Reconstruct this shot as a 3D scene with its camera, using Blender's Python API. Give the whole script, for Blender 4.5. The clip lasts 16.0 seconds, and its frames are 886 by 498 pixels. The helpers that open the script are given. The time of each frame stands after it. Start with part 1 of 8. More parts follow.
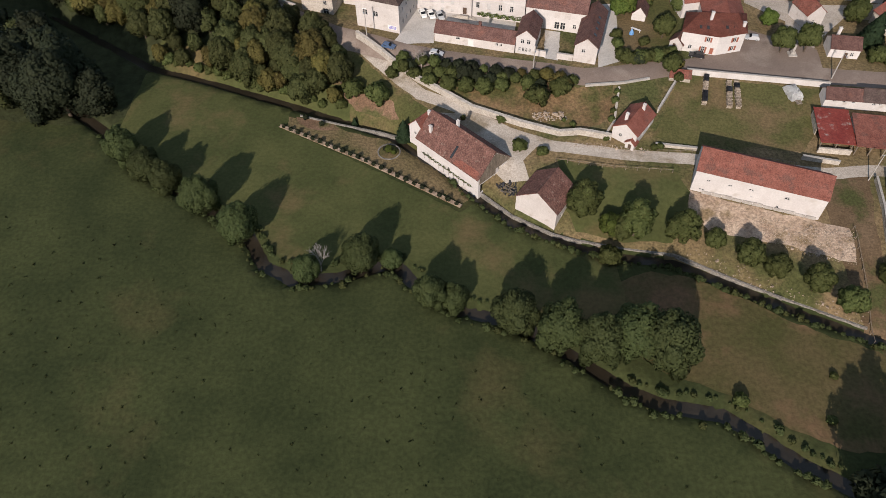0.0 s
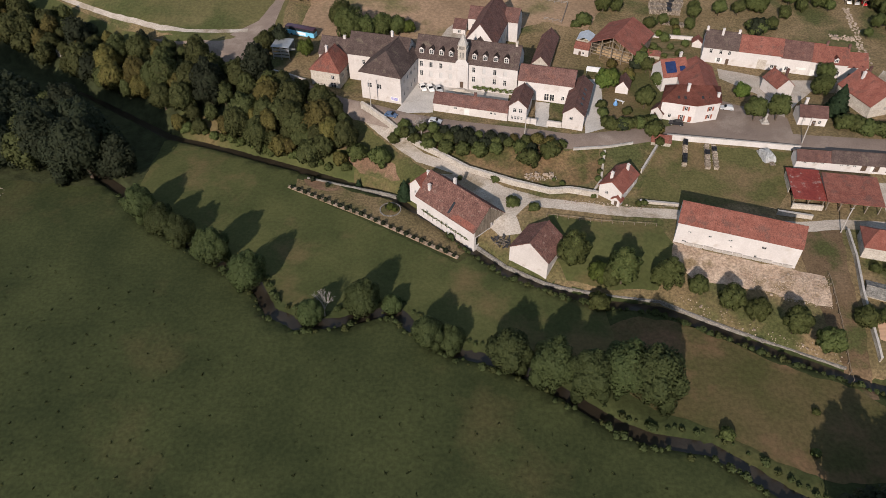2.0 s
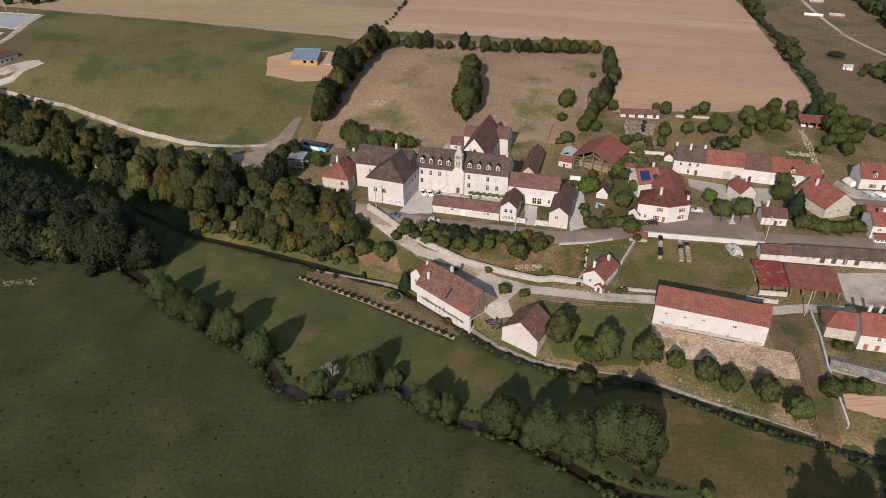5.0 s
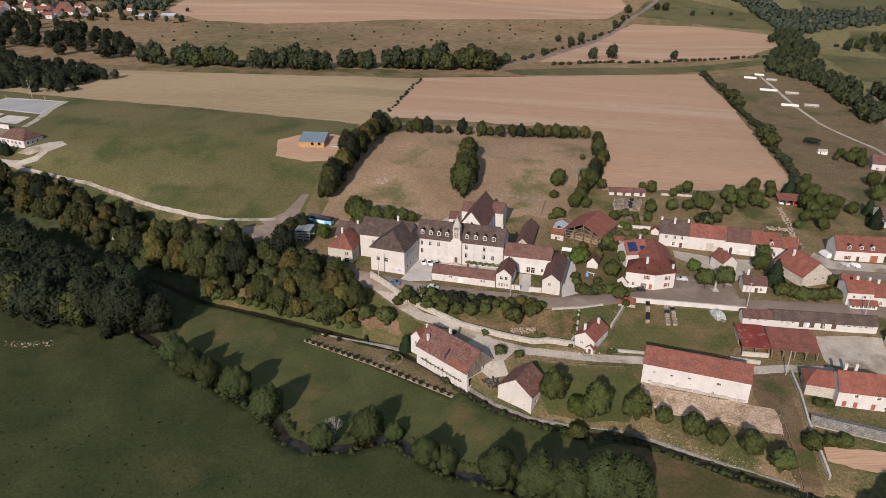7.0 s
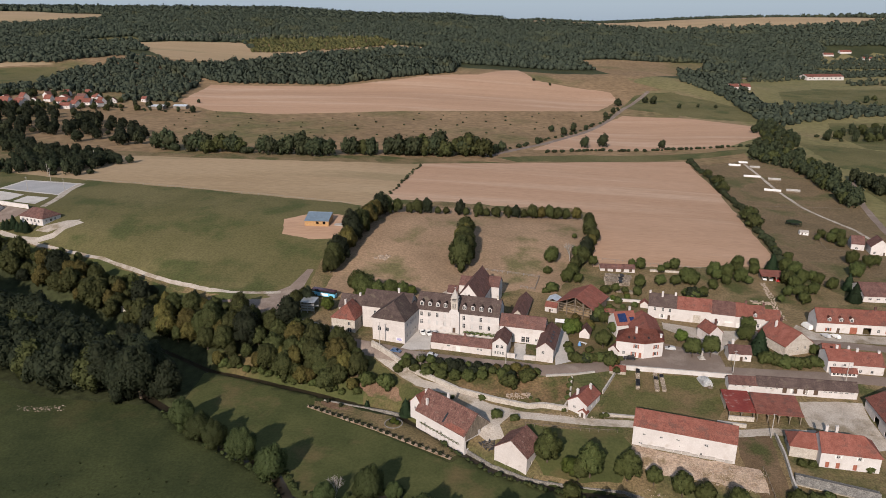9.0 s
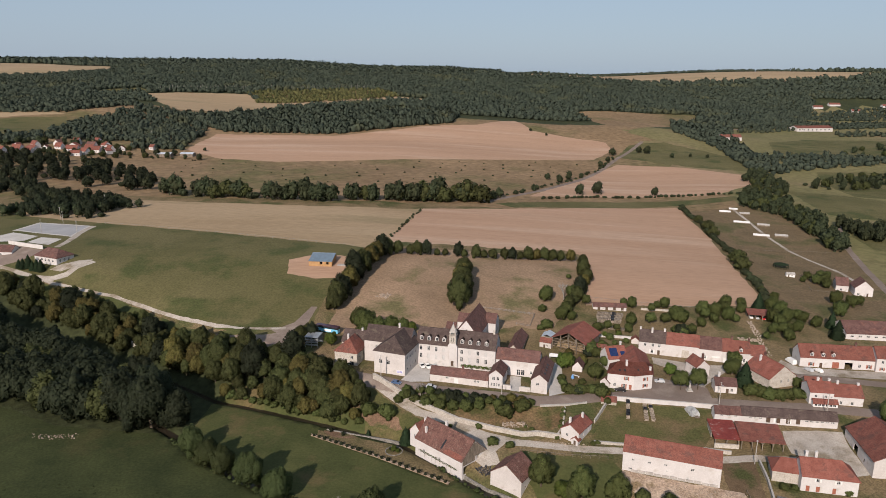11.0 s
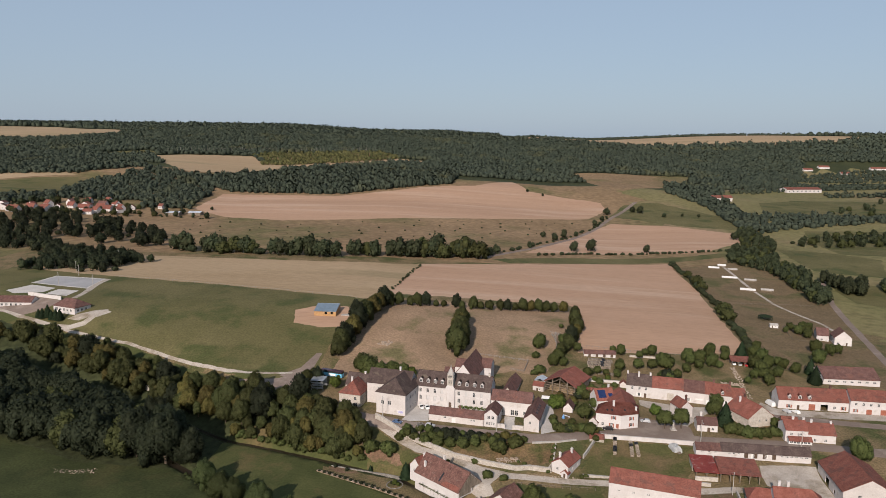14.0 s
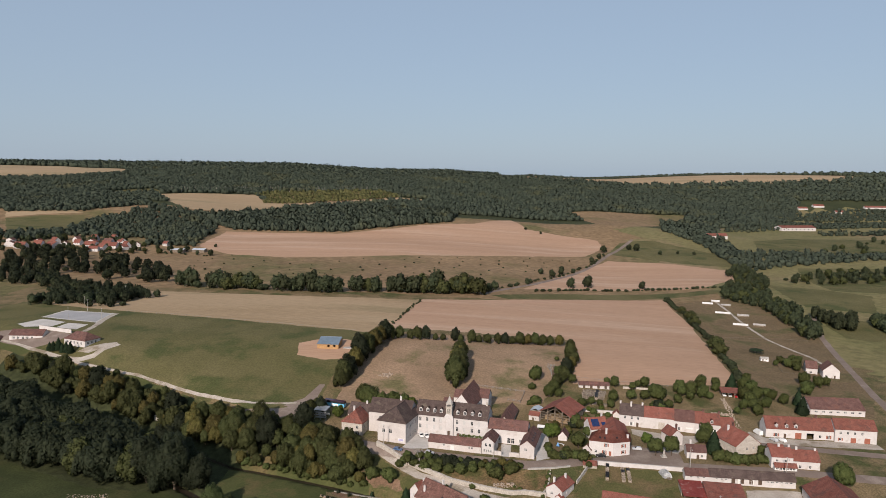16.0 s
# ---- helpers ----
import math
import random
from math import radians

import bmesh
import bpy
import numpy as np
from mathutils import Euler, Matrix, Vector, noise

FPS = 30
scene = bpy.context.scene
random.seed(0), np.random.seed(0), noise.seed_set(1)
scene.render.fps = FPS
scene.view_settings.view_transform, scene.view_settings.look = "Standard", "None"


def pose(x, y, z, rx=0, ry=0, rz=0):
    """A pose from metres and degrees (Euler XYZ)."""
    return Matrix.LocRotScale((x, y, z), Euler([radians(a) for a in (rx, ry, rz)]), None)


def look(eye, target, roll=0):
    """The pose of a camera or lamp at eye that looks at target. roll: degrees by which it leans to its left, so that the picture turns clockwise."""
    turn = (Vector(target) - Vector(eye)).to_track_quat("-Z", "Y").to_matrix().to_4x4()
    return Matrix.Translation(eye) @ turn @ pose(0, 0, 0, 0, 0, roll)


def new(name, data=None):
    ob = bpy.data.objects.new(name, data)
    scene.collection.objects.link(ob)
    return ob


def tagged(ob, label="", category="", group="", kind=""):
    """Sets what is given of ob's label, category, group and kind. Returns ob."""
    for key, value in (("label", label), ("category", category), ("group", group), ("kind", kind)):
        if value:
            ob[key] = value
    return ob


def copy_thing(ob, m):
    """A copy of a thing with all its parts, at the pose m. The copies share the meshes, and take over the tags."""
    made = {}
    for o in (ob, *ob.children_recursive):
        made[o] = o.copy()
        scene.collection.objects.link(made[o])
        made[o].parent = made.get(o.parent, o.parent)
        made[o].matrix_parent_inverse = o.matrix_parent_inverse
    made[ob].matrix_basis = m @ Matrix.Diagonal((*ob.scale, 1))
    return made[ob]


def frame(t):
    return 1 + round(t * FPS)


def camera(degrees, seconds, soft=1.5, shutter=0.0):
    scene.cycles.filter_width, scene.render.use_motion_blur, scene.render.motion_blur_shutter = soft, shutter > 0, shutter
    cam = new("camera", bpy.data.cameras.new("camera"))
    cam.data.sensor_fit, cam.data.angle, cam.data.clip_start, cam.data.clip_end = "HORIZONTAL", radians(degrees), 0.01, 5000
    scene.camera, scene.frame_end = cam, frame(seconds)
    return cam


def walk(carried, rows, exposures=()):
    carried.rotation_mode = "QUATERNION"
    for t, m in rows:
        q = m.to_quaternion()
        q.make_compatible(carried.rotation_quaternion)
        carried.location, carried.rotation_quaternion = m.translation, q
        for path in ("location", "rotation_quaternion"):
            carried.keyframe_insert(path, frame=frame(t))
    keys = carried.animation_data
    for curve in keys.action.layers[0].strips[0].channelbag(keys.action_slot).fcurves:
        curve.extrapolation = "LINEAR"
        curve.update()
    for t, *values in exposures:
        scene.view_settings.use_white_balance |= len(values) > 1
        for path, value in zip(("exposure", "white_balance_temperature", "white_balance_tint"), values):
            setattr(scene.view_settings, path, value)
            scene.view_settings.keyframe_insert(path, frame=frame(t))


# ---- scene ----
# ---------------------------------------------------------------- camera
cam = camera(64.5, 16.0, soft=0.65)
PATH = [
    (0, (5.39, -181.19, 135.59), (2.83, -117.81, 58.28), -0.65),
    (0.5, (5.80, -184.83, 135.48), (3.12, -119.05, 60.21), -0.61),
    (1, (6.09, -188.66, 135.38), (3.34, -120.27, 62.48), -0.59),
    (1.5, (6.32, -192.39, 135.40), (3.51, -121.77, 64.66), -0.55),
    (2, (6.50, -196.22, 135.38), (3.68, -123.31, 66.99), -0.52),
    (2.5, (6.70, -199.98, 135.36), (3.85, -125.01, 69.24), -0.43),
    (3, (6.83, -204.03, 135.41), (3.97, -126.89, 71.83), -0.41),
    (3.5, (6.89, -207.89, 135.41), (4.03, -128.80, 74.29), -0.35),
    (4, (6.97, -211.91, 135.44), (4.15, -130.82, 76.99), -0.27),
    (6.5, (7.18, -231.72, 135.61), (4.52, -142.63, 90.26), 0.12),
    (7, (7.21, -235.75, 135.55), (4.58, -145.19, 93.22), 0.19),
    (7.5, (7.21, -239.67, 135.43), (4.63, -147.82, 95.98), 0.26),
    (8, (7.30, -243.79, 135.38), (4.72, -150.68, 98.98), 0.32),
    (8.5, (7.31, -247.67, 135.35), (4.75, -153.50, 101.82), 0.36),
    (9, (7.42, -251.70, 135.20), (4.89, -156.58, 104.44), 0.41),
    (11.5, (8.08, -271.56, 134.46), (5.57, -174.19, 111.82), 0.60),
    (12, (8.26, -275.57, 134.30), (5.74, -177.85, 113.22), 0.61),
    (12.5, (8.45, -279.49, 134.23), (5.93, -181.48, 114.57), 0.61),
    (13, (8.68, -283.53, 134.06), (6.13, -185.25, 115.81), 0.66),
    (13.5, (8.88, -287.40, 134.07), (6.33, -188.87, 117.17), 0.65),
    (14, (9.17, -291.43, 134.00), (6.58, -192.67, 118.48), 0.66),
    (14.5, (9.32, -295.36, 133.98), (6.73, -196.41, 119.76), 0.67),
    (15, (9.52, -299.38, 134.01), (6.91, -200.24, 121.21), 0.68),
    (15.5, (9.79, -303.31, 134.02), (7.17, -204.00, 122.55), 0.69),
    (16, (9.96, -307.35, 134.21), (7.32, -207.89, 124.11), 0.69),
]
walk(cam, [(t, look(eye, target, roll)) for t, eye, target, roll in PATH], exposures=[(0.0, 0.33), (16.0, 0.28)])

# ---------------------------------------------------------------- sky and sun
SUN_ELEVATION, SUN_TOWARDS = radians(28), Vector((-0.30, -1.0, 0.0)).normalized()
world = bpy.data.worlds.new("sky")
scene.world = world
world.use_nodes = True
wn = world.node_tree.nodes
sky = wn.new("ShaderNodeTexSky")
sky.sky_type, sky.sun_disc = "NISHITA", False
sky.sun_elevation = SUN_ELEVATION
sky.sun_rotation = math.atan2(SUN_TOWARDS.x, SUN_TOWARDS.y)
sky.air_density, sky.dust_density, sky.ozone_density, sky.altitude = 1.0, 1.4, 2.0, 300
# a hazy late-summer sky: the clear sky veiled by thin, even haze
haze = wn.new("ShaderNodeMix")
haze.data_type = "RGBA"
where, split, veil = wn.new("ShaderNodeTexCoord"), wn.new("ShaderNodeSeparateXYZ"), wn.new("ShaderNodeMapRange")
veil.inputs[1].default_value, veil.inputs[2].default_value, veil.inputs[3].default_value, veil.inputs[4].default_value = 0.0, 1.0, 0.8, 0.42
world.node_tree.links.new(where.outputs["Generated"], split.inputs[0])
world.node_tree.links.new(split.outputs[2], veil.inputs[0])
world.node_tree.links.new(veil.outputs[0], haze.inputs[0])
haze.inputs[7].default_value = (3.6, 4.45, 5.65, 1)
world.node_tree.links.new(sky.outputs[0], haze.inputs[6])
world.node_tree.links.new(haze.outputs[2], wn["Background"].inputs[0])
wn["Background"].inputs[1].default_value = 0.085
sun = new("sun", bpy.data.lights.new("sun", "SUN"))
sun.data.energy, sun.data.angle, sun.data.color = 4.2, radians(0.6), (1.0, 0.875, 0.785)
sun_from = SUN_TOWARDS * math.cos(SUN_ELEVATION) + Vector((0, 0, math.sin(SUN_ELEVATION)))
sun.matrix_world = look(sun_from * 500, (0, 0, 0))

# ---------------------------------------------------------------- materials


def surface(name, low, high, scale, fine=6.0, rough=0.85, bump=0.3, mottled=0.35, stretch=(1, 1, 1), metal=0.0, island=0.0, objects=0.0, patch=None):
    """A worn surface: two colours in broad patches, a finer grain, relief, and variation from piece to piece or thing to thing."""
    m = bpy.data.materials.new(name)
    m.use_nodes = True
    n, link = m.node_tree.nodes, m.node_tree.links.new
    b = n["Principled BSDF"]
    b.inputs["Roughness"].default_value, b.inputs["Metallic"].default_value = rough, metal
    b.inputs["Specular IOR Level"].default_value = 0.12 if rough > 0.92 else 0.4
    co, mp = n.new("ShaderNodeTexCoord"), n.new("ShaderNodeMapping")
    mp.inputs["Scale"].default_value = stretch
    link(co.outputs["Object"], mp.inputs[0])
    broad, grain = n.new("ShaderNodeTexNoise"), n.new("ShaderNodeTexNoise")
    for tex, s, d in ((broad, scale, 8), (grain, fine, 6)):
        tex.inputs["Scale"].default_value, tex.inputs["Detail"].default_value, tex.inputs["Roughness"].default_value = s, d, 0.62
        link(mp.outputs[0], tex.inputs["Vector"])
    ramp = n.new("ShaderNodeValToRGB")
    ramp.color_ramp.elements[0].position, ramp.color_ramp.elements[1].position = 0.36, 0.64
    ramp.color_ramp.elements[0].color, ramp.color_ramp.elements[1].color = (*low, 1), (*high, 1)
    link(broad.outputs[0], ramp.inputs[0])
    colour = ramp.outputs[0]
    if patch:
        tone, size, share = patch
        wide, edge, mix = n.new("ShaderNodeTexNoise"), n.new("ShaderNodeMapRange"), n.new("ShaderNodeMix")
        wide.inputs["Scale"].default_value, wide.inputs["Detail"].default_value = size, 7
        wide.inputs["Roughness"].default_value = 0.6
        link(mp.outputs[0], wide.inputs["Vector"])
        edge.inputs[1].default_value, edge.inputs[2].default_value = 0.62 - share * 0.3, 0.74 - share * 0.3
        link(wide.outputs[0], edge.inputs[0])
        mix.data_type = "RGBA"
        mix.inputs[7].default_value = (*tone, 1)
        link(edge.outputs[0], mix.inputs[0])
        link(colour, mix.inputs[6])
        colour = mix.outputs[2]
    value = n.new("ShaderNodeMapRange")
    value.inputs[1].default_value, value.inputs[2].default_value = 0.36, 0.64
    value.inputs[3].default_value, value.inputs[4].default_value = 1 - mottled, 1 + mottled
    link(grain.outputs[0], value.inputs[0])
    factor = value.outputs[0]
    for amount, node, out in ((island, "ShaderNodeNewGeometry", "Random Per Island"), (objects, "ShaderNodeObjectInfo", "Random")):
        if amount:
            src, rng, mul = n.new(node), n.new("ShaderNodeMapRange"), n.new("ShaderNodeMath")
            rng.inputs[3].default_value, rng.inputs[4].default_value = 1 - amount, 1 + amount
            mul.operation = "MULTIPLY"
            link(src.outputs[out], rng.inputs[0])
            link(rng.outputs[0], mul.inputs[0])
            link(factor, mul.inputs[1])
            factor = mul.outputs[0]
    hsv = n.new("ShaderNodeHueSaturation")
    link(colour, hsv.inputs["Color"])
    link(factor, hsv.inputs["Value"])
    link(hsv.outputs[0], b.inputs["Base Color"])
    if bump:
        bm_ = n.new("ShaderNodeBump")
        bm_.inputs["Strength"].default_value, bm_.inputs["Distance"].default_value = bump, 0.6 / fine
        link(grain.outputs[0], bm_.inputs["Height"])
        link(bm_.outputs[0], b.inputs["Normal"])
    return m


def foliage(name, dark, light, hue=0.014):
    """Leaves: each clump its own tone, each tree its own tint, some light let through."""
    m = bpy.data.materials.new(name)
    m.use_nodes = True
    n, link = m.node_tree.nodes, m.node_tree.links.new
    b = n["Principled BSDF"]
    b.inputs["Roughness"].default_value = 0.75
    b.inputs["Specular IOR Level"].default_value = 0.15
    geo, info, mix, hsv = n.new("ShaderNodeNewGeometry"), n.new("ShaderNodeObjectInfo"), n.new("ShaderNodeMix"), n.new("ShaderNodeHueSaturation")
    mix.data_type = "RGBA"
    mix.inputs[6].default_value, mix.inputs[7].default_value = (*dark, 1), (*light, 1)
    link(geo.outputs["Random Per Island"], mix.inputs[0])
    link(mix.outputs[2], hsv.inputs["Color"])
    for slot, a, z in (("Hue", 0.5 - hue, 0.5 + hue), ("Value", 0.75, 1.25)):
        rng = n.new("ShaderNodeMapRange")
        rng.inputs[3].default_value, rng.inputs[4].default_value = a, z
        link(info.outputs["Random"], rng.inputs[0])
        link(rng.outputs[0], hsv.inputs[slot])
    link(hsv.outputs[0], b.inputs["Base Color"])
    thin, add = n.new("ShaderNodeBsdfTranslucent"), n.new("ShaderNodeMixShader")
    add.inputs[0].default_value = 0.42
    link(hsv.outputs[0], thin.inputs[0])
    link(b.outputs[0], add.inputs[1])
    link(thin.outputs[0], add.inputs[2])
    link(add.outputs[0], n["Material Output"].inputs[0])
    return m


MEADOW = surface("meadow grass", (0.029, 0.0365, 0.0135), (0.048, 0.0555, 0.0205), 0.05, 1.0, 0.95, 0.2, 0.20, patch=((0.070, 0.062, 0.026), 0.018, 0.28))
STREAM_MEADOW = surface("short stream-side meadow grass", (0.048, 0.057, 0.020), (0.080, 0.084, 0.031), 0.05, 1.0, 0.95, 0.18, 0.14, patch=((0.120, 0.092, 0.043), 0.03, 0.34))
DRY_GRASS = surface("dry village grass", (0.115, 0.092, 0.045), (0.200, 0.143, 0.080), 0.06, 1.4, 0.95, 0.5, 0.34, patch=((0.070, 0.074, 0.028), 0.045, 0.42))
LAWN = surface("mown green lawn", (0.064, 0.067, 0.024), (0.098, 0.091, 0.036), 0.08, 1.5, 0.95, 0.4, 0.24, patch=((0.138, 0.100, 0.052), 0.06, 0.5))
GREEN_FIELD = surface("pasture grass", (0.088, 0.082, 0.033), (0.124, 0.108, 0.049), 0.02, 0.9, 0.95, 0.3, 0.2, patch=((0.064, 0.071, 0.026), 0.03, 0.40))
PEN_GRASS = surface("trodden brown pasture grass", (0.122, 0.090, 0.050), (0.182, 0.126, 0.074), 0.03, 0.8, 0.95, 0.4, 0.24, patch=((0.084, 0.080, 0.034), 0.03, 0.40))
TAN_GRASS = surface("parched paddock grass", (0.208, 0.144, 0.092), (0.290, 0.198, 0.128), 0.03, 0.9, 0.95, 0.4, 0.2, patch=((0.130, 0.114, 0.054), 0.035, 0.30))
STUBBLE = surface("cut stubble", (0.290, 0.208, 0.124), (0.340, 0.250, 0.156), 0.012, 0.4, 0.95, 0.2, 0.12, stretch=(0.4, 2, 1), patch=((0.255, 0.195, 0.115), 0.01, 0.3))
PLOUGH = surface("ploughed chalky earth", (0.340, 0.215, 0.140), (0.395, 0.255, 0.172), 0.012, 0.35, 0.95, 0.2, 0.12, stretch=(0.35, 4, 1), patch=((0.43, 0.300, 0.215), 0.008, 0.3))
FAR_GRASS = surface("far rough grass", (0.180, 0.122, 0.068), (0.235, 0.160, 0.092), 0.01, 0.15, 0.95, 0.2, 0.24, patch=((0.120, 0.105, 0.046), 0.006, 0.35))
STREET_BANK = surface("parched bank grass", (0.130, 0.084, 0.044), (0.215, 0.140, 0.075), 0.08, 1.2, 0.95, 0.5, 0.32, patch=((0.074, 0.072, 0.026), 0.07, 0.42))
BANK_GRASS = surface("parched meadow grass", (0.062, 0.060, 0.022), (0.105, 0.078, 0.038), 0.05, 1.0, 0.95, 0.25, 0.18, patch=((0.150, 0.092, 0.052), 0.045, 0.42))
VALLEY_GRASS = surface("valley grass", (0.130, 0.122, 0.052), (0.175, 0.150, 0.070), 0.008, 0.15, 0.95, 0.2, 0.2, patch=((0.20, 0.150, 0.085), 0.005, 0.3))
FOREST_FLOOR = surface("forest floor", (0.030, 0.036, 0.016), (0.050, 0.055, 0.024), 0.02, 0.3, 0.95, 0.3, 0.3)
ASPHALT = surface("worn asphalt", (0.168, 0.130, 0.108), (0.212, 0.166, 0.138), 0.08, 2.5, 0.93, 0.15, 0.12, patch=((0.250, 0.202, 0.168), 0.09, 0.3))
GRAVEL = surface("pale limestone gravel", (0.315, 0.275, 0.232), (0.420, 0.375, 0.325), 0.12, 2.5, 0.95, 0.3, 0.2, patch=((0.22, 0.180, 0.130), 0.09, 0.36))
EARTH = surface("trodden earth", (0.092, 0.062, 0.035), (0.145, 0.100, 0.061), 0.12, 2.0, 0.95, 0.4, 0.25, patch=((0.060, 0.064, 0.024), 0.10, 0.42))
CLAY = surface("bare reddish earth", (0.140, 0.088, 0.055), (0.210, 0.132, 0.088), 0.15, 2.0, 0.95, 0.5, 0.28, patch=((0.080, 0.078, 0.032), 0.12, 0.5))
SLAB = surface("weathered grey stone slabs", (0.150, 0.140, 0.125), (0.250, 0.232, 0.205), 0.6, 2.4, 0.95, 0.8, 0.3)
RUBBLE = surface("stony rubble ground", (0.300, 0.215, 0.155), (0.440, 0.345, 0.265), 0.22, 1.6, 0.95, 0.8, 0.32, patch=((0.20, 0.145, 0.085), 0.12, 0.35))
WATER = surface("dark stream water", (0.020, 0.016, 0.011), (0.034, 0.027, 0.018), 0.2, 3.0, 0.3, 0.05, 0.2)
PLASTER = surface("cream lime plaster", (0.455, 0.416, 0.392), (0.525, 0.486, 0.460), 0.25, 2.2, 0.9, 0.15, 0.08, objects=0.05, patch=((0.40, 0.355, 0.32), 0.35, 0.14))
PALE_PAVING = surface("pale concrete paving", (0.430, 0.400, 0.368), (0.520, 0.488, 0.452), 0.15, 2.2, 0.93, 0.15, 0.12, patch=((0.34, 0.305, 0.265), 0.12, 0.25))
WHITE_WALL = surface("white rendered wall", (0.470, 0.438, 0.420), (0.540, 0.512, 0.494), 0.22, 2.4, 0.9, 0.12, 0.07, objects=0.05, patch=((0.42, 0.38, 0.345), 0.3, 0.14))
STONE_WALL = surface("pale rubble stone wall", (0.350, 0.312, 0.268), (0.470, 0.428, 0.375), 0.7, 2.8, 0.95, 0.6, 0.17, objects=0.08)
OLD_WALL = surface("weathered stone wall", (0.270, 0.240, 0.195), (0.420, 0.380, 0.320), 0.5, 2.5, 0.95, 0.7, 0.28, objects=0.08)
RED_TILE = surface("red clay tiles", (0.150, 0.056, 0.042), (0.205, 0.084, 0.064), 0.45, 3.2, 0.93, 0.6, 0.30, objects=0.09, patch=((0.125, 0.062, 0.050), 0.32, 0.34))
TERRACOTTA = surface("newer terracotta tiles", (0.175, 0.062, 0.046), (0.235, 0.092, 0.070), 0.45, 3.2, 0.93, 0.6, 0.24, objects=0.04, patch=((0.150, 0.068, 0.054), 0.32, 0.30))
BROWN_TILE = surface("brown mossy clay tiles", (0.092, 0.050, 0.043), (0.140, 0.078, 0.067), 0.5, 3.2, 0.93, 0.6, 0.32, objects=0.12, patch=((0.150, 0.074, 0.058), 0.35, 0.26))
MILL_TILE = surface("old red-brown tiles spotted with lichen", (0.108, 0.056, 0.046), (0.168, 0.088, 0.072), 0.5, 2.6, 0.93, 0.7, 0.38, patch=((0.225, 0.160, 0.132), 0.9, 0.12))
SLATE = surface("dark brown slate", (0.056, 0.040, 0.036), (0.088, 0.064, 0.057), 0.4, 3.0, 0.95, 0.4, 0.28, objects=0.12, patch=((0.110, 0.088, 0.070), 0.5, 0.2))
RUST = surface("rusty corrugated iron", (0.185, 0.030, 0.022), (0.250, 0.055, 0.040), 0.25, 2.0, 0.6, 0.3, 0.2, metal=0.2, patch=((0.30, 0.25, 0.22), 0.5, 0.15))
TIMBER = surface("weathered grey timber", (0.120, 0.095, 0.070), (0.220, 0.180, 0.140), 1.2, 6.0, 0.9, 0.5, 0.25, stretch=(1, 1, 0.2))
BARK = surface("bark", (0.060, 0.045, 0.032), (0.120, 0.095, 0.070), 2.0, 8.0, 0.95, 0.8, 0.3)
BRANCH = surface("bare pale twigs", (0.200, 0.180, 0.160), (0.320, 0.295, 0.265), 2.0, 8.0, 0.9, 0.4, 0.2)
FRAME = surface("white painted joinery", (0.58, 0.57, 0.55), (0.66, 0.65, 0.63), 0.8, 6, 0.6, 0.1, 0.05)
SHUTTER_RED = surface("red-brown painted shutters", (0.230, 0.075, 0.045), (0.300, 0.110, 0.070), 1.0, 6, 0.7, 0.2, 0.12)
DOOR_BROWN = surface("dark wooden door", (0.060, 0.038, 0.026), (0.100, 0.064, 0.042), 1.0, 6, 0.75, 0.3, 0.2)
STEEL = surface("galvanised steel", (0.36, 0.37, 0.38), (0.46, 0.47, 0.48), 0.6, 5, 0.45, 0.1, 0.1, metal=0.6)
CONCRETE = surface("grey concrete", (0.290, 0.270, 0.245), (0.390, 0.365, 0.335), 0.5, 4, 0.9, 0.3, 0.14)
GLASS = surface("dark window glass", (0.020, 0.022, 0.024), (0.035, 0.038, 0.042), 0.5, 3, 0.08, 0.0, 0.1)
COURT = surface("worn grey court asphalt", (0.270, 0.265, 0.265), (0.330, 0.325, 0.325), 0.05, 1.2, 0.9, 0.1, 0.08)
VEG = surface("kitchen garden rows", (0.060, 0.064, 0.024), (0.150, 0.110, 0.062), 0.5, 2.2, 0.95, 0.7, 0.35, stretch=(0.25, 1.6, 1))
LEAF = foliage("green leaves", (0.055, 0.063, 0.023), (0.092, 0.099, 0.037))
LEAF_GARDEN = foliage("garden leaves", (0.070, 0.086, 0.028), (0.116, 0.132, 0.045))
LEAF_RIVER = foliage("dull dark green leaves", (0.052, 0.068, 0.026), (0.084, 0.103, 0.039))
LEAF_DARK = foliage("dark leaves", (0.025, 0.032, 0.018), (0.042, 0.050, 0.027))
LEAF_BRIGHT = foliage("bright green leaves", (0.075, 0.104, 0.024), (0.122, 0.155, 0.036))
LEAF_AUTUMN = foliage("yellowing leaves", (0.096, 0.086, 0.028), (0.152, 0.130, 0.042), 0.012)
LEAF_FAR = foliage("woodland leaves", (0.044, 0.055, 0.029), (0.072, 0.084, 0.043), 0.02)
CONIFER = foliage("conifer needles", (0.018, 0.034, 0.016), (0.040, 0.062, 0.030), 0.01)

# ---------------------------------------------------------------- the lie of the land


def smooth(a, b, v):
    t = np.clip((v - a) / (b - a), 0, 1)
    return t * t * (3 - 2 * t)


def foot(x):
    """The line along the mill race, where the slope to the village begins."""
    return np.interp(x, [-400, -150, -95, -72, -46, -15, 8, 20, 35, 58, 71, 99, 150, 300], [150, 40, 5, -3, -13, -27, -50, -60, -67, -72, -78, -92, -115, -170])


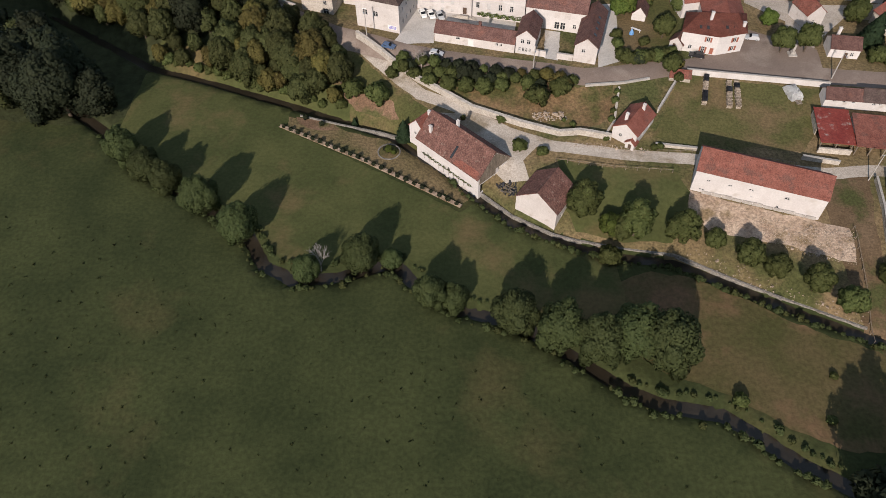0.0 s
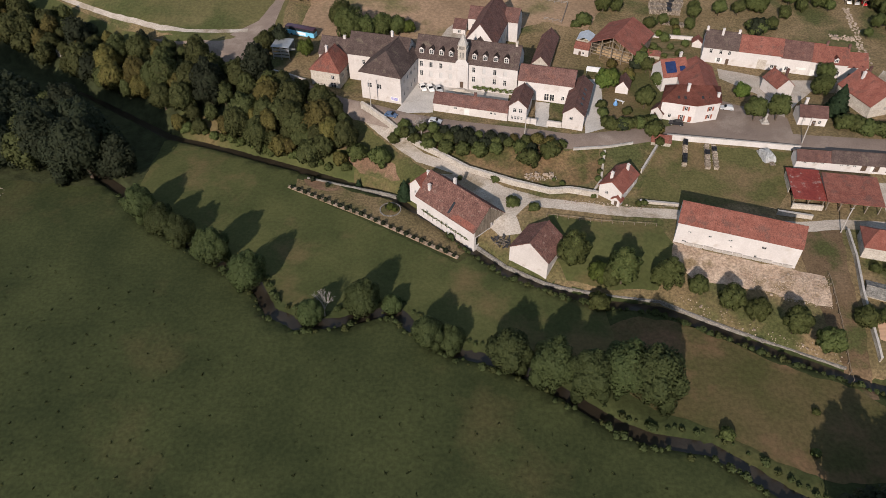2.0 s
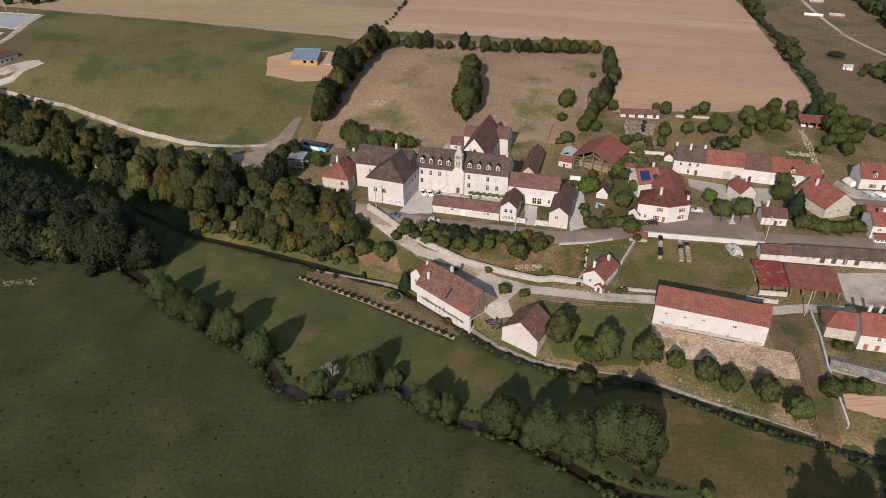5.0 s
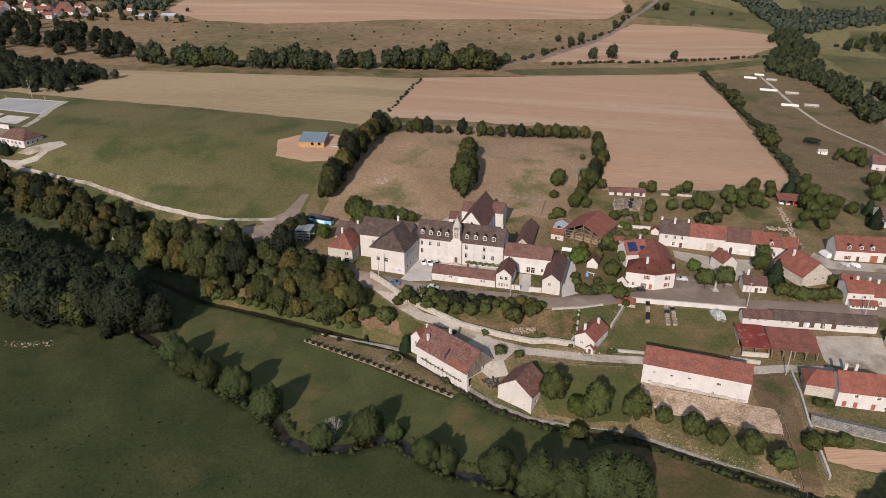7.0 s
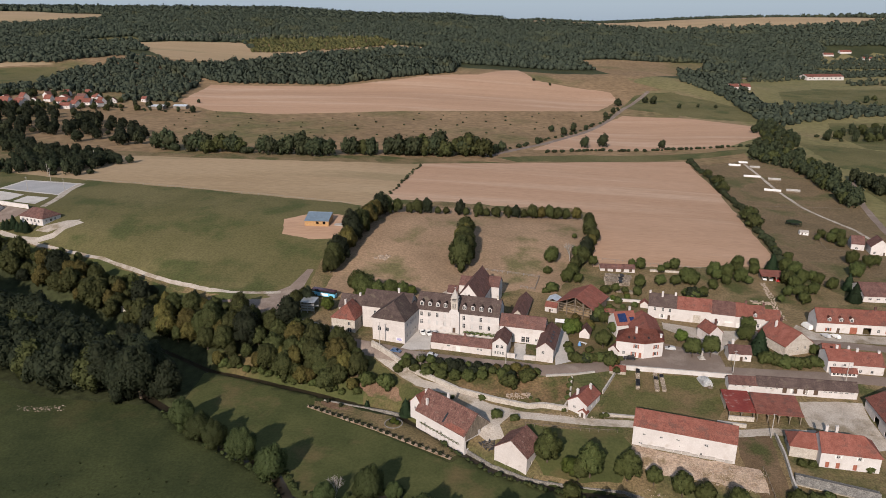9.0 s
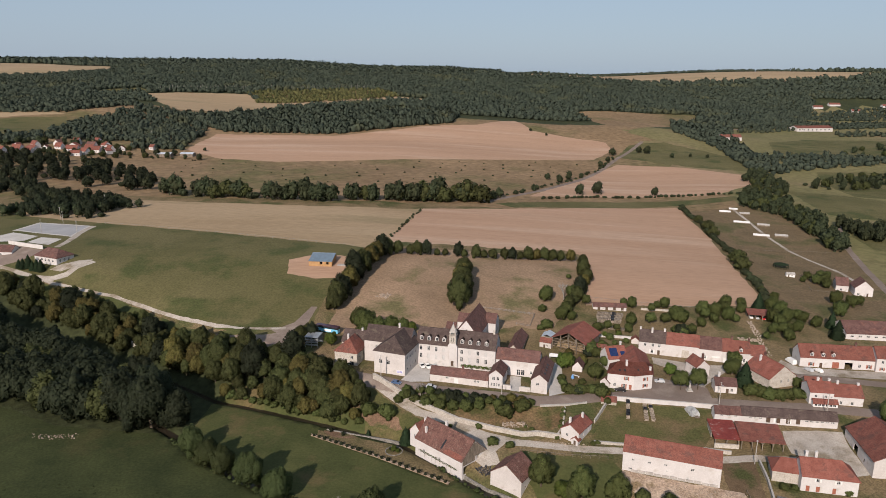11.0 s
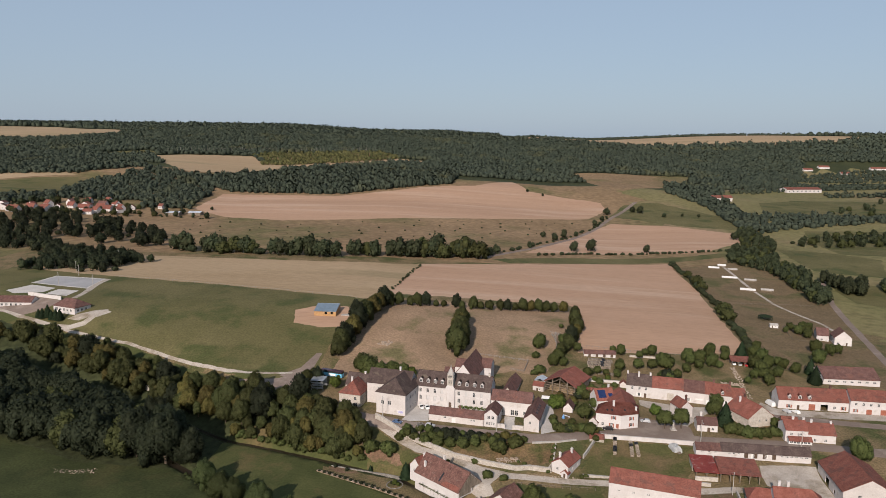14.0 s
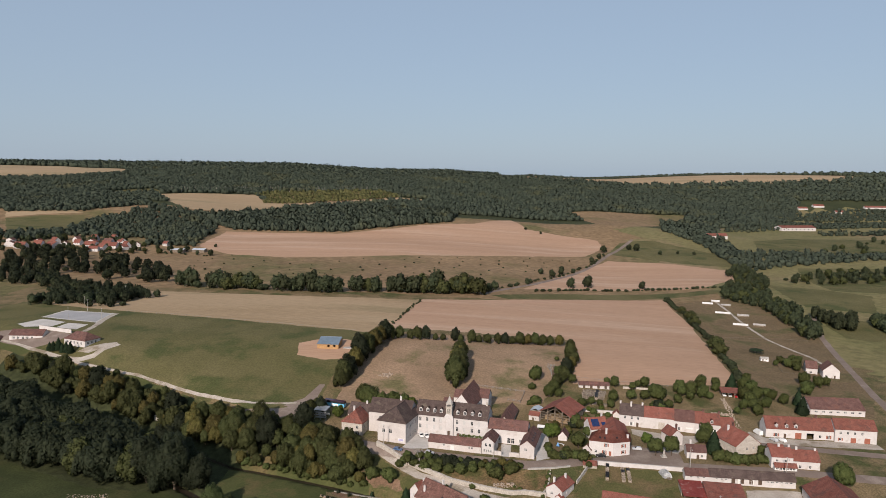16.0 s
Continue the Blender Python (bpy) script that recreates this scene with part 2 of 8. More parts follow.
def brow(x):
    """The line of the village street, at the top of that slope."""
    return np.interp(x, [-400, -150, -95, -60, -30, -12, 3, 21, 40, 60, 140, 300], [210, 80, 45, 22, 4, -4, -8, -11, -15, -12, -16, -40])


RIVER = [(-330, 70), (-200, 26), (-140, 0), (-112, -18), (-98, -29), (-83, -43), (-67, -54), (-50, -65), (-43, -76), (-35, -80), (-24, -79), (-11, -74), (-6, -80), (6, -88), (14, -90), (23, -94),
         (34, -102), (42, -108), (49, -111), (61, -113), (68, -118), (74, -123), (83, -128), (105, -142), (150, -165), (300, -230)]
RACE = [(-200, 62), (-140, 33), (-95, 3), (-72, -5), (-46, -15), (-15, -28), (2, -43), (11, -53), (19, -60.5), (35, -68), (44, -71), (58, -72.5), (71, -79.5), (83, -86), (99, -93.5), (112, -100), (150, -117), (300, -172)]


def away(x, y, line):
    """The distance from a line of points."""
    best = np.full(np.shape(x), 1e9)
    for (ax, ay), (bx, by) in zip(line, line[1:]):
        t = np.clip(((x - ax) * (bx - ax) + (y - ay) * (by - ay)) / ((bx - ax) ** 2 + (by - ay) ** 2), 0, 1)
        best = np.minimum(best, np.hypot(x - ax - t * (bx - ax), y - ay - t * (by - ay)))
    return best


def land(x, y):
    x, y = np.asarray(x, float), np.asarray(y, float)
    b, r = foot(x), brow(x)
    z = 12 * np.interp((y - b) / (r - b), [0, 0.1, 0.3, 0.55, 0.8, 1.0], [0, 0.2, 0.48, 0.6, 0.77, 1])
    rise = np.interp(x, [-260, -64, 60, 157, 240, 400], [18, 17, 11, 5, -1, -4])
    z = z + rise * smooth(15, 150, y) + 8 * smooth(200, 450, y) * smooth(150, 300, x)
    z = z + 9 * smooth(540, 760, y) + 26 * smooth(740, 1000, y) * (1 - 0.8 * smooth(250, 600, x))
    z = z + 68 * smooth(1000, 1850, y) * (1 - 0.85 * smooth(500, 900, x) * (1 - smooth(1450, 1900, y))) + (20 + 42 * smooth(100, 1200, x)) * smooth(1850, 2450, y)
    return z + 18 * smooth(300, 700, -x) * smooth(300, 700, y)


def ground_z(x, y):
    """The ground with the stream beds cut into it."""
    x, y = np.asarray(x, float), np.asarray(y, float)
    near = (x > -400) & (x < 320) & (y < 120)
    z = land(x, y)
    cut = np.where(near, 1.6 * (1 - smooth(1.15, 2.6, away(x, y, RIVER))) + 1.5 * (1 - smooth(1.0, 2.0, away(x, y, RACE))), 0)
    return z - cut


def strip(line, width):
    """A ribbon's outline round a line of points."""
    p = np.array(line, float)
    d = np.gradient(p, axis=0)
    n = np.stack([-d[:, 1], d[:, 0]], 1) / np.linalg.norm(d, axis=1)[:, None] * width / 2
    return [tuple(v) for v in np.concatenate([p + n, (p - n)[::-1]])]


ROAD = [(-92, 40), (-80, 31.5), (-60, 20), (-36, 5.5), (-24.6, 1.1), (-12.5, -4.2), (2.8, -8.1), (21.5, -11.4), (39.5, -14.8), (50.6, -13.5), (67.8, -9.8), (85.8, -11.0), (103.3, -13.0), (125.8, -15.1), (150, -17), (190, -24), (260, -40), (400, -70)]
LANE = [(-25.5, 0), (-16, -9.6), (-7, -18.5), (3.2, -23.7), (17.3, -33.8), (29.1, -39.1), (47.2, -42), (63.7, -43), (80, -45.5), (99.3, -48.5), (111, -47.4), (125, -48.5)]
YOUNG_WOOD = [(-411, 1172), (-310, 1220), (-240, 1268), (-135, 1330), (-170, 1410), (-237, 1427), (-350, 1390), (-438, 1352), (-462, 1294), (-420, 1230)]
FIELD_PATH = [(-300, 140), (-218, 100), (-177, 85), (-135, 64), (-111, 53.2), (-99.5, 50.4), (-87, 50), (-76, 51)]
REGIONS = [
    ("far_grassland", "rough dry grass hillside with scattered bushes", FAR_GRASS, [(-352, 643), (-291, 588), (-214, 568), (-76, 605), (50, 644), (183, 693), (140, 586), (63, 490), (-58, 415), (-170, 398), (-271, 365), (-325, 342), (-354, 458)]),
    ("far_field", "wide pale ploughed field on the hill", PLOUGH, [(-357, 656), (-368, 805), (-185, 809), (-100, 859), (-18, 911), (31, 926), (101, 1019), (123, 910), (232, 847), (232, 794), (189, 704), (50, 652), (-77, 613), (-216, 578), (-294, 597)]),
    ("stubble_field", "pale beige stubble field", STUBBLE, [(-357, 322), (-298, 309), (-247, 308), (-145, 300), (-47, 297), (-24, 305), (-41, 193), (-47, 161), (-54, 162), (-158, 193), (-250, 216), (-282, 225), (-327, 240)]),
    ("pasture", "flat green pasture beside the path", GREEN_FIELD, [(-345, 246), (-327, 240), (-282, 225), (-250, 216), (-158, 193), (-54, 162), (-55, 121), (-61, 99), (-64, 72), (-62.9, 39.3), (-77.8, 37), (-111.4, 52), (-150, 73), (-204, 96), (-223, 103), (-310, 146), (-345, 165)]),
    ("ploughed_field", "large bare reddish-brown ploughed field", PLOUGH, [(-23, 305), (52, 330), (135, 366), (211, 389), (201, 271), (181, 146), (175, 98), (133, 93), (75, 87), (89, 176), (77, 189), (43, 181), (4, 184), (-36, 181), (-41, 193)]),
    ("paddock", "parched brown paddock behind the convent", TAN_GRASS, [(-38, 163), (4, 170), (42, 169), (81, 164), (75, 119), (62, 76), (52, 54), (36, 60), (17.4, 50), (-0.3, 42), (-42, 45), (-56, 52), (-52, 100)]),
    ("field_strip", "narrow green grass strip between fields", GREEN_FIELD, [(38, 352), (112, 391), (287, 447), (285, 426), (214, 398), (53, 336)]),
    ("beige_field", "pale beige field behind a hedge", PLOUGH, [(74, 404), (119, 507), (176, 611), (214, 669), (297, 640), (372, 594), (339, 537), (272, 455), (178, 440)]),
    ("hill_meadow", "green hill meadow", GREEN_FIELD, [(222, 729), (263, 824), (324, 851), (370, 797), (401, 719), (378, 627), (300, 649)]),
    ("dry_pasture", "dry brown pasture with rough grass", PEN_GRASS, [(211, 369), (280, 397), (304, 329), (296, 236), (250, 94), (226, 54), (192, 58), (177, 91), (187, 162), (206, 273)]),
    ("hill_field", "green field on the far slope", GREEN_FIELD, [(-726, 805), (-688, 833), (-621, 847), (-595, 807), (-567, 687), (-625, 652)]),
    ("hill_field", "brown field on the far slope", STUBBLE, [(-805, 927), (-794, 941), (-632, 867), (-694, 842), (-733, 815)]),
    ("hill_field", "clearing of grass and stubble among woods", STUBBLE, [(-657, 1194), (-597, 1243), (-462, 1294), (-405, 1180), (-301, 1197), (-379, 975), (-490, 968)]),
    ("hill_field", "narrow beige field strip between woods", STUBBLE, [(-425, 1122), (-353, 1100), (-232, 1190), (-142, 1262), (-71, 1255), (-48, 1290), (-135, 1330), (-240, 1268), (-310, 1220), (-411, 1172)]),
    ("scrub_meadow", "rough grass under yellowing young growth", FAR_GRASS, YOUNG_WOOD),
    ("hill_field", "small green clearing on the wooded slope", GREEN_FIELD, [(-790, 1180), (-690, 1170), (-640, 1235), (-700, 1290), (-760, 1260)]),
    ("hill_field", "pale grass field below the woods", FAR_GRASS, [(229, 1217), (358, 1256), (526, 1323), (475, 1178), (286, 930), (261, 1006)]),
    ("hill_field", "pale grass field beside the woods", FAR_GRASS, [(119, 923), (200, 1012), (266, 929), (317, 862), (247, 834), (182, 884)]),
    ("village_green", "green mown field with wood stacks", LAWN, [(61.9, -24), (66.9, -13.8), (106.8, -18.6), (103, -30.3), (95.5, -41), (68, -38.5), (56.6, -36)]),
    ("walled_garden", "narrow garden strip beside the meadow fence", DRY_GRASS, [(-48.4, -19.8), (-29.8, -25.7), (-8.1, -33.3), (-6.3, -34.9), (8, -51.3), (5.9, -54.3), (-2.9, -49), (-24.6, -37.4), (-46.5, -25.2)]),
    ("farm_yard", "pale gravel farm yard", GRAVEL, [(126.5, -31), (139.1, -30.5), (148, -31.5), (146, -40), (145, -56), (139, -57), (134, -50), (124, -44.5), (124.5, -38)]),
    ("convent_yard", "pale gravel convent forecourt", PALE_PAVING, [(-10.4, 18.5), (21.4, 13.5), (20.3, 6), (-4, 10), (-3.9, 0), (-16.6, -1), (-14.7, 3.6)]),
    ("driveway", "pale gravel driveway beside the annexe", PALE_PAVING, [(47, 22), (53, 22.5), (50.5, -8), (44, -11)]),
    ("courtyard", "gravel courtyard in front of terraced houses", GRAVEL, [(94.7, 30), (105.4, 26), (114.6, 23), (128.8, 23), (143.9, 25), (137.4, 13.5), (122.6, 16), (108.9, 1), (106.6, -8), (98.1, -8), (104, 13.6), (93.8, 23.5)]),
    ("square", "worn asphalt village square", ASPHALT, [(66, -7.5), (83.4, -2.3), (88, 11.2), (96, 6), (103, 4), (109, -1), (108, -11), (66, -9)]),
    ("mill_yard", "gravel yard beside the mill", GRAVEL, [(17, -34.5), (26.6, -37.8), (21.5, -44), (23, -50), (17, -50), (13.5, -46)]),
    ("dirt_track", "rutted dirt track beside the barn", EARTH, [(98, -49.2), (109.8, -48.5), (106, -67.1), (104.8, -81.2), (102.2, -99.6), (97.5, -99.8), (96.6, -80.8), (95.5, -67.1)]),
    ("rubble_ground", "stony rubble ground below the barn", RUBBLE, [(62.7, -53.3), (76.2, -58.6), (92.2, -63.5), (100, -66.1), (99, -75.1), (89.3, -72.1), (79.9, -69), (67.3, -65.5), (63, -60.1)]),
    ("fork", "asphalt road fork at the village edge", ASPHALT, [(-65, 73), (-68, 73), (-73, 57), (-82, 48.5), (-91, 44.5), (-95, 41), (-90, 38), (-84, 31), (-76, 26), (-68, 38)]),
    ("fork_road", "grey asphalt road joining the fork", ASPHALT, strip([(-112, 46.4), (-100, 43), (-92, 40.4), (-82, 36)], 4.6)),
    ("fork_island", "grass island in the road fork", GREEN_FIELD, [(-107.8, 49), (-94.3, 47.7), (-82, 48.6), (-79.5, 46.6), (-84.5, 43.6), (-95, 44.6), (-105.8, 46.6)]),
    ("plateau_field", "pale stubble field on the plateau", STUBBLE, [(150, 2140), (700, 2120), (1050, 2130), (1350, 2220), (1500, 2380), (1250, 2560), (150, 2560)]),
    ("plateau_field", "pale stubble field on the plateau", STUBBLE, [(-1750, 1470), (-1200, 1445), (-1060, 1450), (-940, 1540), (-890, 1650), (-1000, 1770), (-1370, 2090), (-1750, 2150)]),
    ("dry_meadow", "parched brown meadow between stream and race", BANK_GRASS, [(40, -80), (52, -76), (60, -77), (71, -83), (83, -90), (98, -97), (108, -106), (102, -120), (86, -121), (74, -116), (62, -108), (50, -104), (40, -95)]),
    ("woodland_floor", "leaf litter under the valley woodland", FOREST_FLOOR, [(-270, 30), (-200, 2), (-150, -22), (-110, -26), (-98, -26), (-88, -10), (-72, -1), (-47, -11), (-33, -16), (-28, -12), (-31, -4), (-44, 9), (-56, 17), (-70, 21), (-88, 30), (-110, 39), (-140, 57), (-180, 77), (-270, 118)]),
    ("chapel_terrace", "pale gravel terrace beside the chapel", GRAVEL, [(-6, 40), (4, 36), (6.5, 50), (2, 58), (-1, 54)]),
    ("refectory_path", "pale paved path to the refectory", PALE_PAVING, [(28.6, -7), (32.6, -8), (34.2, 6.4), (29.6, 7.4)]),
    ("street_bank", "dry grassy bank below the street", STREET_BANK, [(-4.7, -12.5), (20, -15.5), (39.3, -18.9), (47.4, -17.6), (47.2, -28.2), (38, -34), (27.7, -32), (12.2, -27), (-2.5, -16)]),
    ("stream_meadow", "short green meadow between stream and mill race", STREAM_MEADOW, [(-95, 3), (-72, -5), (-46, -15), (-46.5, -26.2), (-21, -40.8), (5, -57.3), (11, -53), (19, -60.5), (35, -68), (44, -71), (44, -84), (43, -95), (34, -97.5), (23, -90.5), (14, -86.5), (6, -84.5), (-5, -76), (-11, -70.5), (-24, -75.5), (-35, -76.5), (-41, -73), (-48, -62), (-65, -50.5), (-81, -39.5), (-95, -27)]),
    # darker grass than the lawn: the orchard's shade is put into the colour
    ("orchard_slope", "shady green orchard slope", STREAM_MEADOW, [(31, -44), (45, -46.5), (61, -47.5), (63, -54), (62.5, -60), (58, -68), (44, -67), (34, -64), (31, -56)]),
    ("race_slope", "rough grass slope above the mill race", LAWN, [(-80, -1), (-72, -5), (-46, -15), (-15, -28), (-4, -37.5), (1, -40), (2, -30), (-9, -20), (-18, -11), (-27, -2), (-33, 2), (-38, -6), (-52, -8), (-66, 2)]),
    ("race_verge", "shady grass along the mill race", STREAM_MEADOW, [(-95, 4), (-72, -4), (-46, -14), (-28, -22), (-29, -13), (-47, -9), (-70, 2), (-92, 12)]),
    ("bare_bank", "bare reddish earth bank beside the mill race", CLAY, [(-31, -15), (-24, -14), (-19, -16.4), (-15, -20), (-13, -25), (-18, -23.4), (-26, -20)]),
    ("bare_bed", "bare reddish earth at the garden end", CLAY, [(-44, -20.6), (-33, -22.4), (-31, -26.2), (-36, -26.6), (-43.5, -23.6)]),
    ("mill_back_yard", "gravel strip behind the mill", GRAVEL, [(-1, -25.6), (6, -26.6), (17, -34.6), (20, -43), (16.4, -45), (9, -36)]),
    ("terrace_forecourt", "pale gravel forecourt of the long terrace", GRAVEL, [(152, 30), (157, 22.5), (190, 19), (206, 16), (206, 10), (180, 12), (157, 14.5), (150, 17), (146, 22)]),
    ("vegetable_plot", "dug vegetable plot beside the track", PLOUGH, [(108, -80), (118, -81), (130, -84), (128, -91), (113, -87), (107, -84)]),
    ("building_plot", "bare reddish earth building plot", PLOUGH, [(-93, 130), (-82, 138), (-64, 140), (-48, 131), (-47, 115), (-53, 106), (-72, 104), (-89, 110)]),
    ("poultry_track", "pale stony track through the pasture", GRAVEL, strip([(261, 388), (257, 340), (252, 290), (250, 239), (253, 215), (259, 183), (256, 150)], 2.6)),
    ("valley_road", "grey valley road", ASPHALT, strip([(330, 330), (299, 253), (278, 186), (261, 130), (250, 94), (238, 50), (230, 0), (226, -30)], 4.6)),
    ("court_border", "pale concrete border of the sports court", PALE_PAVING, [(-294.5, 187), (-291.5, 213.5), (-249, 205.5), (-245, 171.5)]),
    ("sports_court", "grey asphalt sports court", COURT, [(-292, 188.5), (-289.5, 211), (-251.5, 203.5), (-248, 174.5)]),
    ("play_ground", "pale sandy playground", PALE_PAVING, [(-297, 163), (-290, 181), (-268, 172), (-269, 159), (-286, 154)]),
    ("play_ground", "pale sandy playground", PALE_PAVING, [(-265, 155), (-264, 169), (-248, 165), (-248, 149)]),
    ("school_yard", "grey school yard", ASPHALT, [(-300, 150), (-272, 148), (-245, 138), (-246, 128), (-262, 120), (-300, 130)]),
    ("court_path", "pale gravel path beside the court", GRAVEL, strip([(-248, 205), (-247.5, 192), (-246, 181), (-243, 169), (-241, 158), (-240, 144)], 4)),
    ("school_drive", "pale gravel drive round the hall", GRAVEL, strip([(-300, 132), (-265, 120), (-254, 114), (-241, 108), (-222, 104), (-214, 107), (-211, 112), (-205, 121)], 5)),
    ("hall_apron", "pale gravel apron of the hall", GRAVEL, [(-227, 113), (-223, 116), (-214, 122), (-207, 124), (-209, 114), (-219, 110)]),
    ("valley_meadow", "green valley meadow", GREEN_FIELD, [(359, 496), (413, 468), (440, 430), (396, 345), (354, 360), (341, 368), (346, 421)]),
    ("valley_meadow", "green valley meadow", GREEN_FIELD, [(458, 635), (640, 640), (520, 454), (462, 450), (416, 464), (428, 553)]),
    ("valley_meadow", "green valley meadow", GREEN_FIELD, [(515, 919), (605, 990), (777, 995), (900, 960), (700, 760), (500, 762), (473, 794)]),
    ("valley_meadow", "green valley meadow", GREEN_FIELD, [(339, 342), (352, 326), (376, 309), (370, 270), (337, 242), (318, 252), (322, 292)]),
    ("field_road", "narrow grey field road between hedges", ASPHALT, strip([(28, 352), (40, 372), (88, 443), (137, 531), (189, 636), (229, 730), (290, 850)], 6)),
    ("railway", "grey railway line at the forest foot", ASPHALT, strip([(400, 925), (438, 979), (480, 1070), (520, 1123), (602, 1186), (730, 1262), (860, 1330)], 7)),
    ("kitchen_garden", "kitchen garden beds between walls", VEG, [(72, 49.5), (88.5, 47.5), (87, 39.5), (76, 36), (70, 41)]),
    ("annexe_garden", "shady lawn garden beside the drive", LAWN, [(54, 33), (70, 31), (71, 12), (67, -2), (56, -6), (51.5, -4), (53, 22)]),
    ("path_verge", "rough green verge below the field path", STREAM_MEADOW, [(-300, 138), (-218, 98), (-177, 83), (-133, 59), (-109, 47), (-90, 41), (-84, 33), (-92, 30), (-112, 39), (-140, 55), (-180, 75), (-270, 116), (-300, 128)]),
    ("path", "pale gravel field path", GRAVEL, strip(FIELD_PATH, 2.1)),
    ("lane", "pale gravel lane", GRAVEL, strip(LANE, 3.8)),
    ("side_street", "grey asphalt side street", ASPHALT, strip([(146, 8), (153, 13), (162, 11), (180, 7), (205, 2), (240, -6)], 6)),
    ("road", "grey asphalt village street", ASPHALT, strip(ROAD, 7.0)),
]


def within(x, y, poly):
    """Whether places lie inside an outline."""
    p = np.array(poly, float)
    hit = np.zeros(np.shape(x), bool)
    for (ax, ay), (bx, by) in zip(p, np.roll(p, -1, axis=0)):
        if ay != by:
            hit ^= ((ay > y) != (by > y)) & (x < (bx - ax) * (y - ay) / (by - ay) + ax)
    return hit


def build_ground():
    from mathutils.geometry import delaunay_2d_cdt
    pts, faces, outlines = [], [], []

    def frayed(q, amount):
        """A border point, moved a little by a field that neighbours share."""
        v = Vector((q[0] * 0.21, q[1] * 0.21, 1.7))
        return q[0] + amount * (noise.noise(v) + 0.6 * noise.noise(v * 2.7)), q[1] + amount * (noise.noise(v + Vector((9, 0, 0))) + 0.6 * noise.noise(v * 2.7 + Vector((9, 0, 0))))

    for _, _, material, poly in REGIONS:
        start = len(pts)
        paved = material in (ASPHALT, COURT, PALE_PAVING, GRAVEL)
        p = np.array(poly, float)
        for a, b in zip(p, np.roll(p, -1, axis=0)):
            near = max(abs(a[0]), abs(a[1])) < 160
            k = max(1, int(np.linalg.norm(b - a) / (1.8 if near else 7.0)))
            pts += [frayed(a + (b - a) * i / k, (0.25 if paved else 0.8) if near else (0.4 if paved else 2.0)) for i in range(k)]
        faces.append(list(range(start, len(pts))))
        outlines.append(pts[start:])

    def lattice(x0, x1, y0, y1, s, hole=None):
        gx, gy = np.meshgrid(np.arange(x0, x1 + 0.1, s), np.arange(y0, y1 + 0.1, s))
        gx, gy = gx.ravel() + np.random.uniform(-0.2, 0.2, gx.size) * s, gy.ravel() + np.random.uniform(-0.2, 0.2, gy.size) * s
        if hole:
            keep = ~((gx > hole[0]) & (gx < hole[1]) & (gy > hole[2]) & (gy < hole[3]))
            gx, gy = gx[keep], gy[keep]
        return list(zip(gx.tolist(), gy.tolist()))

    inner, middle = (-140, 200, -145, 60), (-720, 820, -360, 1120)
    pts += lattice(*inner, 3.2) + lattice(*middle, 14, inner) + lattice(-3400, 3400, -900, 4300, 70, middle)
    for line, half in ((RIVER, (0, 1.15, 2.7)), (RACE, (0, 1.0, 2.1))):
        p = np.array(line, float)
        for a, b in zip(p, p[1:]):
            k = max(1, int(np.linalg.norm(b - a) / 2.5))
            n = np.array([a[1] - b[1], b[0] - a[0]]) / np.linalg.norm(b - a)
            for i in range(k):
                for w in half:
                    pts += [tuple(a + (b - a) * i / k + n * w), tuple(a + (b - a) * i / k - n * w)] if w else [tuple(a + (b - a) * i / k)]
    rings = [(i, j) for f in faces for i, j in zip(f, f[1:] + f[:1])]
    verts, _, tris, _, _, _ = delaunay_2d_cdt([Vector(p) for p in pts], rings, [], 0, 1e-4)
    xy = np.array([(v.x, v.y) for v in verts])
    z = ground_z(xy[:, 0], xy[:, 1])
    dip = np.array([noise.noise(Vector((x * 0.07, y * 0.07, 3.3))) for x, y in xy])
    z = z + 0.18 * dip
    tris = np.array(tris)
    mid = xy[tris].mean(1)
    owner = np.full(len(tris), -1)
    for k, poly in enumerate(outlines):
        owner[within(mid[:, 0], mid[:, 1], poly)] = k
    names = [("ground", "valley meadow grass reaching to the hills", MEADOW)] + [r[:3] for r in REGIONS]
    for i, (name, label, material) in enumerate(names, -1):
        mine = tris[owner == i]
        if not len(mine):
            continue
        used, flat = np.unique(mine, return_inverse=True)
        me = bpy.data.meshes.new(name)
        me.from_pydata(np.column_stack([xy[used], z[used]]).tolist(), [], flat.reshape(-1, 3).tolist())
        me.materials.append(material)
        if i < 0:
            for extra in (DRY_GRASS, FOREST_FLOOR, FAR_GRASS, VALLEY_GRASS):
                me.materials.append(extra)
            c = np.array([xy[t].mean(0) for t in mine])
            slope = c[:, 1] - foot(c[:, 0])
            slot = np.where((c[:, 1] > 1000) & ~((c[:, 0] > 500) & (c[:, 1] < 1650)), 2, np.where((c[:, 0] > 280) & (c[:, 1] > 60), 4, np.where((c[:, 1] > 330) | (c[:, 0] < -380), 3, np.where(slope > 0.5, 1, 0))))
            slot[(slope < 0.5) & (np.abs(c[:, 0]) < 900) & (c[:, 1] < 120)] = 0
            me.polygons.foreach_set("material_index", slot.astype(np.int32))
        me.polygons.foreach_set("use_smooth", np.ones(len(mine), bool))
        tagged(new(name, me), label, "ground" if name != "road" else "road", kind="structure")


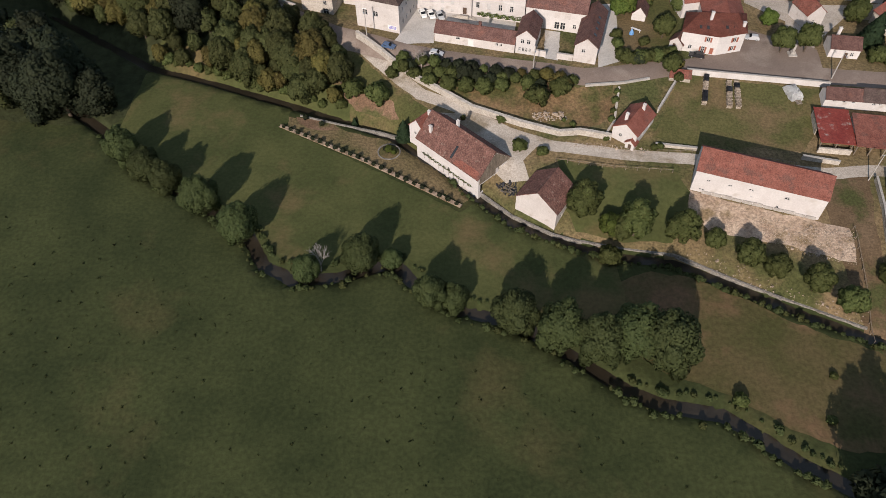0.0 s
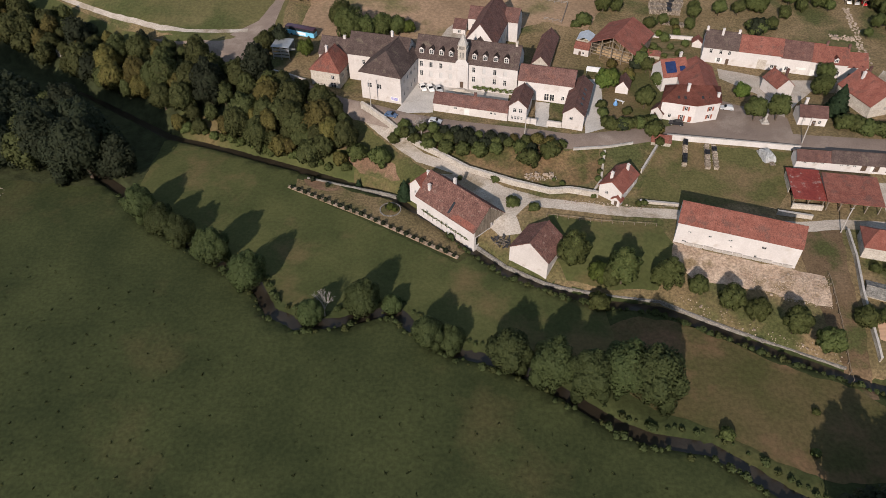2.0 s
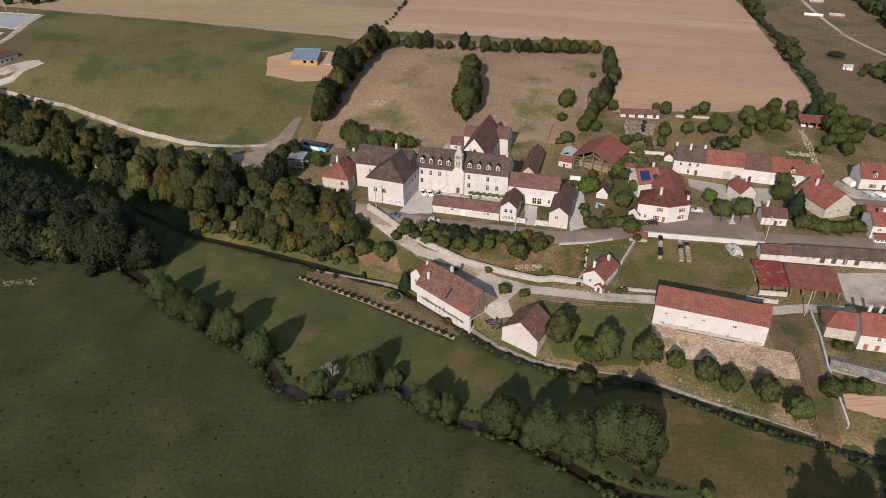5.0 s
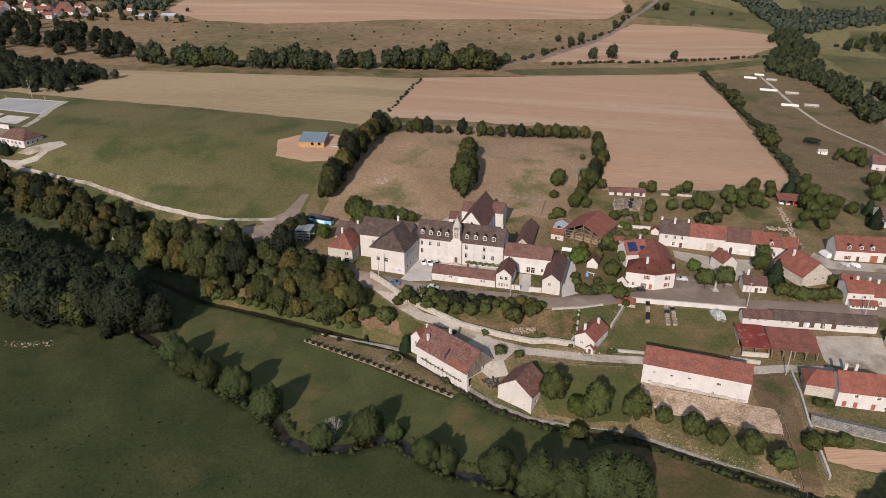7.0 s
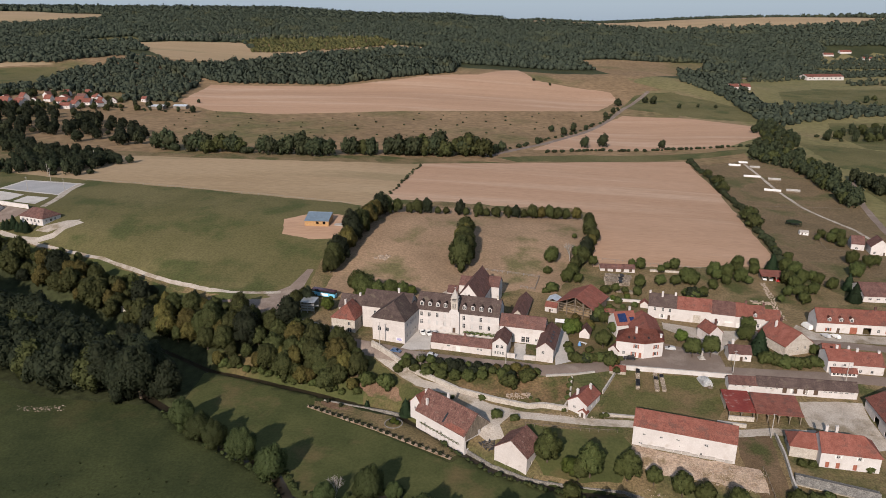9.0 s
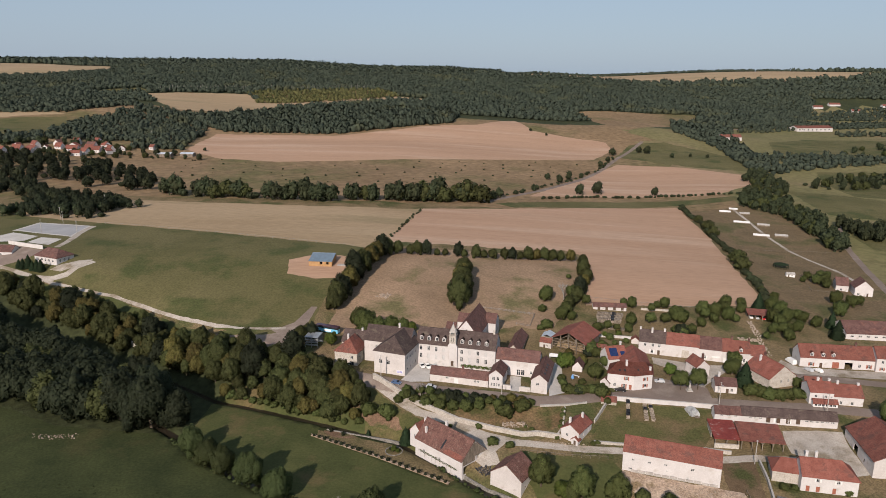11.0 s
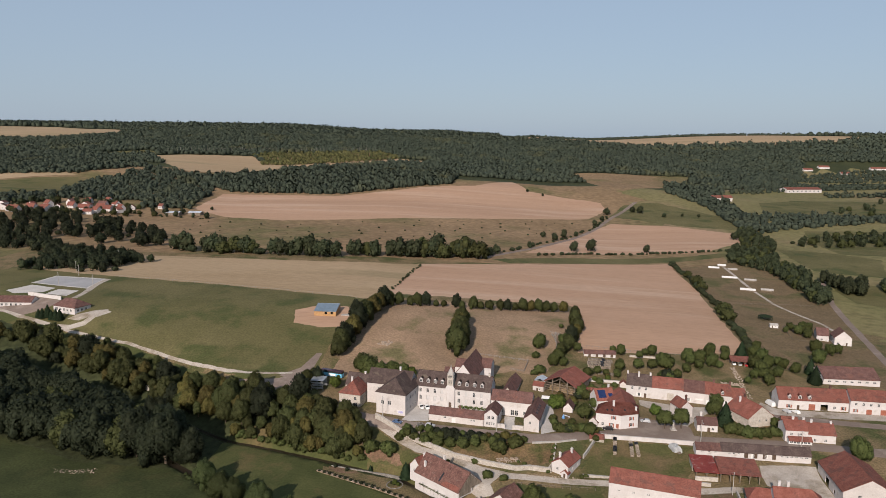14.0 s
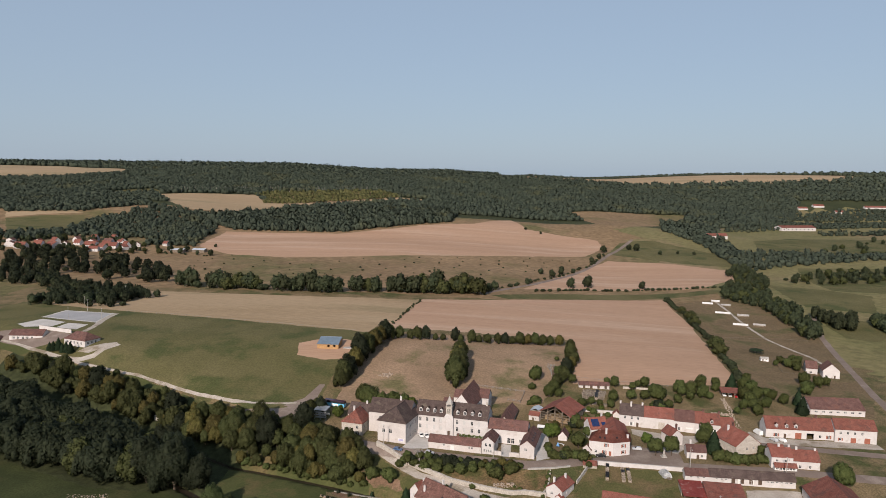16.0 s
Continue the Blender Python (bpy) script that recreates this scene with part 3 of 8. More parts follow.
def water(name, line, width, level, label):
    p = np.array(line, float)
    n = np.gradient(p, axis=0)
    n = np.stack([-n[:, 1], n[:, 0]], 1) / np.linalg.norm(n, axis=1)[:, None] * width / 2
    zz = land(p[:, 0], p[:, 1]) * 0.15 + level
    v = [(*q, h) for q, h in zip(p + n, zz)] + [(*q, h) for q, h in zip(p - n, zz)]
    k = len(p)
    me = bpy.data.meshes.new(name)
    me.from_pydata(v, [], [(i, i + 1, k + i + 1, k + i) for i in range(k - 1)])
    me.materials.append(WATER)
    tagged(new(name, me), label, "water", kind="structure")


build_ground()
water("river", RIVER, 5.4, -1.0, "dark shallow meadow stream between trees")
water("mill_race", RACE, 3.2, -0.9, "dark narrow mill race beside a stone wall")

# ---------------------------------------------------------------- building helpers


def part(name, bm, material, parent, label=""):
    """Links a bmesh as one mesh object under a thing or a part."""
    me = bpy.data.meshes.new(name)
    bmesh.ops.recalc_face_normals(bm, faces=bm.faces)
    bm.to_mesh(me)
    bm.free()
    me.materials.append(material)
    ob = new(name, me)
    ob.parent = parent
    return tagged(ob, label)


def same(ob, parent, at=(0, 0, 0), turn=0.0):
    """The same piece again, on the same mesh."""
    o = ob.copy()
    scene.collection.objects.link(o)
    o.parent = parent
    o.matrix_basis = Matrix.Translation(at) @ Matrix.Rotation(turn, 4, "Z")
    return o


def thing(name, x, y, z, turn=0.0, label="", category="", group="", kind=""):
    ob = new(name)
    ob.empty_display_size = 0.1
    ob.matrix_basis = Matrix.Translation((x, y, z)) @ Matrix.Rotation(turn, 4, "Z")
    return tagged(ob, label, category, group, kind)


def box(bm, x0, y0, z0, x1, y1, z1, m=None):
    vs = [bm.verts.new(p) for p in ((x0, y0, z0), (x1, y0, z0), (x1, y1, z0), (x0, y1, z0), (x0, y0, z1), (x1, y0, z1), (x1, y1, z1), (x0, y1, z1))]
    for f in ((0, 3, 2, 1), (4, 5, 6, 7), (0, 1, 5, 4), (1, 2, 6, 5), (2, 3, 7, 6), (3, 0, 4, 7)):
        bm.faces.new([vs[i] for i in f])
    if m is not None:
        bmesh.ops.transform(bm, matrix=m, verts=vs)
    return vs


def beam(bm, a, b, r, r2=None, sides=6):
    """A round or square bar from a to b."""
    a, b = Vector(a), Vector(b)
    q = (b - a).to_track_quat("Z", "Y")
    rings = []
    for p, rr in ((a, r), (b, r if r2 is None else r2)):
        rings.append([bm.verts.new(p + q @ Vector((rr * math.cos(k * math.tau / sides), rr * math.sin(k * math.tau / sides), 0))) for k in range(sides)])
    for k in range(sides):
        bm.faces.new((rings[0][k], rings[0][(k + 1) % sides], rings[1][(k + 1) % sides], rings[1][k]))
    bm.faces.new(rings[0][::-1])
    bm.faces.new(rings[1])


def facade(bm, width, height, holes, m, reveal=0.22, below=1.5):
    """A wall sheet with real openings and their reveals. holes: x0, z0, x1, z1."""
    xs = sorted({0, width, *(v for h in holes for v in (h[0], h[2]))})
    zs = sorted({-below, height, *(v for h in holes for v in (h[1], h[3]))})
    vs = {}

    def v(x, y, z):
        key = (round(x, 4), round(y, 4), round(z, 4))
        if key not in vs:
            vs[key] = bm.verts.new(m @ Vector((x, y, z)))
        return vs[key]

    for x0, x1 in zip(xs, xs[1:]):
        for z0, z1 in zip(zs, zs[1:]):
            cx, cz = (x0 + x1) / 2, (z0 + z1) / 2
            if not any(h[0] < cx < h[2] and h[1] < cz < h[3] for h in holes):
                bm.faces.new((v(x0, 0, z0), v(x1, 0, z0), v(x1, 0, z1), v(x0, 0, z1)))
    for x0, z0, x1, z1 in holes:
        ring = [(x0, z0), (x1, z0), (x1, z1), (x0, z1)]
        for (ax, az), (bx, bz) in zip(ring, ring[1:] + ring[:1]):
            bm.faces.new((v(ax, 0, az), v(bx, 0, bz), v(bx, reveal, bz), v(ax, reveal, az)))


FITTINGS = {}


def lattice_frame(bm, w, h, panes, depth):
    """One solid frame with its bars, round the panes."""
    xs = sorted({0.0, w, *(v for q in panes for v in (q[0], q[2]))})
    zs = sorted({0.0, h, *(v for q in panes for v in (q[1], q[3]))})
    solid = {(i, j) for i in range(len(xs) - 1) for j in range(len(zs) - 1)
             if not any(q[0] < (xs[i] + xs[i + 1]) / 2 < q[2] and q[1] < (zs[j] + zs[j + 1]) / 2 < q[3] for q in panes)}
    vs = {(i, j, k): bm.verts.new((x, y, z)) for i, x in enumerate(xs) for j, z in enumerate(zs) for k, y in enumerate((0.0, depth))}
    for i, j in solid:
        ring = [(i, j), (i + 1, j), (i + 1, j + 1), (i, j + 1)]
        for k in (0, 1):
            bm.faces.new([vs[(*p, k)] for p in ring])
        for p, q, beside in ((0, 1, (i, j - 1)), (1, 2, (i + 1, j)), (2, 3, (i, j + 1)), (3, 0, (i - 1, j))):
            if beside not in solid:
                bm.faces.new([vs[(*ring[p], 0)], vs[(*ring[q], 0)], vs[(*ring[q], 1)], vs[(*ring[p], 1)]])


def ribbed(bm, w, h, cuts, level):
    """One solid leaf with raised battens (level) or boards (upright) between every second pair of cuts."""
    prof = []
    for k, (a, b) in enumerate(zip(cuts, cuts[1:])):
        y = -0.025 if k % 2 else 0.0
        prof += [(a, y), (b, y)]
    prof += [(cuts[-1], 0.055), (cuts[0], 0.055)]
    far = w if level else h
    ends = [[bm.verts.new((e, y, c) if level else (c, y, e)) for c, y in prof] for e in (0.0, far)]
    for i in range(len(prof)):
        j = (i + 1) % len(prof)
        bm.faces.new((ends[0][i], ends[0][j], ends[1][j], ends[1][i]))
    for e in ends:
        bm.faces.new(e)


def fitting(kind, w, h, parent, at, turn, tone=None):
    """A window, door or gate in an opening w wide and h high: built once for each size, then shared."""
    key = (kind, round(w, 2), round(h, 2), tone)
    if key not in FITTINGS:
        bm = bmesh.new()
        fr = 0.07
        if kind == "window":
            panes = [(x0, z0, x1, z1) for x0, x1 in ((fr, w / 2 - 0.04), (w / 2 + 0.04, w - fr)) for z0, z1 in ((fr, h * 0.62), (h * 0.62 + 0.05, h - fr))]
            lattice_frame(bm, w, h, panes, 0.06)
            fme = (bm, FRAME)
            bg = bmesh.new()
            box(bg, 0.02, 0.03, 0.02, w - 0.02, 0.045, h - 0.02)
            second = ("pane", bg, GLASS)
        elif kind == "shutter":
            ribbed(bm, w, h, [0.0, *(h * (0.12 + 0.36 * k) + d for k in range(3) for d in (0.0, 0.1)), h], True)
            fme, second = (bm, tone or SHUTTER_RED), None
        else:
            n = max(2, int(w / 0.45))
            ribbed(bm, w, h, [0.0, *(w * k / n + d for k in range(n) for d in (0.03, w / n - 0.03)), w], False)
            fme, second = (bm, tone or DOOR_BROWN), None
        me = bpy.data.meshes.new(kind)
        bmesh.ops.recalc_face_normals(fme[0], faces=fme[0].faces)
        fme[0].to_mesh(me)
        fme[0].free()
        me.materials.append(fme[1])
        child = None
        if second:
            child = bpy.data.meshes.new(second[0])
            bmesh.ops.recalc_face_normals(second[1], faces=second[1].faces)
            second[1].to_mesh(child)
            second[1].free()
            child.materials.append(second[2])
        FITTINGS[key] = (me, child)
    me, child = FITTINGS[key]
    ob = new(kind, me)
    ob.parent = parent
    ob.matrix_basis = Matrix.Translation(at) @ Matrix.Rotation(turn, 4, "Z")
    if child:
        pane = new("pane", child)
        pane.parent = ob
    return ob


def fit_openings(house, openings, m, turn):
    """The windows, shutters and doors of one side. openings: kind, x, z, w, h [, tone]."""
    holes = []
    for kind, x, z, w, h, *tone in openings:
        holes.append((x, z, x + w, z + h))
        if kind == "dark":
            continue
        at = m @ Vector((x, 0.16, z))
        fitting("window" if kind in ("window", "shuttered") else kind, w, h, house, at, turn, tone[0] if tone and kind != "shuttered" else None)
        if kind == "shuttered":
            for sx in (x - w * 0.5 - 0.03, x + w + 0.03):
                fitting("shutter", w * 0.5, h, house, m @ Vector((sx, -0.06, z)), turn, tone[0] if tone else None)
    return holes


def gable_roof(bm, x0, x1, y0, y1, eave, ridge, thick=0.22, ridge_at=0.5, hip0=0.0, hip1=0.0):
    """A roof along x, with the ridge in the middle; hip0 and hip1 pull in the ridge's ends."""
    ym = y0 + (y1 - y0) * ridge_at
    rings = []
    for dz in (0, -thick):
        rings.append([bm.verts.new(p) for p in ((x0, y0, eave + dz), (x1, y0, eave + dz), (x1 - hip1, ym, ridge + dz), (x0 + hip0, ym, ridge + dz), (x0, y1, eave + dz), (x1, y1, eave + dz))])
    a, b = rings
    for f in ((0, 1, 2, 3), (3, 2, 5, 4), (0, 3, 4), (1, 5, 2)):
        if len(f) == 3 and not (hip0 if f[0] == 0 else hip1):
            continue
        bm.faces.new([a[i] for i in f])
        bm.faces.new([b[i] for i in reversed(f)])
    for i, j in ((0, 1), (4, 5)) + (((0, 3), (3, 4)) if not hip0 else ((0, 4),)) + (((1, 2), (2, 5)) if not hip1 else ((1, 5),)):
        bm.faces.new((a[i], a[j], b[j], b[i]))


def row(kind, n, x0, x1, z, w, h, *tone):
    """n alike openings, their middles evenly from x0 to x1."""
    return [(kind, (x0 if n == 1 else x0 + (x1 - x0) * i / (n - 1)) - w / 2, z, w, h, *tone) for i in range(n)]


def house(name, p0, p1, depth, base, eave, ridge, label, walls=PLASTER, roof=RED_TILE, along=True, front=(), right=(), back=(), left=(), chimneys=(), category="house",
          over=0.4, hips=(0, 0), dormers=(), ridge_at=0.5, skylights=(), group=""):
    """A house whose front runs from p0 to p1. along: the ridge runs along the front. Heights are above the base."""
    (ax, ay), (bx, by) = p0, p1
    w, turn = math.hypot(bx - ax, by - ay), math.atan2(by - ay, bx - ax)
    home = thing(name, ax, ay, base, turn, label, category, group)
    bm = bmesh.new()
    sides = ((Matrix.Identity(4), w, front, 0.0), (Matrix.Translation((w, 0, 0)) @ Matrix.Rotation(math.pi / 2, 4, "Z"), depth, right, math.pi / 2),
             (Matrix.Translation((w, depth, 0)) @ Matrix.Rotation(math.pi, 4, "Z"), w, back, math.pi), (Matrix.Translation((0, depth, 0)) @ Matrix.Rotation(-math.pi / 2, 4, "Z"), depth, left, -math.pi / 2))
    for m, length, openings, angle in sides:
        facade(bm, length, eave, fit_openings(home, openings, m, angle), m)
    if along:
        gables = [((0, 0), (0, depth), (0, depth * ridge_at), hips[0]), ((w, 0), (w, depth), (w, depth * ridge_at), hips[1])]
    else:
        gables = [((0, 0), (w, 0), (w / 2, 0), hips[0]), ((0, depth), (w, depth), (w / 2, depth), hips[1])]
    for a, b, top, hip in gables:
        if not hip:
            bm.faces.new([bm.verts.new((*q, z)) for q, z in ((a, eave), (b, eave), (top, ridge - 0.12))])
    part("wall", bm, walls, home)
    bm = bmesh.new()
    drop = over * (ridge - eave) / (depth * ridge_at if along else w / 2)
    side0, side1 = (over if hips[0] else 0.15), (over if hips[1] else 0.15)
    if along:
        gable_roof(bm, -side0, w + side1, -over, depth + over, eave - drop + 0.12, ridge + 0.12, ridge_at=ridge_at, hip0=hips[0], hip1=hips[1])
    else:
        gable_roof(bm, -side0, depth + side1, -over, w + over, eave - drop + 0.12, ridge + 0.12, hip0=hips[0], hip1=hips[1])
        bmesh.ops.transform(bm, matrix=Matrix(((0, 1, 0, 0), (1, 0, 0, 0), (0, 0, 1, 0), (0, 0, 0, 1))), verts=bm.verts)
    part("roof", bm, roof, home)
    if not (hips[0] and hips[1]):
        bm = bmesh.new()
        if along:
            beam(bm, (-side0 + hips[0], depth * ridge_at, ridge + 0.14), (w + side1 - hips[1], depth * ridge_at, ridge + 0.14), 0.14)
        else:
            beam(bm, (w / 2, -side0 + hips[0], ridge + 0.14), (w / 2, depth + side1 - hips[1], ridge + 0.14), 0.14)
        part("ridge_tiles", bm, roof, home)
    for cx, cy, top, *tone in chimneys:
        bm = bmesh.new()
        box(bm, cx - 0.4, cy - 0.32, eave, cx + 0.4, cy + 0.32, top)
        box(bm, cx - 0.48, cy - 0.4, top, cx + 0.48, cy + 0.4, top + 0.14)
        for k in (-0.2, 0.2):
            beam(bm, (cx + k, cy, top + 0.14), (cx + k, cy, top + 0.5), 0.11, 0.09, 8)
        part("chimney", bm, tone[0] if tone else WHITE_WALL, home)
    slope = (ridge - eave) / (depth * ridge_at)
    for x, up, dw, dh in dormers:
        y = up
        z = eave + slope * y
        bm = bmesh.new()
        m = Matrix.Translation((x - dw / 2, y, z))
        facade(bm, dw, dh, [(0.14, 0.2, dw - 0.14, dh - 0.1)], m, below=0.3)
        back_y = (dh + 0.3) / slope
        for sx in (0, dw):
            bm.faces.new([bm.verts.new(m @ Vector(p)) for p in ((sx, 0, -0.3), (sx, 0, dh), (sx, dh / slope, dh))])
        bm.faces.new([bm.verts.new(m @ Vector(p)) for p in ((0, 0, dh), (dw, 0, dh), (dw / 2, 0, dh + dw * 0.42))])
        part("dormer", bm, walls, home)
        fitting("window", dw - 0.28, dh - 0.3, home, m @ Vector((0.14, 0.12, 0.2)), 0.0)
        bm = bmesh.new()
        t = dw * 0.42 + 0.06
        e = [bm.verts.new(m @ Vector(p)) for p in ((-0.14, -0.14, dh - 0.04), (dw / 2, -0.14, dh + t), (dw + 0.14, -0.14, dh - 0.04), (-0.14, back_y, dh - 0.04), (dw / 2, back_y + dw * 0.42 / slope, dh + t), (dw + 0.14, back_y, dh - 0.04))]
        bm.faces.new((e[0], e[1], e[4], e[3]))
        bm.faces.new((e[1], e[2], e[5], e[4]))
        bmesh.ops.solidify(bm, geom=bm.faces[:], thickness=0.08)
        part("dormer_roof", bm, roof, home)
    for x, up in skylights:
        bm = bmesh.new()
        z = eave + slope * up
        m = Matrix.Translation((x, up, z + 0.14)) @ Matrix.Rotation(math.atan(slope), 4, "X")
        box(bm, -0.4, -0.55, 0, 0.4, 0.55, 0.12, m)
        part("skylight", bm, GLASS, home, "dark roof window")
    return home


# ---------------------------------------------------------------- plants


def leaf_mesh(name, lumps, leaf, count, material):
    """A crown of small leaf clumps round overlapping lumps: (x, y, z, rx, ry, rz). The clumps shade with the crown's own roundness."""
    rng = np.random.default_rng(sum(map(ord, name)) + count)
    L = np.array(lumps, float)
    area = L[:, 3] * L[:, 5]
    pos, nor = [], []
    centre, half = (L[:, :3] * area[:, None]).sum(0) / area.sum(), np.abs(L[:, :3] - L[:, :3].mean(0)).max(0) + L[:, 3:].mean(0)
    for i, (cx, cy, cz, rx, ry, rz) in enumerate(L):
        k = int(count * area[i] / area.sum())
        d = rng.normal(size=(k, 3))
        d /= np.linalg.norm(d, axis=1)[:, None]
        p = d * (rx, ry, rz) * rng.uniform(0.80, 1.17, (k, 1)) + (cx, cy, cz)
        inside = np.zeros(k, bool)
        for j, (ox, oy, oz, sx, sy, sz) in enumerate(L):
            if j != i:
                inside |= (((p - (ox, oy, oz)) / (sx, sy, sz)) ** 2).sum(1) < 0.55
        pos.append(p[~inside])
        nor.append(d[~inside])
    pos, nor = np.concatenate(pos), np.concatenate(nor)
    out = (pos - centre) / half
    out /= np.linalg.norm(out, axis=1)[:, None] + 1e-6
    shade = nor * 0.6 + out * 0.55 + rng.normal(scale=0.22, size=nor.shape) + (0, 0, 0.12)
    shade /= np.linalg.norm(shade, axis=1)[:, None]
    nor = nor + rng.normal(scale=0.45, size=nor.shape) + (0, 0, 0.2)
    nor /= np.linalg.norm(nor, axis=1)[:, None]
    side = np.cross(nor, rng.normal(size=nor.shape))
    side /= np.linalg.norm(side, axis=1)[:, None]
    up = np.cross(nor, side)
    s = leaf * rng.uniform(0.55, 1.3, (len(pos), 1))
    tris = np.stack([pos - side * s - up * s * 0.62, pos + side * s * 0.95 - up * s * 0.7, pos + side * s * 0.1 + up * s * 1.15 + nor * s * 0.2], 1)
    n = len(pos)
    return shaded_mesh(name, tris.reshape(-1, 3), np.arange(3 * n).reshape(-1, 3).tolist(), np.repeat(shade, 3, axis=0), [material])


NORMALS = {}


def shaded_mesh(name, verts, faces, normals, materials, slots=None):
    """A mesh with its own vertex normals, which are kept for joining."""
    me = bpy.data.meshes.new(name)
    me.from_pydata(verts.tolist(), [], faces)
    for m in materials:
        me.materials.append(m)
    if slots is not None:
        me.polygons.foreach_set("material_index", np.array(slots, np.int32))
    me.polygons.foreach_set("use_smooth", np.ones(len(me.polygons), bool))
    me.normals_split_custom_set_from_vertices(normals.tolist())
    NORMALS[me.name] = normals
    return me


def core(bm, lumps, shrink=0.85):
    for x, y, z, rx, ry, rz in sorted(lumps, key=lambda q: -q[3])[:9]:
        r = bmesh.ops.create_icosphere(bm, subdivisions=1, radius=1.08, matrix=Matrix.Translation((x, y, z)) @ Matrix.Diagonal((rx * shrink, ry * shrink, rz * shrink, 1)))
        for v in r["verts"]:
            v.co += Vector((noise.noise(v.co * 0.9), noise.noise(v.co * 0.9 + Vector((7, 0, 0))), noise.noise(v.co * 0.9 + Vector((0, 9, 0))))) * min(rx, rz) * 0.22


def round_lumps(seed, radius, height, base, n=30, taper=0.3):
    """An uneven round crown from base to height."""
    r = random.Random(seed)
    mid, half = (base + height) / 2, (height - base) / 2
    out = [(0, 0, mid, radius * 0.74, radius * 0.74, half * 0.82)]
    for k in range(n):
        a, e = k * 2.4 + r.uniform(-0.4, 0.4), r.uniform(-0.9, 0.95)
        c = max(math.sqrt(1 - min(0.98, e * e)) * (1 - taper * max(0, e)), 0.72 if e < 0 else 0)
        s, d = r.uniform(0.14, 0.30), r.uniform(0.64, 0.88)
        out.append((math.cos(a) * radius * d * c, math.sin(a) * radius * d * c, mid + e * half * d, radius * s, radius * s, half * s * r.uniform(1.1, 1.8)))
    return out


def tree_kind(name, seed, radius, height, base, material, leaf=0.42, count=2600, label="", category="tree", trunk=True, taper=0.3):
    """One tree with its trunk, limbs and crown, at the origin; the others are copies of it."""
    lumps = round_lumps(seed, radius, height, base, taper=taper)
    t = thing(name, 0, 0, 0, 0, label, category)
    if trunk:
        bm = bmesh.new()
        r0 = max(0.12, radius * 0.055)
        beam(bm, (0, 0, -0.6), (0, 0, base + (height - base) * 0.25), r0 * 1.25, r0 * 0.7, 8)
        for x, y, z, *_ in lumps[1:8]:
            beam(bm, (0, 0, base * 0.75), (x * 0.85, y * 0.85, z), r0 * 0.45, r0 * 0.14, 5)
        part("trunk", bm, BARK, t)
    crown = new("crown", leaf_mesh(name + "_leaves", lumps, leaf, count, material))
    crown.parent = t
    bm = bmesh.new()
    core(bm, lumps)
    inner = part("inner_foliage", bm, material, crown)
    for f in inner.data.polygons:
        f.use_smooth = True
    return t


def conifer_kind(name, seed, radius, height, material, label):
    r = random.Random(seed)
    lumps = []
    for k in range(9):
        f = k / 8
        rr = radius * (1 - f) ** 0.8 + 0.15
        lumps.append((r.uniform(-0.1, 0.1) * rr, r.uniform(-0.1, 0.1) * rr, height * (0.1 + 0.86 * f), rr, rr, height * 0.09))
    t = thing(name, 0, 0, 0, 0, label, "tree")
    bm = bmesh.new()
    beam(bm, (0, 0, -0.5), (0, 0, height * 0.8), radius * 0.1, 0.03, 7)
    part("trunk", bm, BARK, t)
    crown = new("crown", leaf_mesh(name + "_needles", lumps, 0.28, 3000, material))
    crown.parent = t
    bm = bmesh.new()
    core(bm, lumps, 0.7)
    part("inner_foliage", bm, material, crown)
    return t


PLACED = set()


def plant(kind, spots, label="", group=""):
    """Copies of a tree or bush at x, y, size (and its own turn); the first spot takes the tree itself."""
    for i, (x, y, size) in enumerate(spots):
        z = float(ground_z(x, y)) - 0.1
        turn = (x * 12.9 + y * 7.3) % math.tau
        m = Matrix.Translation((x, y, z)) @ Matrix.Rotation(turn, 4, "Z") @ Matrix.Diagonal((size, size, size * (0.92 + 0.16 * ((x * 3.7 + y) % 1)), 1))
        if i or kind.name in PLACED:
            ob = copy_thing(kind, Matrix.Identity(4))
        else:
            ob = kind
            PLACED.add(kind.name)
        ob.matrix_basis = m
        tagged(ob, label, "", group)

# ---------------------------------------------------------------- the convent
V = 12.0
COL = [2.3, 5.7, 9.1, 12.4, 20.4, 23.9, 27.5, 31.0]
front = []
CLOSED = surface("pale grey closed shutters", (0.40, 0.39, 0.38), (0.47, 0.46, 0.45), 0.8, 6, 0.8, 0.2, 0.1)
for i, x in enumerate(COL):
    front.append(("shutter", x - 0.5, 0.5, 1.0, 0.9, CLOSED))
    front.append(("window", x - 0.55, 3.0, 1.1, 2.0) if i in (0, 4, 6, 7) else ("shutter", x - 0.55, 3.0, 1.1, 2.0, CLOSED))
    front.append(("window", x - 0.55, 6.5, 1.1, 1.9) if i in (0, 1, 2, 4, 6) else ("shutter", x - 0.55, 6.5, 1.1, 1.9, CLOSED))
abbey = house("convent", (-10.8, 18.8), (23.4, 10.9), 11.5, V, 10.0, 15.0, "long three-storey cream convent with slate mansard dormers and bell turret", WHITE_WALL, SLATE, True, front,
              right=row("window", 2, 3, 8, 6.5, 1, 1.8), left=(), chimneys=((33.4, 5.7, 16.2, STONE_WALL),), category="convent", dormers=[(x, 0.9, 1.5, 1.7) for x in COL], over=0.5)
for z in (2.5, 6.0, 9.75):
    bm = bmesh.new()
    box(bm, 0, -0.1, z, 34.9, -0.003, z + 0.2)
    part("cornice", bm, WHITE_WALL, abbey, "pale stone string course")
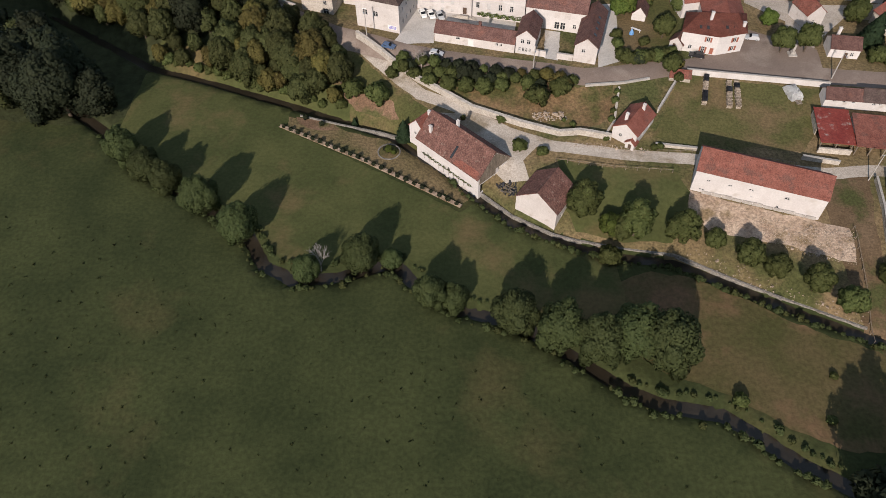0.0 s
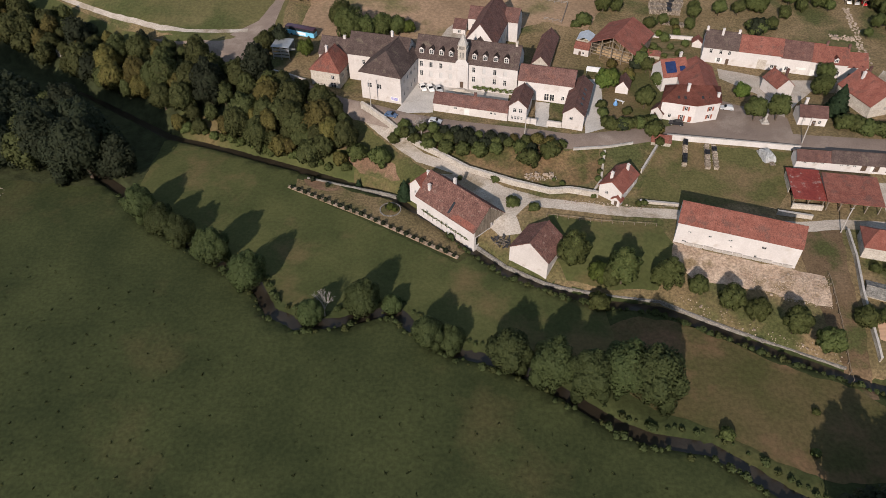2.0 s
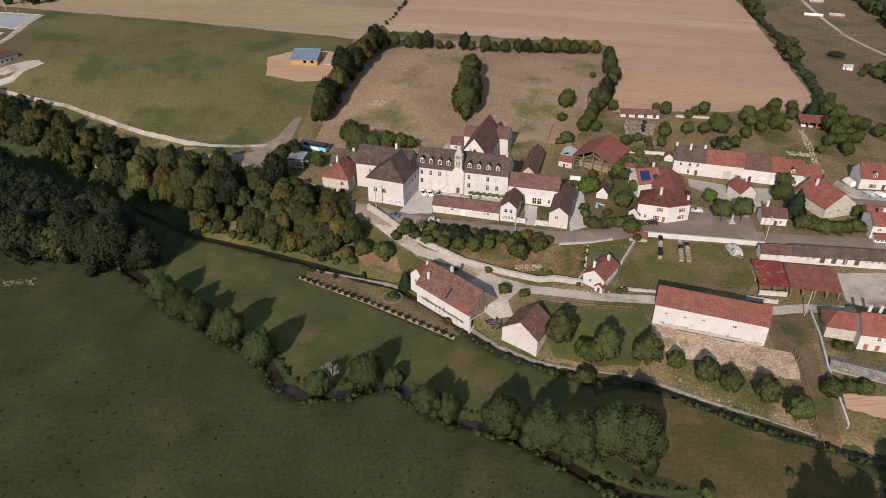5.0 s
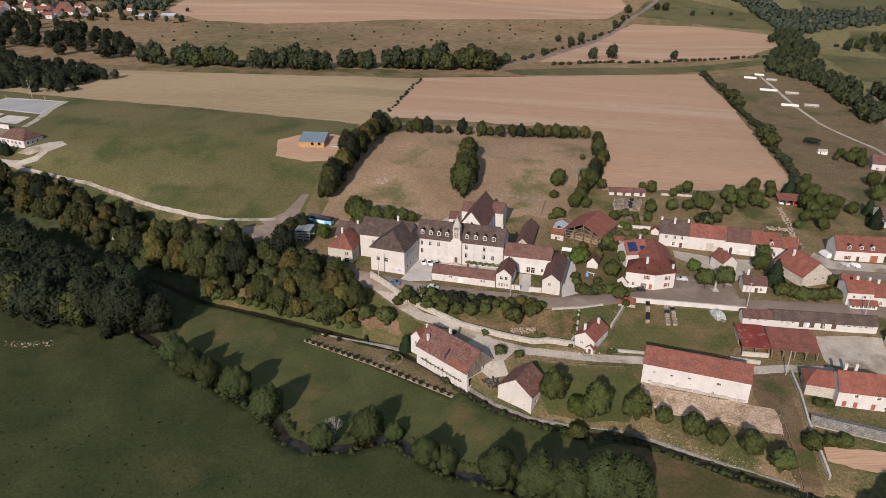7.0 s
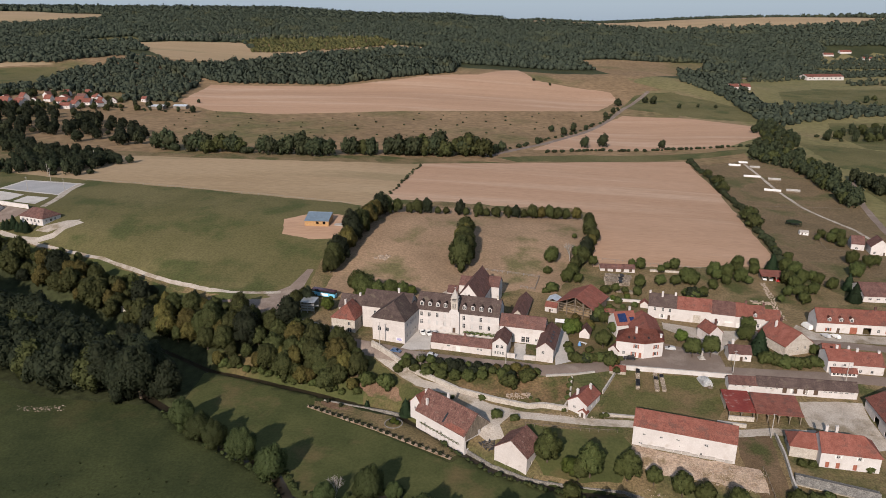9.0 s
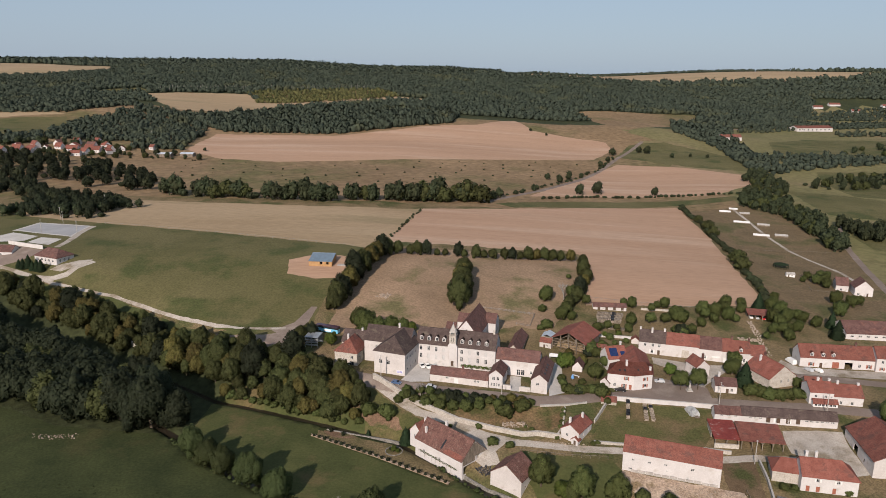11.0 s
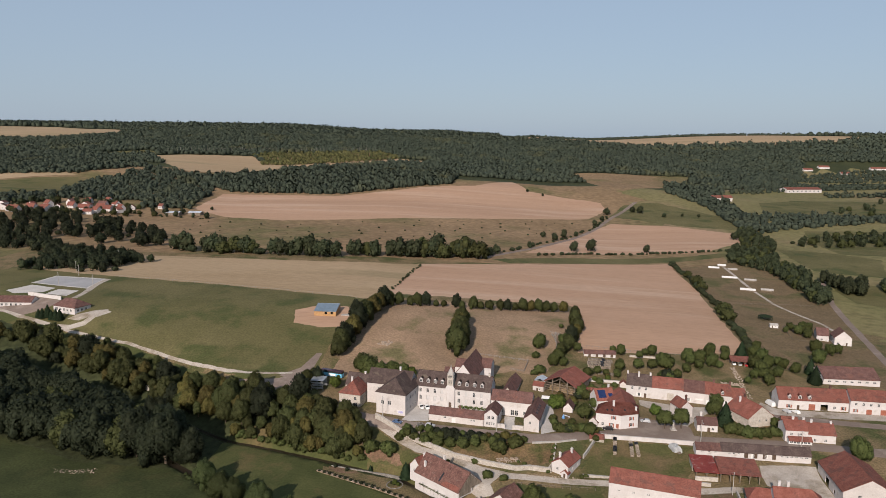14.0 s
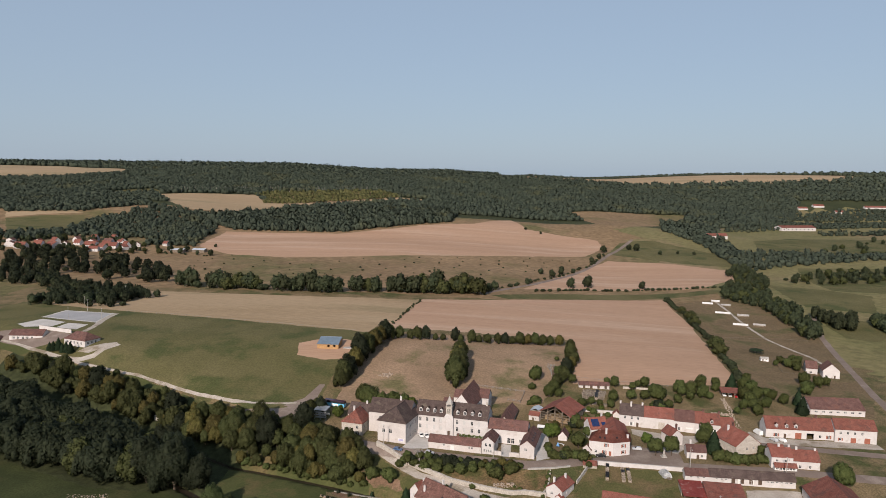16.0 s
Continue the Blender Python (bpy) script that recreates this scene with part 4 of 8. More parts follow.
for x in COL:
    for z, h in ((2.9, 2.3), (6.4, 2.2)):
        for a, b in ((-0.85, -0.57), (0.57, 0.85)):
            bm = bmesh.new()
            box(bm, x + a, -0.05, z, x + b, -0.003, z + h)
            part("window_surround", bm, WHITE_WALL, abbey)
# the middle bay with its blind arch, door and bell turret
bm = bmesh.new()
bay = Matrix.Translation((14.5, -1.2, 0))
facade(bm, 4.2, 10.2, [(1.5, 0.95, 2.7, 3.3)], bay)
for sx in (0, 4.2):
    bm.faces.new([bm.verts.new(bay @ Vector(p)) for p in ((sx, 0, -1), (sx, 4, -1), (sx, 4, 10.2), (sx, 0, 10.2))])
bm.faces.new([bm.verts.new(bay @ Vector(p)) for p in ((0, 0, 10.2), (4.2, 0, 10.2), (3.4, 0, 11.3), (0.8, 0, 11.3))])
part("wall", bm, WHITE_WALL, abbey, "projecting pale stone middle bay")
fitting("door", 1.2, 2.35, abbey, (16.0, -1.0, 0.95), 0.0)
for radius, foot_z, top_z in ((1.55, 3.9, 7.6), (0.8, 0.95, 3.2)):
    bm = bmesh.new()
    line_ = [(-radius, foot_z)] + [(-radius * math.cos(k * math.pi / 12), top_z + radius * math.sin(k * math.pi / 12)) for k in range(13)] + [(radius, foot_z)]
    rings = [[bm.verts.new((16.6 + x * g, y, top_z + (z - top_z) * (g if z > top_z else 1))) for g, y in ((1.0, -1.203), (1.14, -1.203), (1.14, -1.3), (1.0, -1.3))] for x, z in line_]
    for p, q in zip(rings, rings[1:]):
        for i in range(4):
            bm.faces.new((p[i], p[(i + 1) % 4], q[(i + 1) % 4], q[i]))
    bm.faces.new(rings[0])
    bm.faces.new(rings[-1][::-1])
    part("arch", bm, PLASTER, abbey, "pale stone arch moulding")
bm = bmesh.new()
gable_roof(bm, 0, 5, -2.3, 2.3, 10.3, 11.7)
bmesh.ops.transform(bm, matrix=Matrix.Translation((16.6, 0.2, 0)) @ Matrix.Rotation(math.pi / 2, 4, "Z"), verts=bm.verts)
part("bay_roof", bm, SLATE, abbey)
bm = bmesh.new()
box(bm, 15.2, -1.15, 10.2, 18.0, 1.65, 14.6)
box(bm, 15.0, -1.35, 14.6, 18.2, 1.85, 14.9)
for cx in (15.3, 17.5):
    for cy in (-1.05, 1.15):
        box(bm, cx, cy, 14.9, cx + 0.4, cy + 0.4, 16.0)
box(bm, 15.1, -1.25, 16.0, 18.1, 1.75, 16.2)
part("bell_turret", bm, STONE_WALL, abbey, "square pale stone bell turret")
for sx in (15.85, 16.75):
    bm = bmesh.new()
    box(bm, sx, -1.19, 11.9, sx + 0.6, -1.155, 13.9)
    part("louvre", bm, SLAB, abbey, "grey louvred bell opening")
bm = bmesh.new()
beam(bm, (16.6, 0.25, 16.2), (16.6, 0.25, 19.9), 1.75, 0.05, 8)
part("spire", bm, CONCRETE, abbey, "small grey eight-sided spire")
bm = bmesh.new()
beam(bm, (16.6, 0.25, 19.8), (16.6, 0.25, 20.7), 0.05)
beam(bm, (16.3, 0.25, 20.4), (16.9, 0.25, 20.4), 0.05)
part("cross", bm, STEEL, abbey)
for k in range(7):
    for s in (-1, 1):
        bm = bmesh.new()
        box(bm, 16.6 + s * (1.2 + 0.45 * k) - 0.222, -2.6, 0, 16.6 + s * (1.2 + 0.45 * k) + 0.222, -1.25, 0.92 - 0.125 * k)
        part("step", bm, STONE_WALL, abbey)
bm = bmesh.new()
box(bm, 15.4, -3.0, 0, 17.8, -1.25, 0.92)
box(bm, 15.0, -3.2, 0, 18.2, -3.0, 1.7)
part("stair", bm, STONE_WALL, abbey, "double stone entrance stair")

house("priory_hall", (-27.9, 9.0), (-14.5, 4.6), 17, V, 10.0, 15.0, "tall cream hall with a hipped dark slate roof", PLASTER, SLATE, False,
      front=row("window", 2, 3.0, 6.4, 4.2, 1.5, 1.7, ), right=row("window", 4, 3, 12, 6.2, 1.0, 1.6) + row("window", 4, 3, 12, 1.6, 1.0, 1.6), hips=(6, 0), category="hall", over=0.5)
banner = thing("wall_banner", -27.9, 9.0, V, math.atan2(-4.4, 13.4), "white banner with violet-blue bars on the hall wall", "banner")
bm = bmesh.new()
box(bm, 10.4, -0.1, 0.9, 13.2, -0.06, 2.3)
part("sheet", bm, FRAME, banner)
for z in (1.1, 1.45, 1.85):
    bm = bmesh.new()
    box(bm, 10.6, -0.12, z, 13.0, -0.102, z + 0.22)
    part("bar", bm, surface("violet-blue print", (0.16, 0.15, 0.42), (0.24, 0.22, 0.5), 1.0, 5, 0.7, 0.0, 0.1), banner, "violet-blue printed bar")
house("priory_wing", (-33.6, 20.8), (-13.2, 15.8), 11, V, 10.2, 15.0, "cream convent wing with a dark slate roof", PLASTER, SLATE, True,
      front=row("window", 1, 5.6, 5.6, 6.2, 1.0, 1.7) + row("window", 1, 5.6, 5.6, 2.0, 1.0, 1.7), chimneys=((14.5, 5.5, 16.6),), category="wing", over=0.5)
house("gardener_house", (-46.2, 17.2), (-36.0, 14.4), 10.0, V - 1, 7.0, 11.6, "stone house with a red tiled hip roof front", STONE_WALL, RED_TILE, False,
      front=row("window", 1, 8, 8, 3.9, 1.2, 1.5) + row("window", 1, 8, 8, 0.8, 1.9, 1.9), right=row("window", 2, 3, 7, 3.6, 1, 1.5), chimneys=((4.0, 6.0, 12.6),), hips=(4.5, 0))
house("slate_house", (-44.8, 27.2), (-34.2, 24.4), 9, V - 1, 7.6, 11.8, "stone house with a dark slate roof behind the red one", STONE_WALL, SLATE, True, chimneys=((8.4, 4.5, 12.7),))
house("gate_range", (-3.8, 1.0), (19.9, -4.6), 5.0, V, 3.4, 5.6, "low cream gate range along the street with brown mossy tiles", PLASTER, BROWN_TILE, True,
      front=[("window", 6.6, 1.7, 1.2, 0.8), ("door", 10.2, 0.05, 1.8, 2.3, FRAME), ("window", 18.6, 1.5, 0.8, 0.9), ("window", 19.8, 1.5, 0.8, 0.9)], chimneys=((13.3, 2.5, 6.9, BROWN_TILE),), category="gatehouse")
house("porter_lodge", (20.2, -4.4), (25.7, -5.7), 10.5, V, 5.6, 8.0, "white two-storey porter lodge with its gable to the street", WHITE_WALL, BROWN_TILE, False,
      front=row("window", 2, 1.9, 3.7, 3.4, 1.1, 1.4) + row("window", 4, 1.2, 4.2, 0.8, 0.65, 1.3), right=row("window", 2, 3, 7, 2.6, 1, 1.3), category="lodge")
house("refectory", (23.6, 9.6), (41.4, 5.4), 8.5, V, 7.0, 10.2, "cream refectory wing with brown tiles", WHITE_WALL, BROWN_TILE, True,
      front=[("window", 4.5, 1.2, 1.0, 1.4), ("window", 9.0, 0.4, 1.5, 2.4), ("window", 10.8, 0.4, 1.5, 2.4), ("window", 14.6, 1.2, 1.0, 1.4), ("shutter", 8.8, 4.2, 1.7, 1.9, PLASTER), ("shutter", 11.9, 4.2, 1.7, 1.9, PLASTER)], category="wing")
annexe = house("annexe", (36.8, -8.0), (43.1, -9.6), 20.0, V, 5.4, 8.0, "cream annexe with its gable to the street and brown tiles", PLASTER, BROWN_TILE, False,
      front=row("window", 1, 2.6, 2.6, 3.2, 1.1, 1.1), right=row("window", 3, 4, 15, 2.0, 1, 1.3), category="annexe")
for y in (4.2, 7.4, 10.4, 13.2):
    bm = bmesh.new()
    box(bm, -0.5, -0.4, 0, 0.5, 0.4, 0.1, Matrix.Translation((4.9, y, 5.4 + 1.6 * 0.8 + 0.16)) @ Matrix.Rotation(math.atan(0.8), 4, "Y"))
    part("skylight", bm, GLASS, annexe, "dark roof window")
# the chapel behind
house("chapel", (5.6, 30.6), (16.4, 27.8), 26.0, 13.0, 8.4, 15.4, "cream stone chapel with a steep brown tiled nave roof", WHITE_WALL, BROWN_TILE, False,
      front=[("window", 4.7, 4.5, 1.6, 3.0)], right=row("window", 4, 4, 22, 3.0, 1.1, 3.4), category="chapel", over=0.25)
house("chapel_transept", (20.0, 46.8), (25.0, 45.5), 7.5, 13.3, 8.4, 11.6, "buttressed cream chapel transept", WHITE_WALL, BROWN_TILE, True, right=row("window", 2, 2.2, 5.4, 3, 1, 3.2), category="chapel")
house("sacristy", (7.0, 53.5), (12.5, 52.1), 7.5, 13.8, 5.8, 8.6, "small cream sacristy beside the chapel", WHITE_WALL, BROWN_TILE, True, front=row("window", 1, 2, 2, 2, 0.9, 1.3), category="chapel")
house("chapel_porch", (1.4, 51.4), (6.0, 50.3), 6.5, 13.6, 3.0, 5.0, "small white outbuilding with brown tiles", WHITE_WALL, BROWN_TILE, True, front=row("window", 1, 2.4, 2.4, 1.0, 1.1, 1.2), category="outbuilding")
house("chapel_gallery", (7.2, 24.2), (12.4, 22.8), 6.6, V, 8.8, 12.0, "slate-roofed link between convent and chapel", PLASTER, SLATE, False, category="link")
house("tool_barn", (29.2, 26.0), (34.8, 24.6), 22.5, 12.4, 3.4, 6.4, "long stone barn with brown tiles", STONE_WALL, BROWN_TILE, False, front=[("dark", 2.0, 0, 1.6, 2.2)], right=row("window", 3, 4, 18, 1.0, 0.8, 0.9), category="barn")
house("wash_house", (45.2, 38.6), (50.2, 36.6), 4.0, 12.5, 3.2, 4.4, "small cream shed with a red lean-to roof", PLASTER, RED_TILE, True, front=[("door", 1.8, 0, 0.9, 1.9), ("window", 3.0, 0.9, 0.8, 0.9)], category="shed")

# ---------------------------------------------------------------- the village


def wide_house(name, outline, base, eave, ridges, label, walls, roof, openings, chimneys=(), category="house", over=0.4):
    """A house on an irregular plan: its roof planes run up from each side to one or two ridge points (one for each corner's two sides)."""
    ox, oy = outline[0]
    home = thing(name, ox, oy, base, 0, label, category)
    bm = bmesh.new()
    n = len(outline)
    for i in range(n):
        (ax, ay), (bx, by) = outline[i], outline[(i + 1) % n]
        w, turn = math.hypot(bx - ax, by - ay), math.atan2(by - ay, bx - ax)
        m = Matrix.Translation((ax - ox, ay - oy, 0)) @ Matrix.Rotation(turn, 4, "Z")
        facade(bm, w, eave, fit_openings(home, openings.get(i, ()), m, turn), m)
    part("wall", bm, walls, home)
    bm = bmesh.new()
    mid = np.mean(outline, axis=0)
    low = [bm.verts.new((p[0] - ox + (p[0] - mid[0]) * over / 8, p[1] - oy + (p[1] - mid[1]) * over / 8, eave - 0.1)) for p in outline]
    tops = {}
    for i, (rx, ry, rz) in ridges.items():
        tops[i] = next((v for k, v in tops.items() if (v.co - Vector((rx - ox, ry - oy, rz))).length < 0.01), None) or bm.verts.new((rx - ox, ry - oy, rz))
    for i in range(n):
        a, b = tops[i], tops[(i + 1) % n]
        bm.faces.new((low[i], low[(i + 1) % n], b, a) if a is not b else (low[i], low[(i + 1) % n], a))
    bmesh.ops.solidify(bm, geom=bm.faces[:], thickness=0.2)
    part("roof", bm, roof, home)
    for cx, cy, z0, top in chimneys:
        bm = bmesh.new()
        box(bm, cx - ox - 0.4, cy - oy - 0.35, z0, cx - ox + 0.4, cy - oy + 0.35, top)
        box(bm, cx - ox - 0.48, cy - oy - 0.43, top, cx - ox + 0.48, cy - oy + 0.43, top + 0.14)
        part("chimney", bm, WHITE_WALL, home)
    return home


LEFT_PEAK, RIGHT_PEAK = (73.4, 3.0, 9.4), (84.2, 2.6, 9.4)
corner = wide_house("corner_house", [(68.3, -1.9), (78.4, -4.5), (86.3, -2.3), (88.4, 7.6), (71.5, 7.8)], V, 6.3, {0: LEFT_PEAK, 1: RIGHT_PEAK, 2: RIGHT_PEAK, 3: RIGHT_PEAK, 4: LEFT_PEAK},
                    "big cream corner house with sweeping red tiled roof, red shutters", WHITE_WALL, TERRACOTTA,
                    {0: [("shuttered", 7.0, 4.0, 1.0, 1.5), ("shuttered", 6.2, 0.3, 1.0, 2.0), ("window", 2.5, 0.9, 1.0, 1.3), ("shutter", 8.7, 0.1, 1.0, 2.1)], 1: [("shuttered", 4.6, 3.6, 1.1, 1.5), ("shuttered", 4.6, 0.8, 1.1, 1.5)], 2: row("window", 2, 3, 7, 3.6, 1, 1.5)}, chimneys=((76.4, 1.2, 7.5, 10.6), (85.6, -0.6, 6.2, 8.6)))
house("corner_house_wing", (75.9, 3.4), (87.6, 2.4), 19.0, V, 5.7, 9.2, "rear wing of the corner house with red tiles", WHITE_WALL, TERRACOTTA, False, right=row("window", 3, 8, 17, 3.4, 1, 1.5), category="house", over=0.3)
for x, y, z in ((73.2, -1.3, 7.35), (75.2, -1.6, 7.4), (80.6, -1.6, 7.5), (82.4, -1.0, 7.5)):
    bm = bmesh.new()
    box(bm, -0.35, -0.5, 0, 0.35, 0.5, 0.12, Matrix.Translation((x - 68.3, y + 1.9, z)) @ Matrix.Rotation(0.45, 4, "X"))
    part("skylight", bm, GLASS, corner, "dark roof window")
solar_house = house("solar_house", (72.0, 14.6), (80.5, 16.5), 8.5, V, 5.6, 9.4, "cream house with solar panels on its red roof", WHITE_WALL, TERRACOTTA, True, chimneys=((7.6, 5.6, 10.6),))
for x, y, w, h in ((1.2, 0.6, 3.6, 2.9), (6.0, 0.9, 2.0, 1.2)):
    bm = bmesh.new()
    s = math.atan((9.4 - 5.6) / 4.25)
    box(bm, 0, 0, 0, w, h / math.cos(s), 0.1, Matrix.Translation((x, y, 5.6 + 0.16 + y * math.tan(s))) @ Matrix.Rotation(s, 4, "X"))
    part("solar_panel", bm, surface("blue photovoltaic glass", (0.012, 0.022, 0.07), (0.018, 0.032, 0.095), 1, 6, 0.15, 0.0, 0.1), solar_house, "dark blue solar panel")
house("slate_roofed_house", (89.8, 35.0), (101.0, 32.0), 9.0, 12.4, 6.0, 10.0, "white terraced house with a dark slate roof", WHITE_WALL, SLATE, True,
      front=[("window", 2.3, 3.6, 1.0, 1.5), ("window", 5.6, 3.6, 1.0, 1.5), ("window", 8.5, 3.6, 1.0, 1.5), ("shuttered", 5.4, 0.6, 1.1, 1.6, FRAME), ("door", 8.3, 0, 1.1, 2.2)], chimneys=((5.5, 3.6, 11.2), (0.3, 4.5, 10.9), (10.9, 4.5, 10.9)))
TERRACE = "terraced white village houses"
house("terraced_house", (101.0, 32.0), (115.0, 28.6), 9.5, 12.3, 5.9, 9.6, "white terraced house with red tiles and a garage door", WHITE_WALL, RED_TILE, True,
      front=[("shutter", 7.2, 0, 3.0, 3.6, STONE_WALL), ("window", 11.6, 0.9, 1.2, 1.2), ("door", 12.9, 0, 0.9, 2.1)], group=TERRACE, over=0.3)
house("terraced_house", (115.0, 28.6), (124.2, 26.3), 10.0, 12.2, 5.5, 9.4, "white terraced house with brown-red tiles", WHITE_WALL, BROWN_TILE, True,
      front=[("shuttered", 2.0, 0.8, 1.1, 1.4, FRAME), ("shutter", 5.6, 1.6, 3.2, 0.9, FRAME)], group=TERRACE, over=0.3)
house("terraced_house", (124.2, 26.3), (128.6, 25.2), 10.0, 12.1, 5.5, 9.5, "narrow white terraced house with red tiles", WHITE_WALL, RED_TILE, True, front=[("shutter", 0.8, 0, 2.6, 2.4, FRAME)], chimneys=((4.2, 5.0, 10.6, BROWN_TILE),), group=TERRACE, over=0.3)
house("terraced_house", (128.6, 25.2), (136.0, 24.0), 9.6, 12.1, 5.3, 9.0, "white terraced house with a dormer and red tiles", WHITE_WALL, RED_TILE, True,
      front=[("shuttered", 1.8, 0.9, 0.9, 1.7, FRAME), ("shuttered", 4.6, 0.9, 0.9, 1.7, FRAME)], chimneys=((7.2, 4.8, 10.2, BROWN_TILE),), dormers=((3.4, 0.2, 1.3, 1.4),), group=TERRACE, over=0.3)
house("terraced_house", (136.0, 24.2), (142.6, 23.6), 8.4, 12.1, 4.6, 7.6, "low white terraced house at the terrace end", WHITE_WALL, RED_TILE, True, front=[("door", 1.0, 0, 1.0, 2.1), ("window", 3.6, 1.0, 1.2, 1.4)], group=TERRACE, over=0.3)
house("square_pavilion", (108.2, 9.8), (114.0, 11.6), 8.0, V, 4.6, 7.2, "square cream house with red tiles and a front gable", PLASTER, RED_TILE, False, front=row("window", 1, 2.6, 2.6, 1.2, 0.9, 1.2), chimneys=((5.2, 4.0, 8.4, BROWN_TILE),))
house("bus_shelter_house", (110.9, -4.6), (119.2, -5.6), 6.0, V - 0.3, 3.6, 5.6, "small white house with a brown tiled roof by the street", WHITE_WALL, BROWN_TILE, True, front=[("door", 4.2, 0, 1.1, 2.2), ("window", 6.0, 1.0, 0.9, 1.2)], chimneys=((2.3, 5.0, 6.9),))
house("farmhouse", (134.0, -0.6), (146.4, 3.6), 15.0, V, 4.4, 9.2, "stone farmhouse with a large sweeping red roof and front gable", STONE_WALL, TERRACOTTA, False, front=row("window", 2, 6, 9.6, 2.0, 0.9, 1.2), chimneys=((4.4, 11.0, 9.8), (8.5, 13.0, 10.0, BROWN_TILE)))
house("lean_to_barn", (147.6, -2.6), (154.0, -3.8), 7, V, 3.0, 5.4, "stone lean-to with red tiles", OLD_WALL, RED_TILE, True, category="barn")
house("long_cowshed", (103.8, -25.2), (113.4, -26.1), 4.6, 11.0, 2.4, 4.2, "low white shed with brown-red tiles along the street wall", WHITE_WALL, BROWN_TILE, True, front=row("window", 3, 2.5, 7.5, 1.2, 0.9, 0.6), category="shed")
house("long_cowshed", (113.4, -26.1), (147.0, -29.6), 4.8, 10.8, 2.6, 4.8, "long low white stable range with a dark roof", WHITE_WALL, SLATE, True,
      front=row("window", 3, 3.2, 6.8, 1.2, 0.9, 0.6) + row("door", 4, 9.5, 20, 0, 1.5, 2.1) + row("door", 2, 12, 17, 0, 1.3, 2.1, FRAME) + row("window", 6, 23, 32, 1.2, 1.2, 0.6), category="stable")
house("slate_roofed_shed", (63.4, -15.6), (69.2, -16.4), 3.2, 10.9, 1.9, 3.0, "little shed with a rusty red roof", OLD_WALL, RED_TILE, True, category="shed")
house("red_terrace", (157.4, 23.6), (188.4, 20.6), 9.5, V, 4.8, 9.0, "long white terrace with red tiles, dormers and red doors", WHITE_WALL, RED_TILE, True,
      front=[("shuttered", 4.2, 0.7, 1.2, 1.5), ("door", 8.2, 0, 1.2, 2.2), ("door", 13.4, 0, 2.9, 2.9, SHUTTER_RED), ("dark", 18.6, 0, 3.2, 2.9), ("window", 24.2, 0.9, 1.1, 1.4), ("shuttered", 28.0, 0.7, 1.1, 1.6)],
      dormers=((4.8, 0.2, 1.4, 1.5), (9.4, 0.2, 1.4, 1.5), (13.6, 0.2, 1.4, 1.5)), chimneys=((24.0, 4.8, 10.4, BROWN_TILE),))
house("red_terrace", (187.8, 19.2), (206.0, 16.8), 9.5, V, 6.6, 10.0, "two-storey white terrace with red tiles", WHITE_WALL, RED_TILE, True, front=row("window", 4, 2.5, 12, 3.9, 1.0, 1.3) + [("shuttered", 2, 0.8, 1, 1.4), ("door", 7, 0, 2.4, 2.4, SHUTTER_RED), ("door", 13, 0, 2.6, 2.6, SHUTTER_RED)])
house("veranda_house", (144.2, -13.0), (153.0, -13.9), 9.0, V - 0.4, 5.6, 8.0, "white street house with red tiles and a glazed veranda", WHITE_WALL, TERRACOTTA, True, front=row("window", 1, 2.4, 2.4, 3.2, 1.0, 1.0) + row("window", 1, 6, 6, 3.2, 1.0, 1.0), chimneys=((4.3, 5.2, 9.2), (8.4, 5.2, 9.0)))
house("glazed_veranda", (144.6, -15.6), (153.6, -16.5), 2.5, V - 0.4, 2.2, 3.2, "glazed white veranda with a tiled lean-to roof", FRAME, RED_TILE, True, front=row("window", 6, 1.1, 7.9, 0.7, 1.1, 1.3), category="veranda")
house("street_house", (153.2, -13.4), (164.0, -14.8), 9.0, V - 0.6, 4.4, 7.4, "white street house with weathered red tiles", WHITE_WALL, RED_TILE, True, front=row("window", 2, 3, 7, 1.0, 1.0, 1.2), chimneys=((2.4, 4.6, 8.6), (10.0, 4.6, 8.2)))
house("machine_hall", (195.0, 57.4), (222.5, 55.6), 16.0, 12.2, 3.4, 7.2, "long farm hall with a wide brown-grey roof", WHITE_WALL, BROWN_TILE, True, front=row("window", 7, 3, 25, 1.4, 1.6, 0.8), category="farm hall")
house("white_villa", (240.2, 134.2), (249.6, 132.0), 10.5, 10.6, 5.2, 9.4, "white house with its gable to the road and a red roof", WHITE_WALL, BROWN_TILE, False, front=[("window", 1.5, 0.9, 1.2, 1.2), ("door", 6.4, 0, 1.0, 2.1)], left=row("window", 2, 3, 6, 0.9, 1.2, 1.2))
house("white_villa_wing", (233.4, 142.5), (240.0, 140.6), 8.5, 10.7, 4.4, 8.0, "low white wing with a red roof", WHITE_WALL, BROWN_TILE, True, front=row("window", 1, 3, 3, 0.9, 1.4, 1.2), category="house")
house("hay_barn", (144.5, -57.5), (162.3, -59.8), 24.0, 8.0, 5.4, 10.2, "tall cream stone barn with a broad brown-red roof", PLASTER, RED_TILE, False, front=[("window", 5, 2.6, 1.2, 1.6), ("dark", 8.2, 0, 3.0, 3.2)], left=[("dark", 8, 0, 3.4, 3.4), ("dark", 16, 0.8, 1.2, 1.4)], category="barn")
house("garden_house", (111.0, -59.4), (119.6, -61.6), 8.0, 7.2, 3.6, 6.2, "small house with red tiles beside the track", STONE_WALL, TERRACOTTA, True, left=row("window", 1, 4, 4, 1.4, 0.8, 0.9), category="house", hips=(3.0, 0))
